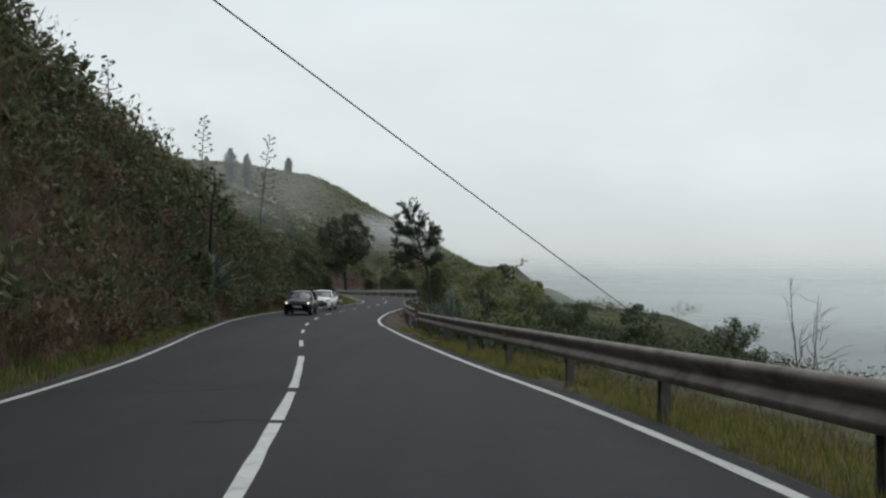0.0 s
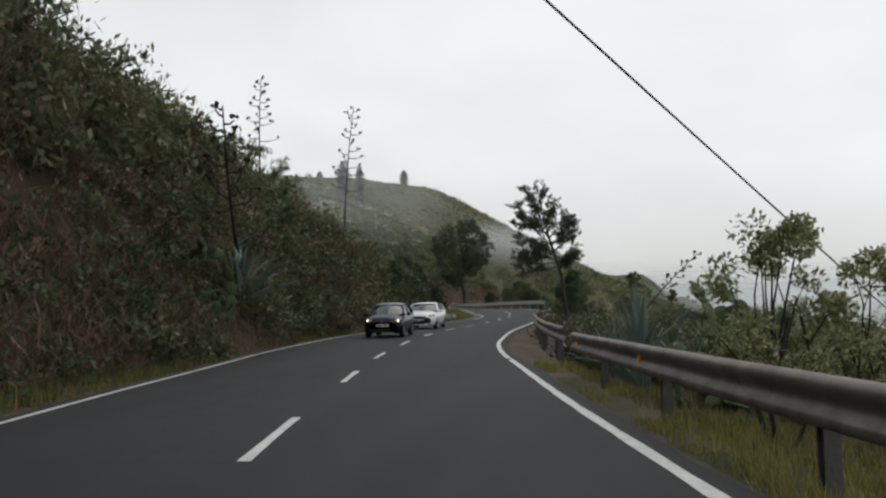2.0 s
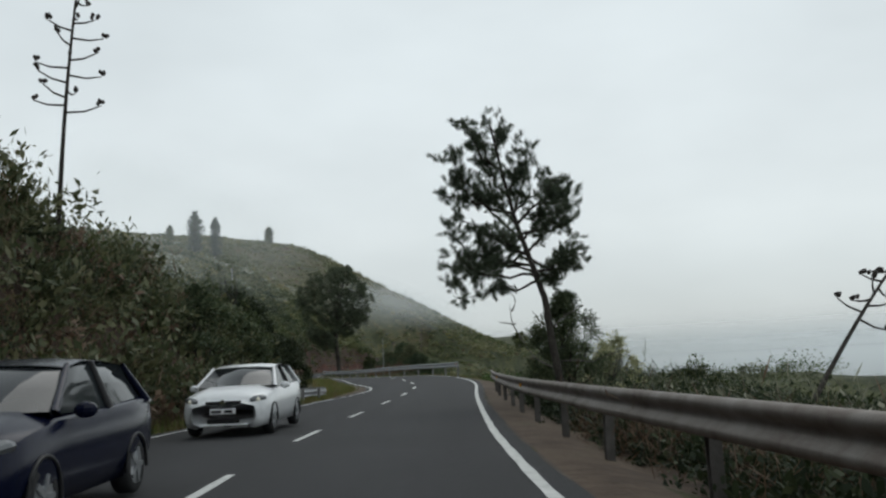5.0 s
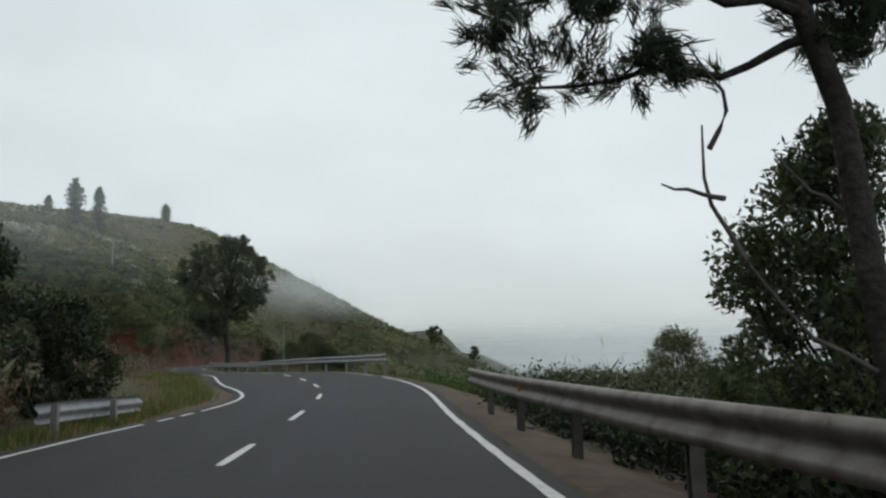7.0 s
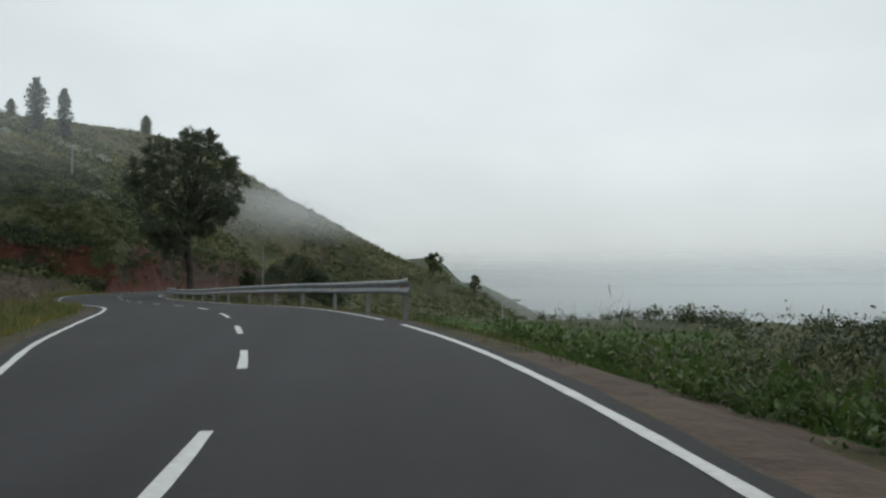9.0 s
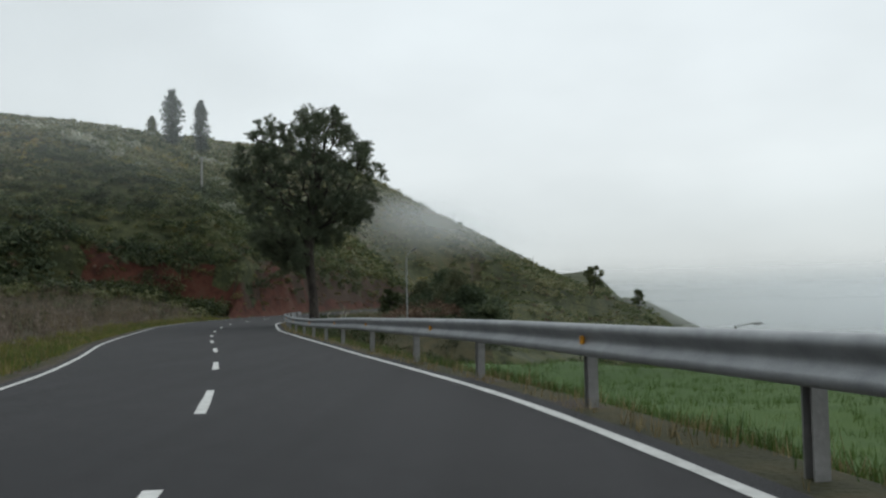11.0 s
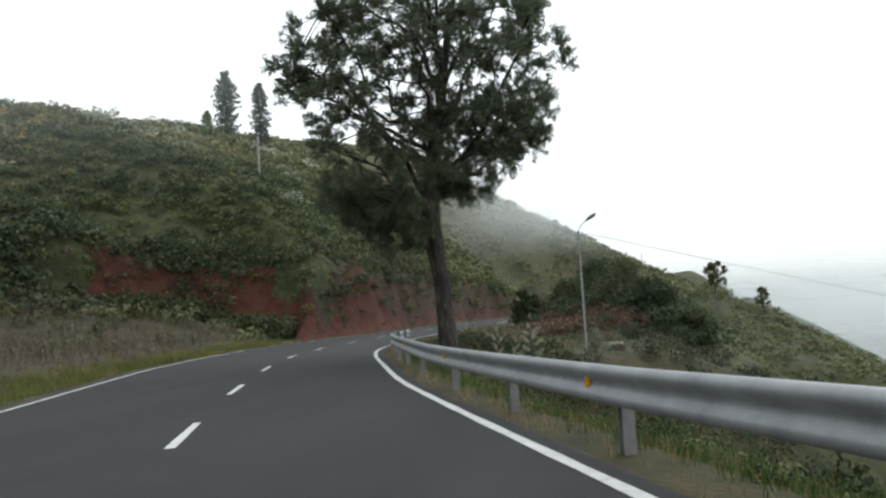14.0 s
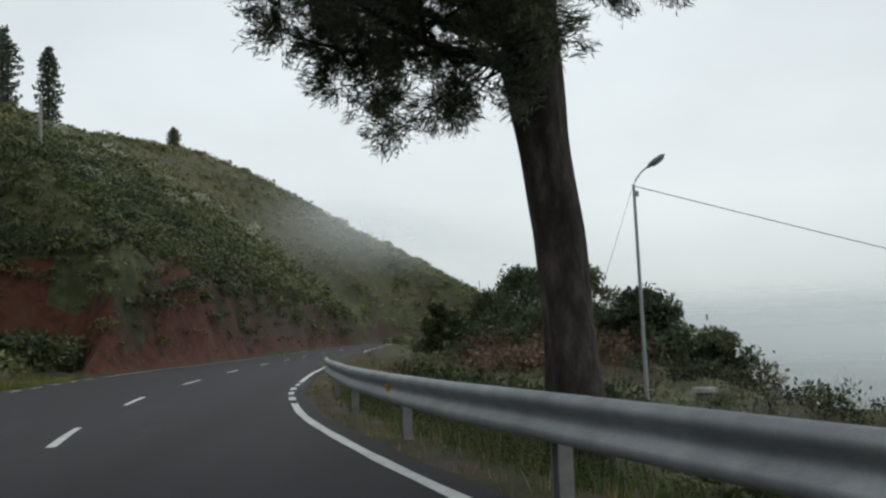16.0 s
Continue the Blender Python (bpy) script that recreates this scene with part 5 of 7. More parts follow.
scatter("dry_brush", SPRIG, grounded(x, y, 0.05), rng.uniform(0.7, 1.15, len(x)), LEAF_GREY, "feathery pale green brush over the outer hedge", "brush")
x, y = side_points(330, 38, 96, 1.9, 3.6, 1.0)
scatter("bramble_hedge", BUSH_FINE, grounded(x, y, 0.08), rng.uniform(0.3, 0.62, len(x)), LEAF_BRAMBLE, "low dark brambles creeping up to the guardrail", "scrub")
x, y = side_points(330, 56, 112, 6.5, 17, 1.0)
scatter("bramble_hedge", BUSH_NEAR, grounded(x, y, 0.15), rng.uniform(0.9, 1.5, len(x)), LEAF_BRAMBLE, "dark bushes closing the slope below the hedge", "scrub")
x, y = side_points(190, 91, 114, 2.0, 8, 1.0)
scatter("green_mound", BUSH_FINE, grounded(x, y, 0.1), rng.uniform(0.4, 0.8, len(x)), LEAF_FRESH, "fresh green weeds mounded past the end of the guardrail", "weeds")
x, y = side_points(90, 40, 112, 3.2, 12, 1.0)
scatter("dry_brush", TWIG, grounded(x, y, 0.1), rng.uniform(0.8, 1.5, len(x)), LEAF_GREY, "pale dead stems beyond the outer guardrail", "brush")
x, y = side_points(60, 86, 114, 4.0, 12, 1.0)
scatter("valley_scrub", BUSH_NEAR, grounded(x, y, 0.1), rng.uniform(1.0, 1.6, len(x)), LEAF_BANK, "tall dark brush beyond the end of the guardrail", "scrub")
x, y = side_points(45, 55, 112, 12, 32, 1.0)
scatter("valley_scrub", BUSH_NEAR, grounded(x, y, 0.2), rng.uniform(1.3, 2.2, len(x)), LEAF_DARK, "tall dark bushes far down the valley side", "scrub")
x, y = side_points(60, 112, 150, 19, 27, 1.0)
scatter("valley_scrub", BUSH_FINE, grounded(x, y, 0.1), rng.uniform(0.5, 0.9, len(x)), LEAF_BANK, "dark hedge at the far edge of the meadow", "scrub")
# the overgrown knoll beyond the lamp
kx, ky = rng.normal(-8, 6.5, 150), rng.normal(220, 8, 150)
keep = (kx > right_x(ky) + 4.5) & (kx < -6.5)
scatter("knoll_scrub", BUSH, grounded(kx[keep], ky[keep], 0.2), rng.uniform(1.0, 1.9, keep.sum()), LEAF_DARK, "dark bushes crowding an earth knoll", "scrub")

x, y = rng.uniform(-18.5, -11.5, 110), rng.uniform(204, 215, 110)
keep = x > right_x(y) + 3.5
scatter("knoll_scrub", BUSH_FINE, grounded(x[keep], y[keep], 0.15), rng.uniform(0.6, 1.15, keep.sum()), LEAF_BROWN, "reddish brown dry brush before the knoll", "scrub")

x, y = side_points(130, 165, 190, 2.4, 8, 1.0)
m = (x + 20.45) ** 2 + (y - 176.8) ** 2 > 9
scatter("valley_scrub", BUSH_FINE, grounded(x[m], y[m], 0.1), rng.uniform(0.45, 0.85, m.sum()), LEAF_MID, "leafy green scrub rising behind the guardrail", "scrub")
x, y = side_points(90, 166, 206, 12, 19, 1.0)
scatter("valley_scrub", BUSH_FINE, grounded(x, y, 0.1), rng.uniform(0.35, 0.75, len(x)), LEAF_BRAMBLE, "dark scrub along the brow of the valley", "scrub")

# ---- verge grass and field weeds ----
TUFT = [blade_shape(7, 0.22, 0.016, 0.7, 0.08) for _ in range(4)]
TALL = [blade_shape(12, 0.75, 0.012, 0.45, 0.16) for _ in range(4)]
n = 4700
y = rng.uniform(2, 200, n)
x = left_x(y) - 0.45 - 0.4 * ease(y, 88, 94) - 1.6 * rng.random(n) ** 0.8
scatter("verge_grass", TUFT, grounded(x, y), rng.uniform(0.6, 1.4, n), GRASS_GREEN, "short green grass along the road edge", "grass")
n = 5200
y = rng.uniform(2, 206, n)
x = left_x(y) - 0.5 - 0.4 * ease(y, 88, 94) - 1.7 * rng.random(n) ** 0.9
m = rough_noise(x, y, 6, 71) > -0.25
scatter("verge_grass", TUFT, grounded(x[m], y[m]), rng.uniform(0.45, 0.95, m.sum()), GRASS_YELLOW, "bright yellow-green grass along the road edge", "grass")
n = 700
y = rng.uniform(166, 206, n)
x = right_x(y) + 1.3 + 13 * rng.random(n)
scatter("verge_grass", TUFT, grounded(x, y), rng.uniform(0.7, 1.5, n), LEAF_MID, "dark green grass on the terrace by the tree", "grass")
n = 2600
y = rng.uniform(2, 200, n)
x = left_x(y) - 0.4 - 0.5 * ease(y, 88, 94) - 1.8 * rng.random(n)
scatter("verge_grass", TUFT, grounded(x, y), rng.uniform(0.6, 1.5, n), GRASS_DRY, "dry yellow grass along the road edge", "grass")
n = 4200
y = rng.uniform(4, 190, n)
y = y[(y < 36) | (y > 103)]
n = len(y)
x = right_x(y) + 0.75 + 2.6 * rng.random(n)
scatter("verge_grass", TUFT, grounded(x, y), rng.uniform(0.4, 0.85, n), GRASS_GREEN, "green grass under the guardrail", "grass")
n = 5200
y = rng.uniform(5, 40, n)
x = right_x(y) + 0.42 + 3.0 * rng.random(n) ** 1.2
m = rough_noise(x, y, 3, 72) > -0.16
scatter("verge_grass", TUFT, grounded(x[m], y[m]), rng.uniform(0.35, 0.8, m.sum()), GRASS_YELLOW, "lush yellow-green grass under the weathered guardrail", "grass")
n = 2200
y = rng.uniform(5, 40, n)
x = right_x(y) + 1.0 + 4.0 * rng.random(n)
scatter("verge_grass", TUFT, grounded(x, y), rng.uniform(0.5, 1.1, n), GRASS_DRY, "tall drying grass behind the weathered guardrail", "grass")
n = 1300
y = rng.uniform(106, 192, n)
x = right_x(y) + 0.36 + 1.9 * rng.random(n)
scatter("verge_grass", TUFT, grounded(x, y), rng.uniform(0.35, 0.85, n), GRASS_DRY, "brownish dry grass beside the galvanised guardrail", "grass")
n = 1700
y = rng.uniform(188, 214, n)
x = right_x(y) + 1.2 + 8 * rng.random(n)
scatter("verge_grass", TUFT, grounded(x, y), rng.uniform(0.4, 0.9, n), GRASS_DRY, "withered brown grass inside the bend", "grass")
n = 3600
y = rng.uniform(104, 196, n)
x = right_x(y) + 1.0 + 2.6 * rng.random(n) ** 0.8
m = rough_noise(x, y, 3, 77) > -0.3
scatter("verge_grass", TUFT, grounded(x[m], y[m]), rng.uniform(0.5, 1.1, m.sum()), GRASS_GREEN, "green grass thick behind the galvanised guardrail", "grass")
n = 260
y = rng.uniform(110, 190, n)
x = right_x(y) + 1.2 + 2.4 * rng.random(n)
scatter("verge_grass", TALL, grounded(x, y), rng.uniform(0.25, 0.6, n), GRASS_DRY, "tall dry grass behind the guardrail", "grass")
n = 6000
y = rng.uniform(106, 168, n)
x = right_x(y) + 3.5 + 14 * rng.random(n) ** 1.2
scatter("meadow_grass", TUFT, grounded(x, y), rng.uniform(0.45, 1.0, n), GRASS_MEADOW, "bright green grass of the terrace meadow", "grass")
n = 1300
y = rng.uniform(96, 203, n)
x = left_x(y) - 2.6 - 34 * rng.random(n) ** 1.3
d, fy = foot_distance(x, y)
m = (d < 0.5) & ((y > 116) | (left_x(y) - x > 7))
x, y = x[m], y[m]
scatter("field_weeds", WEED, grounded(x, y), rng.uniform(0.6, 1.4, len(x)), LEAF_STRAW, "tall dry weeds over the fallow field", "weeds")
scatter("field_weeds", TALL, grounded(x[::2] + 0.4, y[::2]), rng.uniform(0.7, 1.5, len(x[::2])), LEAF_STRAW, "brown dead weed stems over the fallow field", "weeds")
n = 2600
y = rng.uniform(108, 205, n)
x = left_x(y) - 3.4 - 30 * rng.random(n) ** 1.2
m = foot_distance(x, y)[0] < 0.5
x, y = x[m], y[m]
drifts = rough_noise(x, y, 7, 91)
for low, high, mat, text in ((-9, -0.05, LEAF_STRAW, "tall pale dead grass in drifts over the fallow field"), (-0.05, 0.16, GRASS_DRY, "tall straw-yellow grass in drifts over the fallow field"), (0.16, 9, LEAF_MID, "rank green grass in drifts over the fallow field")):
    m = (drifts > low) & (drifts <= high)
    scatter("field_weeds", TALL, grounded(x[m], y[m]), rng.uniform(0.7, 1.5, m.sum()), mat, text, "weeds")
n = 270
y = rng.uniform(100, 206, n)
x = left_x(y) - 4 - 34 * rng.random(n)
d, fy = foot_distance(x, y)
x, y = x[d < 0.5], y[d < 0.5]
scatter("field_weeds", SPRIG, grounded(x, y), rng.uniform(0.4, 1.0, len(x)), LEAF_MID, "green brush in the fallow field", "weeds")
n = 360
y = rng.uniform(98, 203, n)
x = left_x(y) - 3.5 - 32 * rng.random(n)
d, fy = foot_distance(x, y)
x, y = x[d < 0.5], y[d < 0.5]
scatter("field_weeds", TWIG, grounded(x, y), rng.uniform(0.7, 1.3, len(x)), LEAF_STRAW, "purplish brown dry brush in the fallow field", "weeds")

x, y = side_points(60, 148, 164, 11, 20, 1.0)
scatter("valley_scrub", BUSH_FINE, grounded(x, y, 0.1), rng.uniform(0.3, 0.6, len(x)), LEAF_BANK, "dark scrub along the outer edge of the terrace", "scrub")
x, y = side_points(110, 150, 200, 1.4, 7, 1.0)
scatter("verge_weeds", BUSH_FINE, grounded(x, y, 0.05), rng.uniform(0.2, 0.5, len(x)), LEAF_MID, "dark green weeds behind the guardrail", "weeds")
n = 2600
y = rng.uniform(91, 120, n)
x = left_x(y) - 1.1 - 15 * rng.random(n) ** 1.2
m = foot_distance(x, y)[0] < 0.4
scatter("field_grass", TUFT, grounded(x[m], y[m]), rng.uniform(0.35, 0.8, m.sum()), LEAF_YELLOW, "yellow-green grass at the corner of the field", "grass")
n = 4200
y = rng.uniform(110, 206, n)
x = left_x(y) - 0.9 - 2.4 * rng.random(n)
scatter("verge_grass", TUFT, grounded(x, y), rng.uniform(0.5, 1.1, n), GRASS_YELLOW, "bright yellow-green grass strip beside the field", "grass")
n = 190
y = rng.uniform(112, 206, n)
x = left_x(y) - 4.5 - 30 * rng.random(n)
m = foot_distance(x, y)[0] < 0.4
scatter("field_brush", BUSH_MID, grounded(x[m], y[m], 0.1), rng.uniform(0.4, 0.85, m.sum()), LEAF_BANK, "dark green bushes dotted over the fallow field", "scrub")
x, y = side_points(130, 158, 212, 3.0, 17, 1.0)
scatter("verge_weeds", BUSH_FINE, grounded(x, y, 0.08), rng.uniform(0.25, 0.65, len(x)), LEAF_BANK, "low dark scrub over the terrace by the lamp", "scrub")
x, y = side_points(150, 158, 212, 2.0, 16, 1.0)
scatter("verge_weeds", TWIG, grounded(x, y, 0.05), rng.uniform(0.35, 0.8, len(x)), LEAF_BROWN, "brown dead weeds over the terrace by the lamp", "weeds")
x, y = side_points(80, 152, 200, 1.3, 3.4, 1.0)
scatter("verge_weeds", BUSH_NEAR, grounded(x, y, 0.05), rng.uniform(0.25, 0.5, len(x)), LEAF_MID, "leafy green weeds close behind the galvanised guardrail", "weeds")
x, y = side_points(60, 140, 205, 1.5, 4.0, 1.0)
scatter("verge_weeds", BUSH_MID, grounded(x, y, 0.05), rng.uniform(0.16, 0.42, len(x)), LEAF_HILL, "low leafy weeds behind the guardrail", "weeds")
x, y = side_points(150, 20, 104, 2.2, 5.5, 1.0)
scatter("verge_weeds", BUSH_NEAR, grounded(x, y, 0.05), rng.uniform(0.2, 0.55, len(x)), LEAF_BANK, "dark leafy weeds below the guardrail", "weeds")
x, y = side_points(150, 165, 235, 18, 50, 1.0)
scatter("valley_scrub", BUSH_FINE, grounded(x, y, 0.2), rng.uniform(0.4, 0.85, len(x)), LEAF_HILL, "green bushes below the lamp", "scrub")

# ---- mist before the slopes, imitated with translucent sheets ----
MIST = bpy.data.materials.new("mist")
MIST.use_nodes = True
mn, ml = MIST.node_tree.nodes, MIST.node_tree.links
mn.clear()
m_out, m_mix = mn.new("ShaderNodeOutputMaterial"), mn.new("ShaderNodeMixShader")
m_clear, m_white, m_thru, m_add = mn.new("ShaderNodeBsdfTransparent"), mn.new("ShaderNodeBsdfDiffuse"), mn.new("ShaderNodeBsdfTranslucent"), mn.new("ShaderNodeMixShader")
m_white.inputs["Color"].default_value = (0.95, 0.98, 0.99, 1)
m_thru.inputs["Color"].default_value = (0.95, 0.98, 0.99, 1)
m_den, m_noise, m_geo, m_mul, m_rng = mn.new("ShaderNodeAttribute"), mn.new("ShaderNodeTexNoise"), mn.new("ShaderNodeNewGeometry"), mn.new("ShaderNodeMath"), mn.new("ShaderNodeMapRange")
m_den.attribute_name = "thickness"
m_noise.inputs["Scale"].default_value, m_noise.inputs["Detail"].default_value = 0.03, 4
m_rng.inputs["From Min"].default_value, m_rng.inputs["From Max"].default_value = 0.3, 0.7
m_rng.inputs["To Min"].default_value, m_rng.inputs["To Max"].default_value = 0.7, 1.25
m_mul.operation = "MULTIPLY"
m_mul.use_clamp = True
m_add.inputs[0].default_value = 0.2
ml.new(m_geo.outputs["Position"], m_noise.inputs["Vector"])
ml.new(m_noise.outputs["Fac"], m_rng.inputs["Value"])
ml.new(m_den.outputs["Fac"], m_mul.inputs[0])
ml.new(m_rng.outputs[0], m_mul.inputs[1])
ml.new(m_white.outputs[0], m_add.inputs[1])
ml.new(m_thru.outputs[0], m_add.inputs[2])
ml.new(m_mul.outputs[0], m_mix.inputs[0])
ml.new(m_clear.outputs[0], m_mix.inputs[1])
ml.new(m_add.outputs[0], m_mix.inputs[2])
ml.new(m_mix.outputs[0], m_out.inputs["Surface"])
# leaning sheets imitate mist before the slopes, set to the camera's sight lines: clear at the foot, thickest at the
# height of the crest, thinning out above it
for x0, x1, foot_y, lean, seed, low, full, thin, gone, fade_l, fade_r, strength in (
        (-66, 40, 300, 0.75, 81, 8, 25, 21, 33, (-48, -8), (-6, 34), 0.5), (-66, 40, 310, 0.75, 82, 9, 26, 22, 35, (-48, -8), (-6, 34), 0.5), (-84, -14, 188, 1.6, 83, 7, 26, 36, 70, (-82, -64), (-36, -16), 0.2)):
    bx, bz = np.meshgrid(np.linspace(x0, x1, 90), np.linspace(5, gone + 2, 70))
    by = foot_y + (bz - 10) / lean
    dens = strength * ease(bz, low, full) * (1 - ease(bz, thin, gone)) * ease(bx, *fade_l) * (1 - ease(bx, *fade_r)) * (1 - ease(bz - 0.8 * ridge_cap(bx, 380 + 0 * bx), 0, 11))
    dens = np.clip(dens * (1 + 0.7 * rough_noise(bx, bz * 1.6, 26, seed)), 0, 0.85)
    mi = np.arange(bx.size).reshape(bx.shape)
    veil = quad_object("mist", np.stack([bx, by, bz], -1).reshape(-1, 3), np.stack([mi[:-1, :-1], mi[:-1, 1:], mi[1:, 1:], mi[1:, :-1]], -1).reshape(-1, 4), MIST, None, True)
    att = veil.data.attributes.new("thickness", "FLOAT", "POINT")
    att.data.foreach_set("value", dens.reshape(-1).astype(np.float32))
    tagged(veil, "translucent sheet imitating grey-white mist before the slopes", "mist", kind="stuff")

# ---- haze over the far valley, imitated with curved translucent sheets ----
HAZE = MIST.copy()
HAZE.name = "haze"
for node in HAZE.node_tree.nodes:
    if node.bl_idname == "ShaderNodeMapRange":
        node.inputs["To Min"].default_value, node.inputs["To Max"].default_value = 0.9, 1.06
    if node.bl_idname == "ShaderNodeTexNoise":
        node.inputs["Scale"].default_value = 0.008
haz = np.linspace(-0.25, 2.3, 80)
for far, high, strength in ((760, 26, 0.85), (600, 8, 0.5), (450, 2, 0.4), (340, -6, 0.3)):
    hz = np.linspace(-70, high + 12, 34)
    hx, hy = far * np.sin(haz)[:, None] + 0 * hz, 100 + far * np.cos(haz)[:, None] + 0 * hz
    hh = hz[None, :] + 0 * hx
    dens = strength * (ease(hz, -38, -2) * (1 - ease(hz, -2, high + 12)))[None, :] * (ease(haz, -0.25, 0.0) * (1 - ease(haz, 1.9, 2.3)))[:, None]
    mi = np.arange(hh.size).reshape(hh.shape)
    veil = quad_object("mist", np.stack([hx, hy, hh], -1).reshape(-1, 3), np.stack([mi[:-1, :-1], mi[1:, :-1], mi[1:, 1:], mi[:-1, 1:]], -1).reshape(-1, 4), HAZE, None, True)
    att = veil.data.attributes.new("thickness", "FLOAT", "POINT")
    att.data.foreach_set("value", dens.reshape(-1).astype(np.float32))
    tagged(veil, "translucent sheet imitating grey haze over the far valley", "mist", kind="stuff")
# ---- plants of their own ----
def agave(x, y, size, label, tilt=0.0, leaves=20, z=None, rise=4, slim=1.0):
    """A rosette of thick tapering leaves."""
    z0 = float(ground_z(x, y)) if z is None else z
    top = thing("agave_plant", label, "agave", at=(x, y, z0 - 0.05))
    prof = [(0.0, 0.11, 0.05), (0.25, 0.13, 0.045), (0.6, 0.10, 0.03), (0.85, 0.05, 0.018), (1.0, 0.006, 0.004)]
    meshes = []
    for curl in (0.05, 0.28, 0.5):
        s = []
        for t, w, h in prof:
            c = (t * (1 - 0.15 * curl), 0.0, 0.28 * t - curl * t * t)
            s.append([(c[0], -w, c[2] + h * 0.9), (c[0], 0, c[2]), (c[0], w, c[2] + h * 0.9), (c[0], 0, c[2] - h)])
        v = [p for ring in s for p in ring]
        f = []
        for i in range(len(prof) - 1):
            for k in range(4):
                f.append((i * 4 + k, i * 4 + (k + 1) % 4, i * 4 + 4 + (k + 1) % 4, i * 4 + 4 + k))
        me = bpy.data.meshes.new("leaf")
        me.from_pydata(v, [], f)
        me.materials.append(AGAVE)
        meshes.append(me)
    for k in range(leaves):
        t = k / leaves
        ob = new("leaf", meshes[k % 3])
        ob.parent = top
        up = (79 - rise) * (1 - t) ** 0.8 + rise + rng.normal() * 5
        ob.matrix_basis = Matrix.Rotation(k * 2.39996 + tilt, 4, "Z") @ Matrix.Rotation(-radians(up), 4, "Y") @ Matrix.Diagonal(Vector((1, slim, 1, 1))) @ Matrix.Scale(size * rng.uniform(0.85, 1.1), 4)
    return top


def agave_stalk(base, tip, label, branches=14, reach=0.9, thick=0.07, first=0.5, lift=0.15):
    """A dried flower stalk: a mast with short upturned branches ending in seed heads."""
    base, tip = np.array(base, float), np.array(tip, float)
    top = thing("agave_flower_stalk", label, "flower stalk", group="flower stalks", at=tuple(base))
    mast = Soup()
    t = np.linspace(0, 1, 14)[:, None]
    bend = np.cross(tip - base, [0, 1, 0])
    bend = bend / (np.linalg.norm(bend) + 1e-9)
    path = (tip - base) * t + bend * 0.12 * np.sin(t * math.pi)
    mast.tube(path, np.linspace(thick, thick * 0.22, 14), 7)
    mast.build("mast", BARK, top, True)
    ln = np.linalg.norm(tip - base)
    axis = (tip - base) / ln
    for k in range(branches):
        f = first + (0.985 - first) * k / (branches - 1)
        c = (tip - base) * f + bend * 0.12 * math.sin(f * math.pi)
        a = k * 2.6 + rng.normal() * 0.3
        side = np.array([math.cos(a), math.sin(a) * 0.8, 0.0])
        side -= axis * side.dot(axis)
        r = reach * (1 - 0.72 * (f - first) / (1 - first)) * rng.uniform(0.8, 1.1)
        s = Soup()
        e = c + side * r + axis * lift * r
        s.tube([c, c + side * r * 0.55 + axis * 0.1 * lift * r, e], [0.45 * thick, 0.36 * thick, 0.24 * thick], 5)
        for j in range(4):
            g = e + side * rng.uniform(-0.12, 0.1) + axis * rng.uniform(0.0, 0.1)
            s.tube([g, g + axis * 0.05 + side * 0.01, g + axis * 0.11], [0.025, 0.058, 0.028], 5)
        s.build("branch", BARK, top, True)
    return top


def prickly_pear(x, y, size, label, pads=26, z=None):
    z0 = float(ground_z(x, y)) if z is None else z
    top = thing("prickly_pear", label, "cactus", at=(x, y, z0 - 0.05))
    bm = bmesh.new()
    bmesh.ops.create_uvsphere(bm, u_segments=10, v_segments=6, radius=1.0)
    bmesh.ops.scale(bm, vec=(0.15, 0.035, 0.21), verts=bm.verts)
    for v in bm.verts:
        if v.co.z < 0:
            v.co.x *= 1 + v.co.z * 2.2
    bmesh.ops.translate(bm, vec=(0, 0, 0.2), verts=bm.verts)
    me = bpy.data.meshes.new("pad")
    bm.to_mesh(me)
    bm.free()
    me.materials.append(CACTUS)
    me.polygons.foreach_set("use_smooth", np.ones(len(me.polygons), bool))
    tips = [Matrix.Translation((rng.normal() * 0.25, rng.normal() * 0.25, 0)) @ Matrix.Rotation(rng.uniform(0, 6.28), 4, "Z") for _ in range(5)]
    for k in range(pads):
        m = tips[k % len(tips)] if k < 5 else tips[rng.integers(max(0, len(tips) - 22), len(tips))]
        m = m @ Matrix.Rotation(rng.normal() * 0.5, 4, "Y") @ Matrix.Rotation(rng.normal() * 0.35, 4, "X") @ Matrix.Rotation(rng.uniform(-0.9, 0.9), 4, "Z")
        ob = new("pad", me)
        ob.parent = top
        sc = size * rng.uniform(0.8, 1.15)
        ob.matrix_basis = m @ Matrix.Scale(sc, 4)
        tips.append(m @ Matrix.Translation((rng.uniform(-0.08, 0.08) * sc, 0, 0.36 * sc)))
    return top


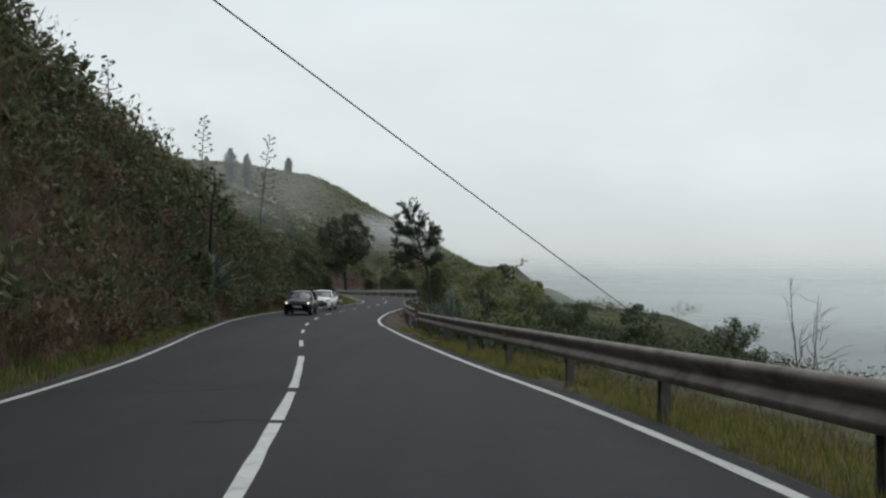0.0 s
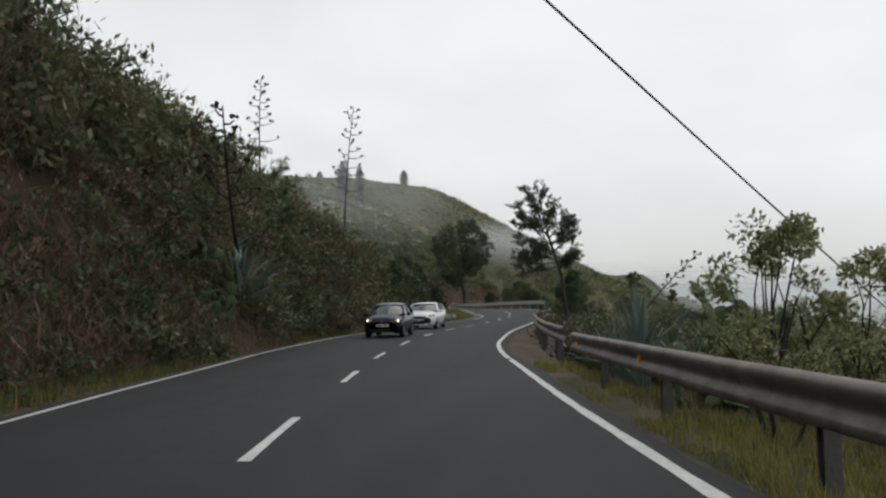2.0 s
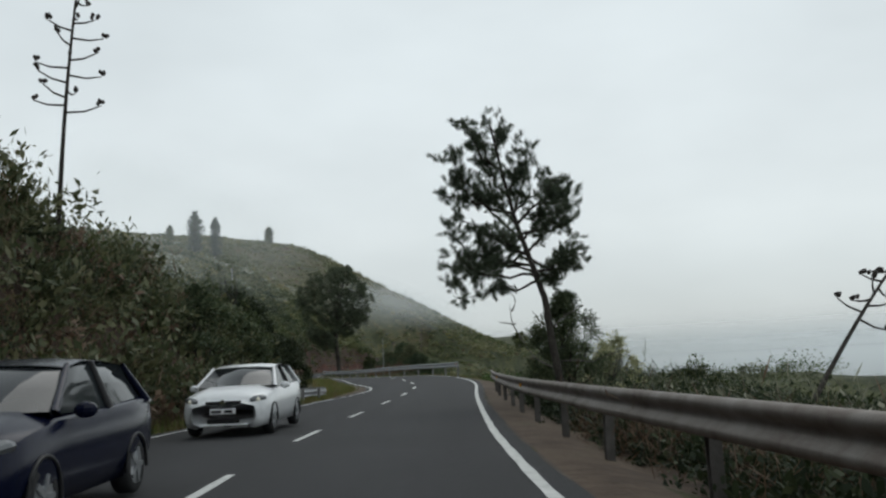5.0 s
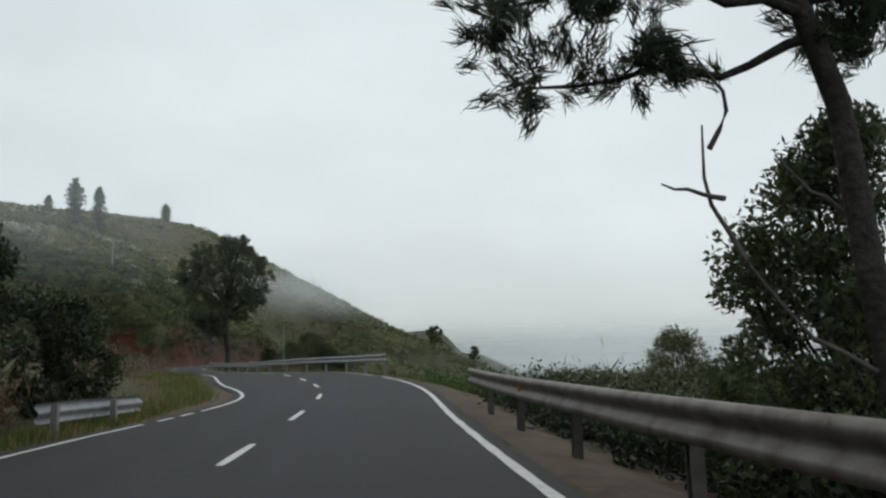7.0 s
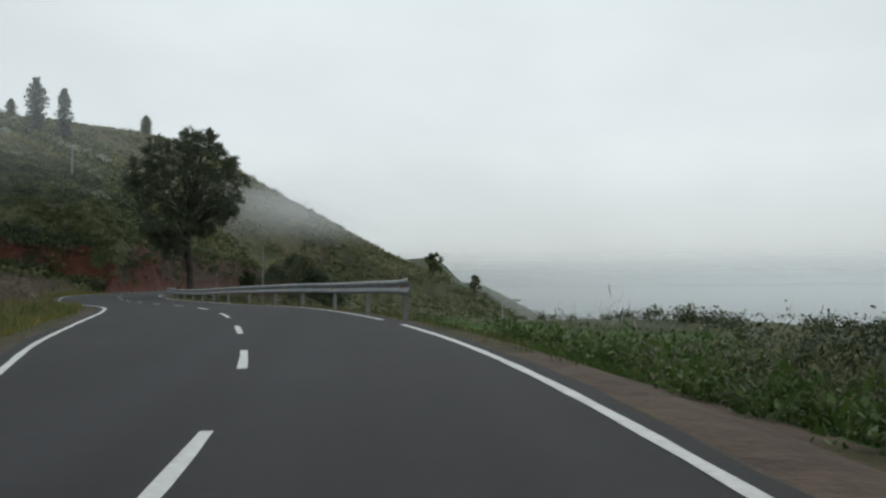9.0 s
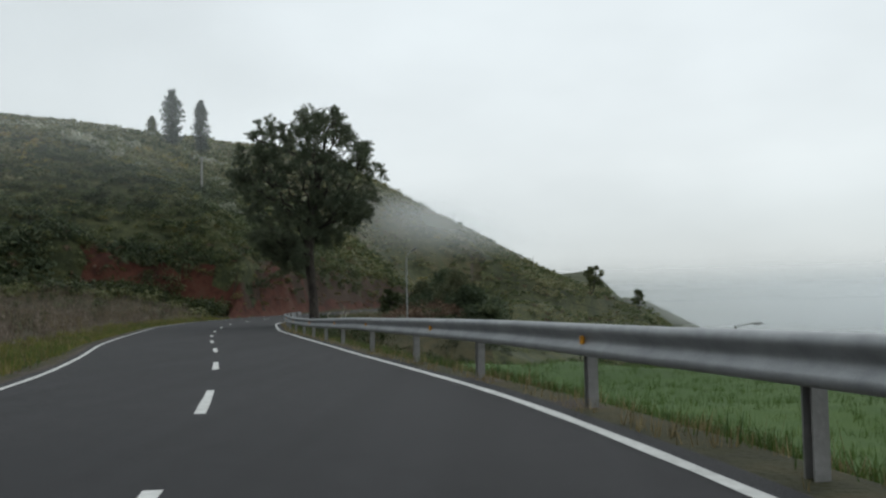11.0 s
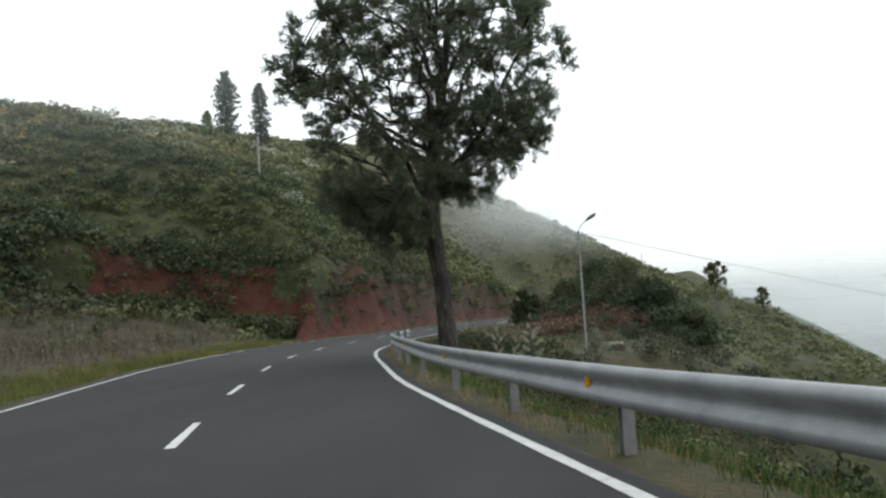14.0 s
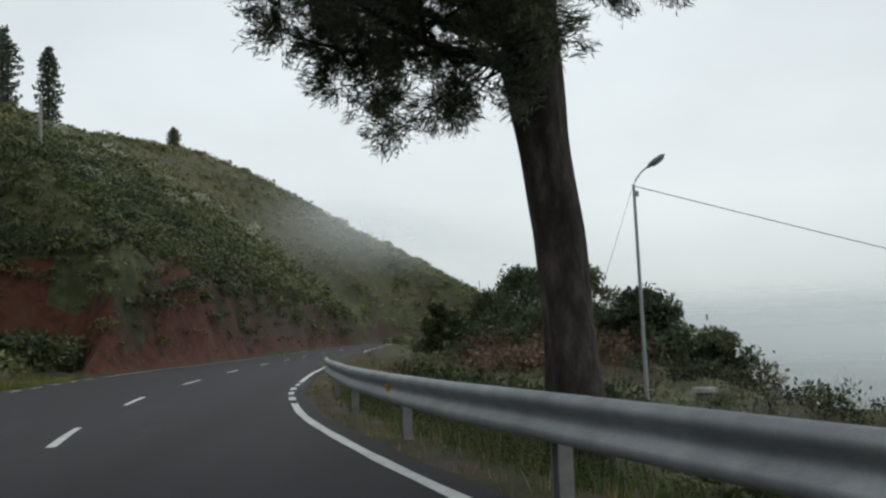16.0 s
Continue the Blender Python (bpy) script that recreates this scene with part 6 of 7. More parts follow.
def bank_tree(x, y):
    """A low wide tree on top of the bank: leafy boughs in flat layers, one reaching far out."""
    z0 = float(ground_z(x, y))
    top = thing("bank_tree", "low spreading broad-leaved tree on top of the bank", "tree", at=(x, y, z0))
    wood, leaf = Soup(), Soup()
    wood.tube([(0, 0, -0.4), (0.05, 0, 0.5), (-0.1, 0.05, 1.1), (-0.2, 0.1, 2.0)], [0.13, 0.11, 0.09, 0.05], 7)
    for h0, ex, ey, ez in ((0.5, 2.75, 0.3, 1.15), (0.7, 2.2, -0.4, 1.55), (0.8, 1.5, 0.5, 2.0), (0.9, 0.9, -0.5, 2.5), (1.2, 0.3, 0.3, 3.0), (1.4, -0.5, -0.3, 3.15), (1.2, -1.4, 0.3, 2.9), (0.9, -2.1, -0.3, 2.6), (0.7, -1.6, 0.6, 1.9), (0.5, -2.4, 0.1, 1.7), (0.6, 1.9, 0.7, 1.0), (0.9, 0.2, -0.9, 1.9), (0.5, 1.2, -0.8, 1.1), (0.6, -0.9, -0.9, 1.5)):
        p = limb(wood, (0, 0, h0), np.array((ex, ey, ez)), 0.05, 0.012, 0.12, 6, 8)
        for j in range(11):
            i = rng.integers(4, len(p))
            e = p[i] + unit(1)[0] * rng.uniform(0.15, 0.5) * np.array([1, 1, 0.4])
            limb(wood, p[i], e, 0.012, 0.005, 0.1, 4, 4)
            leaf.quads(clump_leaves(e, rng.uniform(0.16, 0.3), 70, 0.036, 1.9, -0.2, 0.6))
    wood.build("trunk", BARK, top, True)
    leaf.build("crown", LEAF_BANK, top)
    return top


def plain_z(x, y):
    return float(ground_z(x, y))


agave_stalk((-12.4, 48.2, 1.7), (-10.62, 41.9, 6.9), "dark dried agave stalk leaning out of the bank", 15, 0.95, 0.085, 0.52, 0.6)
agave_stalk((-17.1, 63.0, 6.5), (-17.1, 62.95, 13.15), "tall thin dried agave stalk on top of the bank", 20, 0.9, 0.06, 0.5)
agave_stalk((-15.1, 72.0, 4.3), (-14.37, 71.95, 13.45), "tall leaning agave stalk with tiered seed heads", 26, 1.15, 0.075, 0.42)
agave_stalk((1.7, 66.0, -0.4), (5.6, 68.0, 3.65), "fallen-over agave stalk slanting above the scrub", 18, 0.8, 0.06, 0.45)
agave_stalk((-14.6, 40.5, 6.2), (-14.9, 40.0, 11.4), "dried agave stalk half hidden in the shrubs", 12, 0.7, 0.06, 0.55)
agave(-11.8, 46.2, 2.0, "grey-green agave rosette on the steep bank", 0.4, 22, z=1.5, slim=0.7)
agave(-12.3, 47.6, 1.3, "grey agave rosette among bank shrubs", 1.4)
agave(-13.2, 49.0, 1.0, "small agave rosette on the bank", 2.1)
agave(0.15, 36.2, 1.9, "large blue-grey agave with tall upright leaves", 0.2, 18, rise=42, slim=0.55)
agave(-0.25, 37.6, 1.3, "grey agave behind the guardrail", 0.9, 14, rise=34, slim=0.55)
agave(-0.6, 42.5, 1.0, "low agave below the guardrail", 1.8)
agave(0.4, 46.5, 0.9, "small agave on the slope below the guardrail", 2.6)
agave(-11.6, 38.0, 0.9, "agave clinging to the earth bank", 2.9)
prickly_pear(-11.9, 44.0, 1.15, "prickly pear clump on the bank", 44)
prickly_pear(-12.3, 42.4, 1.05, "tall prickly pear leaning from the bank", 40)
prickly_pear(1.0, 33.4, 0.95, "dense prickly pear behind the guardrail", 56)
prickly_pear(1.7, 34.6, 1.0, "tall prickly pear beside the agaves", 60)
prickly_pear(2.1, 33.0, 1.0, "prickly pear on the slope edge", 56)
prickly_pear(1.2, 37.6, 0.85, "prickly pear below the guardrail", 30)
prickly_pear(-13.4, 52.5, 0.7, "prickly pear on the bank", 30)
for x, y, size in ((-14.3, 55.6, 1.0), (-14.8, 57.0, 1.15), (-15.0, 58.6, 1.0), (-14.4, 58.2, 0.85), (-15.4, 60.4, 1.1), (-14.6, 60.6, 0.8)):
    prickly_pear(x, y, size, "dusty green prickly pear high on the bank", 38)
bank_tree(-16.9, 60.6)

small_tree("cane_bush", 1.1, 29.1, 2.6, 0.85, LEAF_PALE, "pale green leafy bush behind the guardrail", 4600, 0.034, 0.2, clear=0.3)
small_tree("cane_bush", 2.2, 29.6, 2.4, 0.9, LEAF_PALE, "yellow-green leafy bush on the slope edge", 4600, 0.034, 0.2, clear=0.3)
small_tree("dark_bush", -1.15, 77.7, 3.8, 1.22, LEAF_DARK, "dense dark bush at the foot of the needle tree", 34000, 0.036, 0.0, clumps=120, clear=0.05)
small_tree("pale_bush", 0.35, 78.8, 2.7, 1.0, LEAF_PALE, "pale flowering bush beside the needle tree", 1800, 0.06, 0.2, clear=0.1)
small_tree("dark_bush", -13.3, 93.4, 3.0, 1.6, LEAF_BRAMBLE, "dark rounded bush at the end of the bank", 7000, 0.07, clumps=60, clear=0.03)
small_tree("dark_bush", -15.2, 91.6, 4.4, 1.9, LEAF_BRAMBLE, "dark tall bush at the end of the bank", 7000, 0.075, clumps=60, clear=0.03)
small_tree("dark_bush", -14.0, 88.6, 3.4, 1.7, LEAF_BRAMBLE, "dense dark bush on the last of the bank", 7000, 0.07, clumps=60, clear=0.03)
small_tree("dark_bush", -13.6, 79.5, 3.0, 1.5, LEAF_DARK, "dense dark bush leaning over the stub rail", 6000, 0.07, clumps=50, clear=0.03)
small_tree("dark_bush", -13.2, 82.6, 2.8, 1.4, LEAF_DARK, "dark bush low on the bank by the stub rail", 6000, 0.07, clumps=50, clear=0.03)
small_tree("green_bush", -13.4, 85.4, 2.6, 1.3, LEAF_MID, "green bush low on the bank", 4500, 0.07, clumps=50, clear=0.03)
small_tree("open_tree", -14.0, 86.4, 4.6, 1.2, LEAF_MID, "thin open tree with sparse leaves on the bank", 1500, 0.035, -0.3, clear=0.3)
small_tree("green_bush", 2.6, 76.6, 2.3, 1.0, LEAF_MID, "feathery green bush below the needle tree", 2400, 0.045, clear=0.05)
small_tree("round_tree", 9.5, 66, 3.0, 1.5, LEAF_DARK, "rounded dark bush on the valley side", 5000, 0.06, clumps=40, clear=0.05)
small_tree("round_tree", 16, 52, 3.4, 1.9, LEAF_DARK, "rounded dark tree on the valley side", 5000, 0.065, clumps=40, clear=0.05)
small_tree("round_tree", 8.2, 40, 2.9, 1.3, LEAF_DARK, "dark bush among valley scrub", 4500, 0.055, clumps=40, clear=0.05)
small_tree("dark_bush", -10.0, 208, 3.1, 2.2, LEAF_DARK, "broad dark bush behind the street lamp", 11000, 0.11, clumps=90, clear=0.03)
small_tree("dark_bush", -13.3, 223, 4.0, 3.4, LEAF_DARK, "big dark bush on the knoll", 11000, 0.11, clumps=90, clear=0.03)
small_tree("dark_bush", -8.0, 204.5, 2.4, 1.9, LEAF_DARK, "low dark bush at the terrace edge", 8000, 0.1, clumps=70, clear=0.03)
small_tree("dark_bush", -11.8, 213.5, 3.5, 2.3, LEAF_BANK, "dense green bush rising from the knoll", 9000, 0.09, clumps=90, clear=0.02)
small_tree("dark_bush", -16.0, 219, 2.7, 1.9, LEAF_BANK, "dense low bush on the flank of the knoll", 6000, 0.09, clumps=70, clear=0.02)
small_tree("dark_bush", -19.5, 214, 2.6, 1.5, LEAF_MID, "fresh green bush beside the bend", 3200, 0.1, clumps=40, clear=0.03)
small_tree("round_tree", 3.0, 93.6, 2.7, 1.35, LEAF_BANK, "rounded dark bush beyond the end of the guardrail", 11000, 0.04, clumps=80, clear=0.03)
bare = thing("bare_shrub", "bare grey branching shrub below the guardrail", "shrub", at=(2.5, 88.6, plain_z(2.5, 88.6) - 0.1))
s = Soup()
for k in range(9):
    a = k * 2.4
    tip = np.array([math.cos(a) * 0.7, math.sin(a) * 0.7, rng.uniform(1.6, 2.6)])
    limb(s, (0, 0, 0), tip, 0.022, 0.006, 0.1, 5, 6)
    for j in range(4):
        f = rng.uniform(0.45, 0.95)
        limb(s, tip * f, tip * f + np.array([rng.normal() * 0.25, rng.normal() * 0.25, 0.35]), 0.008, 0.003, 0.08, 4, 4)
s.build("branches", PALE_WOOD, bare, True)


def seed_plant(x, y, height, spread, spikes, label):
    """A leggy weed with cream seed spikes on side branches."""
    z0 = plain_z(x, y)
    top = thing("seed_plant", label, "weed", group="seed plants", at=(x, y, z0 - 0.05))
    stem, seeds = Soup(), Soup()
    limb(stem, (0, 0, 0), (0.03, 0, height * 0.95), 0.016, 0.007, 0.03, 5, 6)
    for k in range(spikes):
        h = height * (0.35 + 0.6 * k / spikes)
        a = k * 2.4 + rng.normal() * 0.2
        r = spread * (1 - 0.6 * k / spikes)
        b = np.array([0.02, 0, h * 0.92])
        e = b + np.array([math.cos(a) * r, math.sin(a) * r, 0.1 + 0.12 * rng.random()])
        limb(stem, b, e, 0.007, 0.004, 0.06, 4, 4)
        for t in np.linspace(0.35, 1.0, 6):
            seeds.quads(clump_leaves(b + (e - b) * t, 0.045, 16, 0.022, 2.2, -0.3, 1.2))
    seeds.quads(clump_leaves(np.array([0.03, 0, height]), 0.06, 40, 0.022, 2.2, -0.3, 1.6))
    stem.build("stem", PALE_WOOD, top, True)
    seeds.build("seed_head", LEAF_CREAM, top)
    return top


seed_plant(-17.03, 169.65, 0.89 - plain_z(-17.03, 169.65), 0.5, 15, "tall weed with cream seed spikes behind the guardrail")
seed_plant(-18.05, 169.9, 0.52 - plain_z(-18.05, 169.9), 0.3, 10, "short weed with cream seed spikes behind the guardrail")
seed_plant(-17.6, 171.2, 0.17 - plain_z(-17.6, 171.2), 0.3, 9, "low weed with pale seed spikes behind the guardrail")
small_tree("pale_bush", -14.9, 184.0, 1.5, 0.6, LEAF_GREY, "small pale seed plant behind the guardrail", 500, 0.05, clear=0.1)
for k, (x, y, h) in enumerate(((11, 30, 4.2), (12.2, 31, 3.8), (12.8, 33, 3.4), (14, 30, 3.0), (10.2, 28, 2.6))):
    st = thing("bare_stalk", "tall bare grey weed stalk above the slope", "stalk", group="bare stalks", at=(x, y, plain_z(x, y) - 0.1))
    s = Soup()
    limb(s, (0, 0, 0), (0.1 * (k - 2), 0, h), 0.03, 0.01, 0.03, 5, 8)
    for j in range(7):
        f = 0.45 + 0.08 * j
        limb(s, (0.1 * (k - 2) * f, 0, h * f), (0.1 * (k - 2) * f + rng.normal() * 0.4, rng.normal() * 0.3, h * f + 0.5), 0.012, 0.005, 0.05, 4, 4)
    s.build("stem", PALE_WOOD, st, True)


# ---- lamp, wires, pole, cap ----
GREY_PAINT = plain("grey_paint", (0.33, 0.34, 0.34), 0.5, 0.3)
CONCRETE = material("concrete", [(0.3, (0.22, 0.215, 0.2)), (0.7, (0.42, 0.41, 0.39))], scale=6, rough=0.9, bump=0.3, bump_scale=30)
RUBBER = plain("cable_rubber", (0.03, 0.03, 0.032), 0.6)
GLASS_MILK = plain("lamp_lens", (0.5, 0.5, 0.48), 0.25)
lx, ly = -15.14, 191.43
lz = plain_z(lx, ly)
lamp = thing("street_lamp", "thin galvanised street lamp on a slightly leaning pole", "street lamp", at=(lx, ly, lz))
s = Soup()
s.tube([(0, 0, -0.2), (0, 0, 1.2), (0.0, 0, 5.05 - lz)], [0.065, 0.06, 0.042], 10)
s.build("pole", GREY_PAINT, lamp, True)
s = Soup()
s.tube([(0, 0, 4.97 - lz), (0.06, 0, 5.17 - lz), (0.26, 0, 5.42 - lz), (0.5, 0, 5.6 - lz)], [0.026, 0.024, 0.024, 0.022], 8)
s.build("arm", GREY_PAINT, lamp, True)
bm = bmesh.new()
bmesh.ops.create_uvsphere(bm, u_segments=14, v_segments=8, radius=1.0)
bmesh.ops.scale(bm, vec=(0.36, 0.15, 0.11), verts=bm.verts)
for v in bm.verts:
    if v.co.z < 0:
        v.co.z *= 0.45
    v.co.y *= 1 + 0.3 * v.co.x / 0.36
head = part("lamp_head", bm, plain("lamp_housing", (0.13, 0.135, 0.14), 0.5, 0.3), lamp, "dark oval lamp head")
head.matrix_basis = Matrix.Translation((0.72, 0, 5.72 - lz)) @ Matrix.Rotation(radians(-35), 4, "Y")
bm = bmesh.new()
bmesh.ops.create_uvsphere(bm, u_segments=12, v_segments=6, radius=1.0)
bmesh.ops.scale(bm, vec=(0.24, 0.1, 0.05), verts=bm.verts)
lens = part("lens", bm, GLASS_MILK, head)
lens.matrix_basis = Matrix.Translation((0.05, 0, -0.05))
bm = bmesh.new()
bmesh.ops.create_cube(bm, size=1)
bmesh.ops.scale(bm, vec=(0.1, 0.1, 0.16), verts=bm.verts)
box = part("junction_box", bm, GREY_PAINT, lamp)
box.matrix_basis = Matrix.Translation((0.07, 0, 4.77 - lz))


# a second lamp far down the slope
gx0, gy0 = 8.5, 172.9
gz0 = plain_z(gx0, gy0)
far_lamp = thing("street_lamp", "far small street lamp rising from the lower slope", "street lamp", at=(gx0, gy0, gz0))
s = Soup()
s.tube([(0, 0, -0.2), (0, 0, -0.88 - gz0)], [0.09, 0.07], 8)
s.build("pole", GREY_PAINT, far_lamp, True)
s = Soup()
s.tube([(0, 0, -1.03 - gz0), (0.5, 0, -0.88 - gz0), (1.1, 0, -0.8 - gz0)], [0.04, 0.04, 0.035], 6)
s.build("arm", GREY_PAINT, far_lamp, True)
bm = bmesh.new()
bmesh.ops.create_uvsphere(bm, u_segments=10, v_segments=6, radius=1.0)
bmesh.ops.scale(bm, vec=(0.42, 0.16, 0.1), verts=bm.verts)
far_head = part("lamp_head", bm, GREY_PAINT, far_lamp)
far_head.matrix_basis = Matrix.Translation((1.4, 0, -0.78 - gz0))


def wire(name, a, b, sag, radius, label, mat):
    a, b = np.array(a, float), np.array(b, float)
    t = np.linspace(0, 1, 48)[:, None]
    path = a + (b - a) * t - np.array([0, 0, 1.0]) * sag * 4 * t * (1 - t)
    s = Soup()
    s.tube(path, np.full(48, radius), 6)
    return tagged(s.build(name, mat, None, True), label, "cable")


wire("overhead_wire", (-15.14, 191.4, 5.0), (34.86, 187.6, -8.78), 0.35, 0.012, "thin black wire running from the street lamp into the valley", RUBBER)
wire("guy_wire", (-15.2, 191.4, 4.92), (-16.2, 195.5, -0.4), 0.0, 0.006, "thin stay wire of the street lamp", RUBBER)
wire("overhead_cable", (-20.74, 6.0, 17.73), (26.9, 77.0, -8.5), 0.25, 0.026, "thick black cable slanting down across the road", RUBBER)

for x, y, r, h in ((-52.3, 247.2, 0.16, 5.6), (-65.2, 201.7, 0.13, 7.8), (-20, 395, 0.12, 4.6), (5, 400, 0.12, 4.6)):
    z = plain_z(x, y)
    p = thing("wooden_pole", "pale weathered utility pole on the hillside", "utility pole", group="poles on the hill", at=(x, y, z - 0.2))
    s = Soup()
    s.tube([(0, 0, 0), (0, 0, h * 0.5), (0, 0, h)], [r, r * 0.95, r * 0.85], 8)
    s.build("shaft", CONCRETE, p, True)

wx, wy = -13.6, 191.0
wz = plain_z(wx, wy)
cap = thing("well_cap", "round concrete cap on a dark shaft beside the lamp", "well cap", at=(wx, wy, wz))
s = Soup()
s.tube([(0, 0, -0.2), (0, 0, 0.24)], [0.22, 0.22], 14)
s.build("shaft", POST, cap, True)
bm = bmesh.new()
bmesh.ops.create_cone(bm, cap_ends=True, segments=18, radius1=0.38, radius2=0.33, depth=0.12)
lid = part("lid", bm, CONCRETE, cap, "pale concrete lid")
lid.matrix_basis = Matrix.Translation((0, 0, 0.29))


STONE = material("grey_stone", [(0.3, (0.05, 0.05, 0.048)), (0.55, (0.11, 0.108, 0.1)), (0.75, (0.2, 0.19, 0.17))], scale=7, rough=0.95, bump=0.6, bump_scale=18)


def stone(x, y, r, label):
    bm = bmesh.new()
    bmesh.ops.create_icosphere(bm, subdivisions=2, radius=r)
    for v in bm.verts:
        v.co *= 1 + 0.35 * noise.noise(v.co * 2.3 / r + Vector((x, y, 0)))
        v.co.z *= 0.6
    me = bpy.data.meshes.new("stone")
    bm.to_mesh(me)
    bm.free()
    me.materials.append(STONE)
    ob = new("stone", me)
    ob.location = (x, y, plain_z(x, y) + r * 0.2)
    return tagged(ob, label, "stone", "stones by the road")


for x, y, r in ((-3.8, 120.2, 0.32), (-3.05, 119.2, 0.26), (-3.5, 120.6, 0.2), (-16.6, 158.6, 0.07), (-15.0, 155.2, 0.08), (-2.8, 41.2, 0.1), (-1.9, 47, 0.13), (-2.6, 86.0, 0.08)):
    stone(x, y, r, "rough grey stone lying beside the guardrail")

mk = thing("marker_post", "pale concrete marker post standing under the guardrail", "marker post", at=(-1.78, 45.0, plain_z(-1.78, 45.0)))
bm = bmesh.new()
bmesh.ops.create_cube(bm, size=1)
bmesh.ops.scale(bm, vec=(0.2, 0.16, 0.85), verts=bm.verts)
bmesh.ops.bevel(bm, geom=bm.edges[:], offset=0.02, segments=2, affect="EDGES")
bmesh.ops.translate(bm, vec=(0, 0, 0.3), verts=bm.verts)
part("shaft", bm, CONCRETE, mk)


# ---- the two oncoming cars, standing in the far lane ----
def car(label, paint, x, y, heading, length=3.97, width=1.68, height=1.46, lights_on=True):
    top = thing("hatchback_car", label, "car", at=(x, y, on_road(x, y)), turn=heading)
    L, W, H = length, width / 2, height
    glass = bpy.data.materials.new("car_glass")
    glass.use_nodes = True
    gb = glass.node_tree.nodes["Principled BSDF"]
    gb.inputs["Base Color"].default_value = (0.02, 0.024, 0.026, 1)
    gb.inputs["Roughness"].default_value = 0.06
    gb.inputs["Specular IOR Level"].default_value = 0.35
    black = plain("black_trim", (0.012, 0.012, 0.013), 0.5)
    tyre_m = plain("tyre_rubber", (0.02, 0.02, 0.021), 0.8)
    rim_m = plain("alloy", (0.42, 0.43, 0.44), 0.35, 0.8)
    lamp_glass = plain("headlight_glass", (0.16, 0.165, 0.17), 0.12, 0.5)
    chrome = plain("bright_trim", (0.7, 0.71, 0.72), 0.15, 1.0)
    plate_m = plain("plate_white", (0.7, 0.7, 0.7), 0.4)
    ink = plain("plate_ink", (0.03, 0.03, 0.035), 0.5)
    # stations from nose (y = 0) to tail: y, sill z, belt z, half width, top z
    st = [(0.0, 0.24, 0.62, 0.74, 0.68), (0.05, 0.18, 0.7, 0.86, 0.77), (0.16, 0.17, 0.77, 0.95, 0.85), (0.4, 0.17, 0.84, 0.985, 0.92), (0.75, 0.17, 0.89, 1.0, 0.985), (1.02, 0.17, 0.93, 1.0, 1.03), (1.6, 0.17, 0.95, 1.0, 1.0), (2.3, 0.17, 0.97, 1.0, 1.0), (3.0, 0.17, 1.0, 1.0, 1.02), (3.5, 0.2, 1.02, 0.985, 1.04), (3.8, 0.26, 1.03, 0.94, 1.05), (3.93, 0.34, 1.0, 0.87, 1.02), (3.97, 0.42, 0.92, 0.8, 0.95)]
    k = L / 3.97
    v, f = [], []
    for yy, zs, zb, w, zt in st:
        w *= W
        ring = [(0.72, zs), (0.93, zs + 0.05), (0.99, zs + (zb - zs) * 0.35), (1.0, zs + (zb - zs) * 0.6), (0.965, zb - 0.03), (0.92, zb), (0.6, zt - 0.012), (0.0, zt)]
        pts = [(w * a, yy * k, z * H / 1.46) for a, z in ring]
        pts = pts + [(-a, b, c) for a, b, c in pts[-2::-1]]
        v += pts
    m = 15
    for i in range(len(st) - 1):
        for j in range(m - 1):
            f.append((i * m + j, i * m + j + 1, (i + 1) * m + j + 1, (i + 1) * m + j))
    f.append(tuple(range(m)))
    f.append(tuple(range((len(st) - 1) * m, len(st) * m))[::-1])
    body = mesh_object("body", v, f, paint, parent=top, smooth=True)
    # cabin: windscreen, side glass and tailgate glass under a painted roof
    gs = [(0.92, 0.99, 0.94, 1.0), (1.25, 1.17, 0.86, 1.2), (1.62, 1.36, 0.765, 1.4), (2.05, 1.425, 0.745, 1.465), (2.7, 1.425, 0.735, 1.465), (3.3, 1.38, 0.73, 1.42), (3.62, 1.24, 0.75, 1.29), (3.9, 1.02, 0.85, 1.05)]
    v, f = [], []
    for yy, ze, w, zt in gs:
        ring = [(0.95, 0.96), (w + (0.95 - w) * 0.5, (0.96 + ze) / 2), (w, ze), (0.0, zt)]
        pts = [(W * a * 0.97, yy * k, z * H / 1.46) for a, z in ring]
        v += pts + [(-a, b, c) for a, b, c in pts[-2::-1]]
    for i in range(len(gs) - 1):
        for j in range(6):
            f.append((i * 7 + j, i * 7 + j + 1, i * 7 + 8 + j, i * 7 + 7 + j))
    mesh_object("cabin_glass", v, f, glass, parent=top, smooth=True)
    v, f = [], []
    for yy, ze, w, zt in gs[2:7]:
        for a in (-1.02, -0.9, -0.5, 0, 0.5, 0.9, 1.02):
            drop = abs(a) ** 3
            v.append((W * w * a * 0.97, yy * k, (zt * (1 - drop) + ze * drop) * H / 1.46 + 0.012))
    for i in range(4):
        for j in range(6):
            f.append((i * 7 + j, i * 7 + j + 1, i * 7 + 8 + j, i * 7 + 7 + j))
    mesh_object("roof", v, f, paint, parent=top, smooth=True)
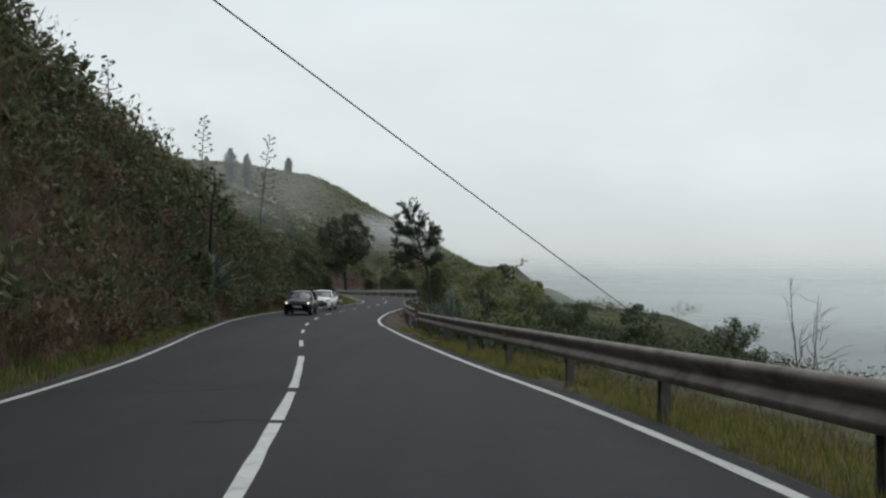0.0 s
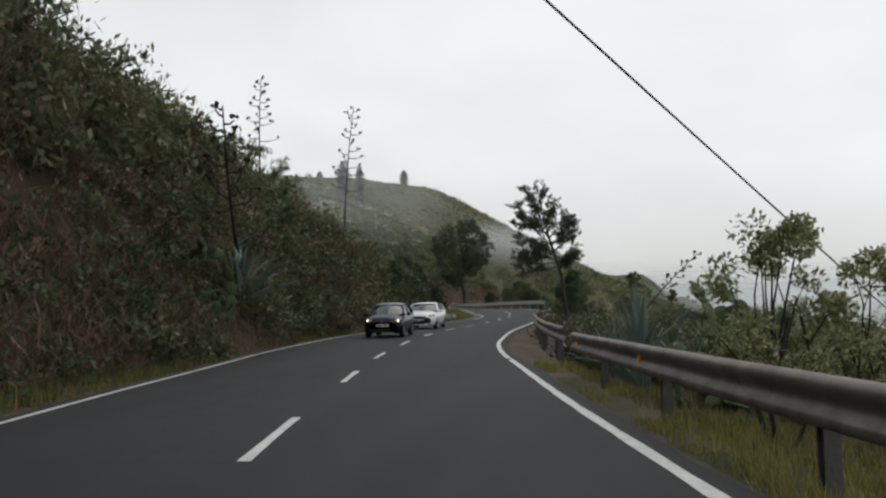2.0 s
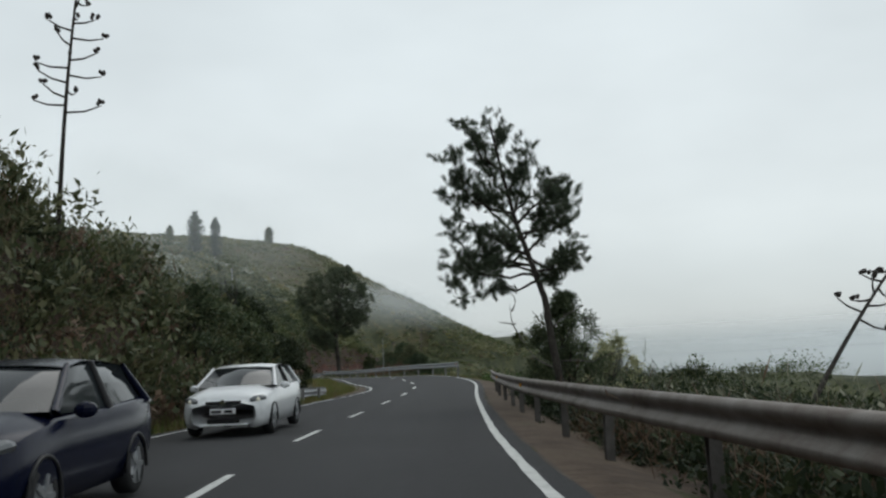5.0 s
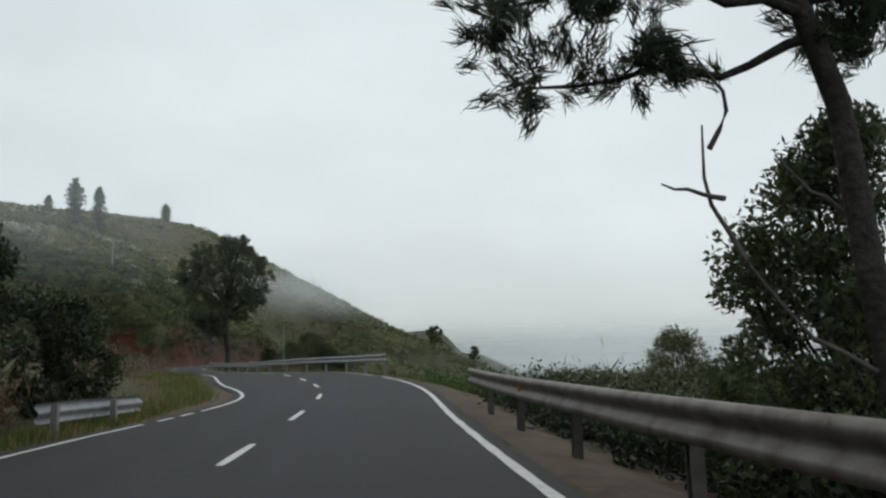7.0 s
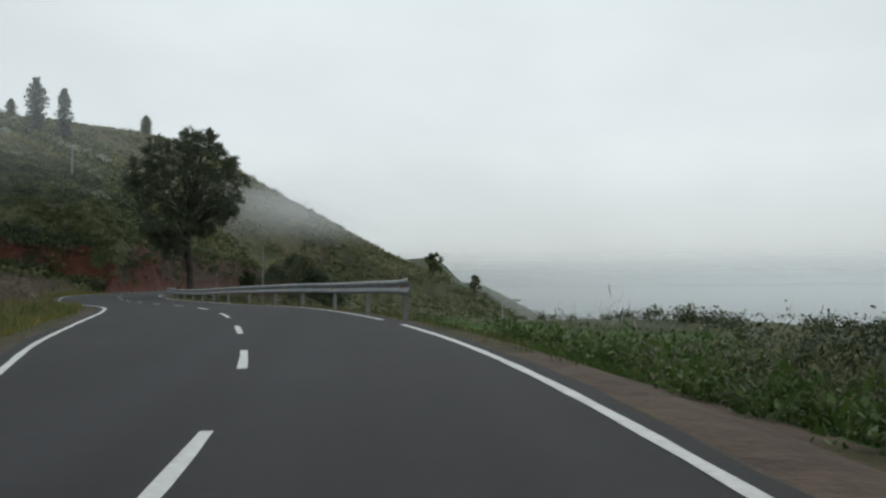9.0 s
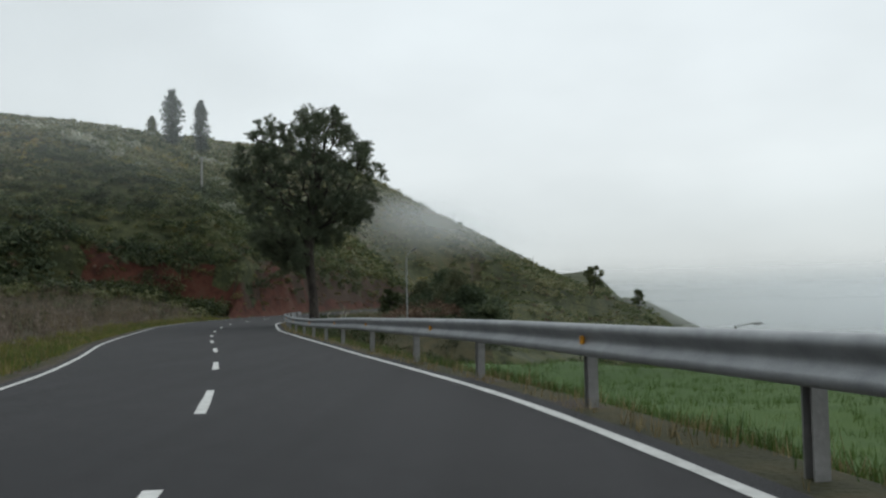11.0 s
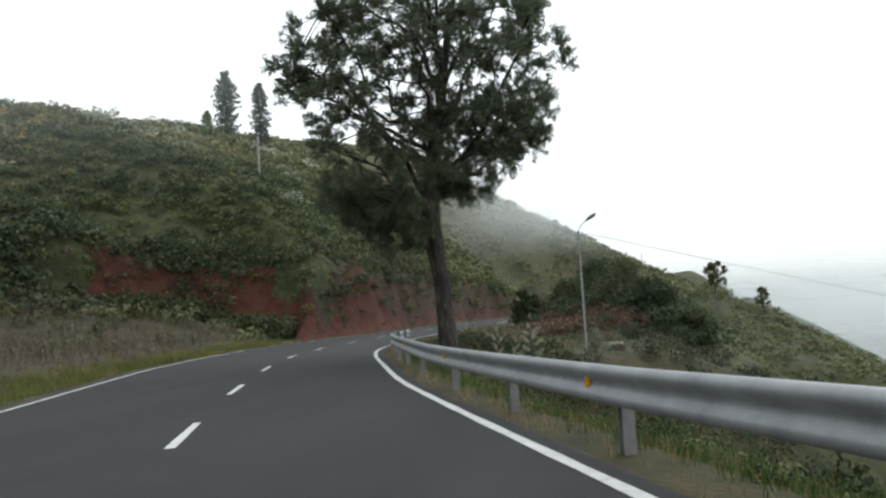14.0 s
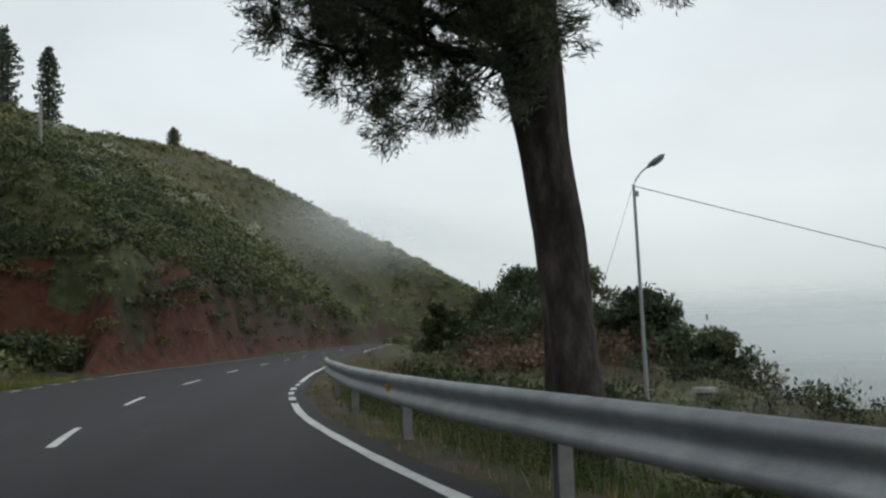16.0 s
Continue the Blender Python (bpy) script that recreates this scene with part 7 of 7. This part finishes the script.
    for sx in (-1, 1):
        for a, b in (((0.965, 0.95, 0.97), (0.76, 1.66, 1.39)), ((0.96, 2.35, 0.95), (0.74, 2.3, 1.43)), ((0.955, 3.62, 0.98), (0.735, 3.3, 1.39))):
            s = Soup()
            s.tube([(sx * W * a[0] * 0.985, a[1] * k, a[2] * H / 1.46), (sx * W * b[0] * 0.985, b[1] * k, b[2] * H / 1.46)], [0.045, 0.032], 6)
            s.build("pillar", paint if a[1] != 2.35 else black, top, True)
        bm = bmesh.new()
        bmesh.ops.create_uvsphere(bm, u_segments=10, v_segments=7, radius=1.0)
        bmesh.ops.scale(bm, vec=(0.11, 0.06, 0.075), verts=bm.verts)
        mir = part("mirror", bm, paint, top)
        mir.matrix_basis = Matrix.Translation((sx * (W + 0.1), 1.3 * k, 0.98 * H / 1.46))
        # headlight
        bm = bmesh.new()
        bmesh.ops.create_uvsphere(bm, u_segments=12, v_segments=8, radius=1.0)
        bmesh.ops.scale(bm, vec=(0.2, 0.1, 0.085), verts=bm.verts)
        hl = part("headlight", bm, lamp_glass, top, "clear headlight")
        hl.matrix_basis = Matrix.Translation((sx * W * 0.74, 0.15, 0.73 * H / 1.46)) @ Matrix.Rotation(sx * 0.45, 4, "Z") @ Matrix.Rotation(-sx * 0.2, 4, "Y")
        bm = bmesh.new()
        bmesh.ops.create_uvsphere(bm, u_segments=10, v_segments=6, radius=0.05)
        glow = bpy.data.materials.new("headlight_bulb")
        glow.use_nodes = True
        e = glow.node_tree.nodes["Principled BSDF"]
        e.inputs["Base Color"].default_value = (0.9, 0.85, 0.7, 1)
        if lights_on:
            e.inputs["Emission Color"].default_value = (1.0, 0.74, 0.42, 1)
            e.inputs["Emission Strength"].default_value = 3.0
        bulb = part("bulb", bm, glow, hl)
        bulb.matrix_basis = Matrix.Translation((0, -0.07, 0))
        # fog lamp and side trim
        bm = bmesh.new()
        bmesh.ops.create_cube(bm, size=1)
        bmesh.ops.scale(bm, vec=(0.2, 0.05, 0.07), verts=bm.verts)
        fog = part("fog_lamp", bm, chrome if lights_on else black, top)
        fog.matrix_basis = Matrix.Translation((sx * W * 0.72, 0.06, 0.34)) @ Matrix.Rotation(sx * 0.35, 4, "Z")
        for wy in (0.68 * k, 3.1 * k):
            wheel = new("wheel")
            wheel.parent = top
            wheel.matrix_basis = Matrix.Translation((sx * (W - 0.11), wy, 0.305))
            s = Soup()
            prof = [(-0.1, 0.2), (-0.1, 0.28), (-0.07, 0.303), (0.07, 0.303), (0.1, 0.28), (0.1, 0.2)]
            ang = np.linspace(0, 2 * math.pi, 25)
            vv = np.array([[(px, math.cos(a) * pr, math.sin(a) * pr) for px, pr in prof] for a in ang]).reshape(-1, 3)
            ff = [(i * 6 + j, i * 6 + j + 1, i * 6 + 7 + j, i * 6 + 6 + j) for i in range(24) for j in range(5)]
            s.add(vv, ff)
            s.build("tyre", tyre_m, wheel, True)
            bm = bmesh.new()
            bmesh.ops.create_cone(bm, cap_ends=True, segments=20, radius1=0.205, radius2=0.205, depth=0.02)
            for a in range(5):
                sp = bmesh.ops.create_cube(bm, size=1)["verts"]
                bmesh.ops.scale(bm, vec=(0.05, 0.18, 0.03), verts=sp)
                bmesh.ops.translate(bm, vec=(0, 0.1, 0.015), verts=sp)
                bmesh.ops.rotate(bm, cent=(0, 0, 0), matrix=Matrix.Rotation(a * 1.2566, 3, "Z"), verts=sp)
            rim = part("rim", bm, rim_m, wheel)
            rim.matrix_basis = Matrix.Translation((sx * 0.085, 0, 0)) @ Matrix.Rotation(sx * math.pi / 2, 4, "Y")
            # dark wheel arch
            s = Soup()
            ang = np.linspace(-0.15, math.pi + 0.15, 14)
            s.tube([(sx * (W - 0.005), wy + math.cos(a) * 0.335, 0.305 + math.sin(a) * 0.335) for a in ang], np.full(14, 0.022), 5)
            s.build("wheel_arch", black, top, True)
    for name, cz, cw, ch, mat, off in (("grille", 0.69, 0.72, 0.075, black, 0.01), ("lower_grille", 0.33, 0.66, 0.09, black, 0.012), ("number_plate", 0.52, 0.52, 0.11, plate_m, -0.035)):
        bm = bmesh.new()
        bmesh.ops.create_cube(bm, size=1)
        bmesh.ops.scale(bm, vec=(cw, 0.05, ch), verts=bm.verts)
        bmesh.ops.bevel(bm, geom=bm.edges[:], offset=0.008, segments=1, affect="EDGES")
        ob = part(name, bm, mat, top)
        ob.matrix_basis = Matrix.Translation((0, off, cz * H / 1.46))
        if name == "number_plate":
            for bx in (-0.13, 0.12):
                bm = bmesh.new()
                bmesh.ops.create_cube(bm, size=1)
                bmesh.ops.scale(bm, vec=(0.2 if bx < 0 else 0.16, 0.006, 0.06), verts=bm.verts)
                bar = part("plate_bar", bm, ink, ob)
                bar.matrix_basis = Matrix.Translation((bx, -0.026, 0))
    bm = bmesh.new()
    bmesh.ops.create_cone(bm, cap_ends=True, segments=16, radius1=0.06, radius2=0.06, depth=0.02)
    badge = part("badge", bm, chrome, top)
    badge.matrix_basis = Matrix.Translation((0, -0.03, 0.7 * H / 1.46)) @ Matrix.Rotation(math.pi / 2, 4, "X")
    return top


DARK_PAINT = plain("dark_blue_paint", (0.004, 0.006, 0.02), 0.2)
DARK_PAINT.node_tree.nodes["Principled BSDF"].inputs["Specular IOR Level"].default_value = 0.22
WHITE_PAINT = plain("white_paint", (0.72, 0.73, 0.74), 0.3, 0.0, 0.6)
car("dark blue hatchback with lit headlights in the far lane", DARK_PAINT, -9.15, 55.6, 2.0)
car("white hatchback following in the far lane", WHITE_PAINT, -9.6, 67.2, -1.0, 4.26, 1.8, 1.46, False)
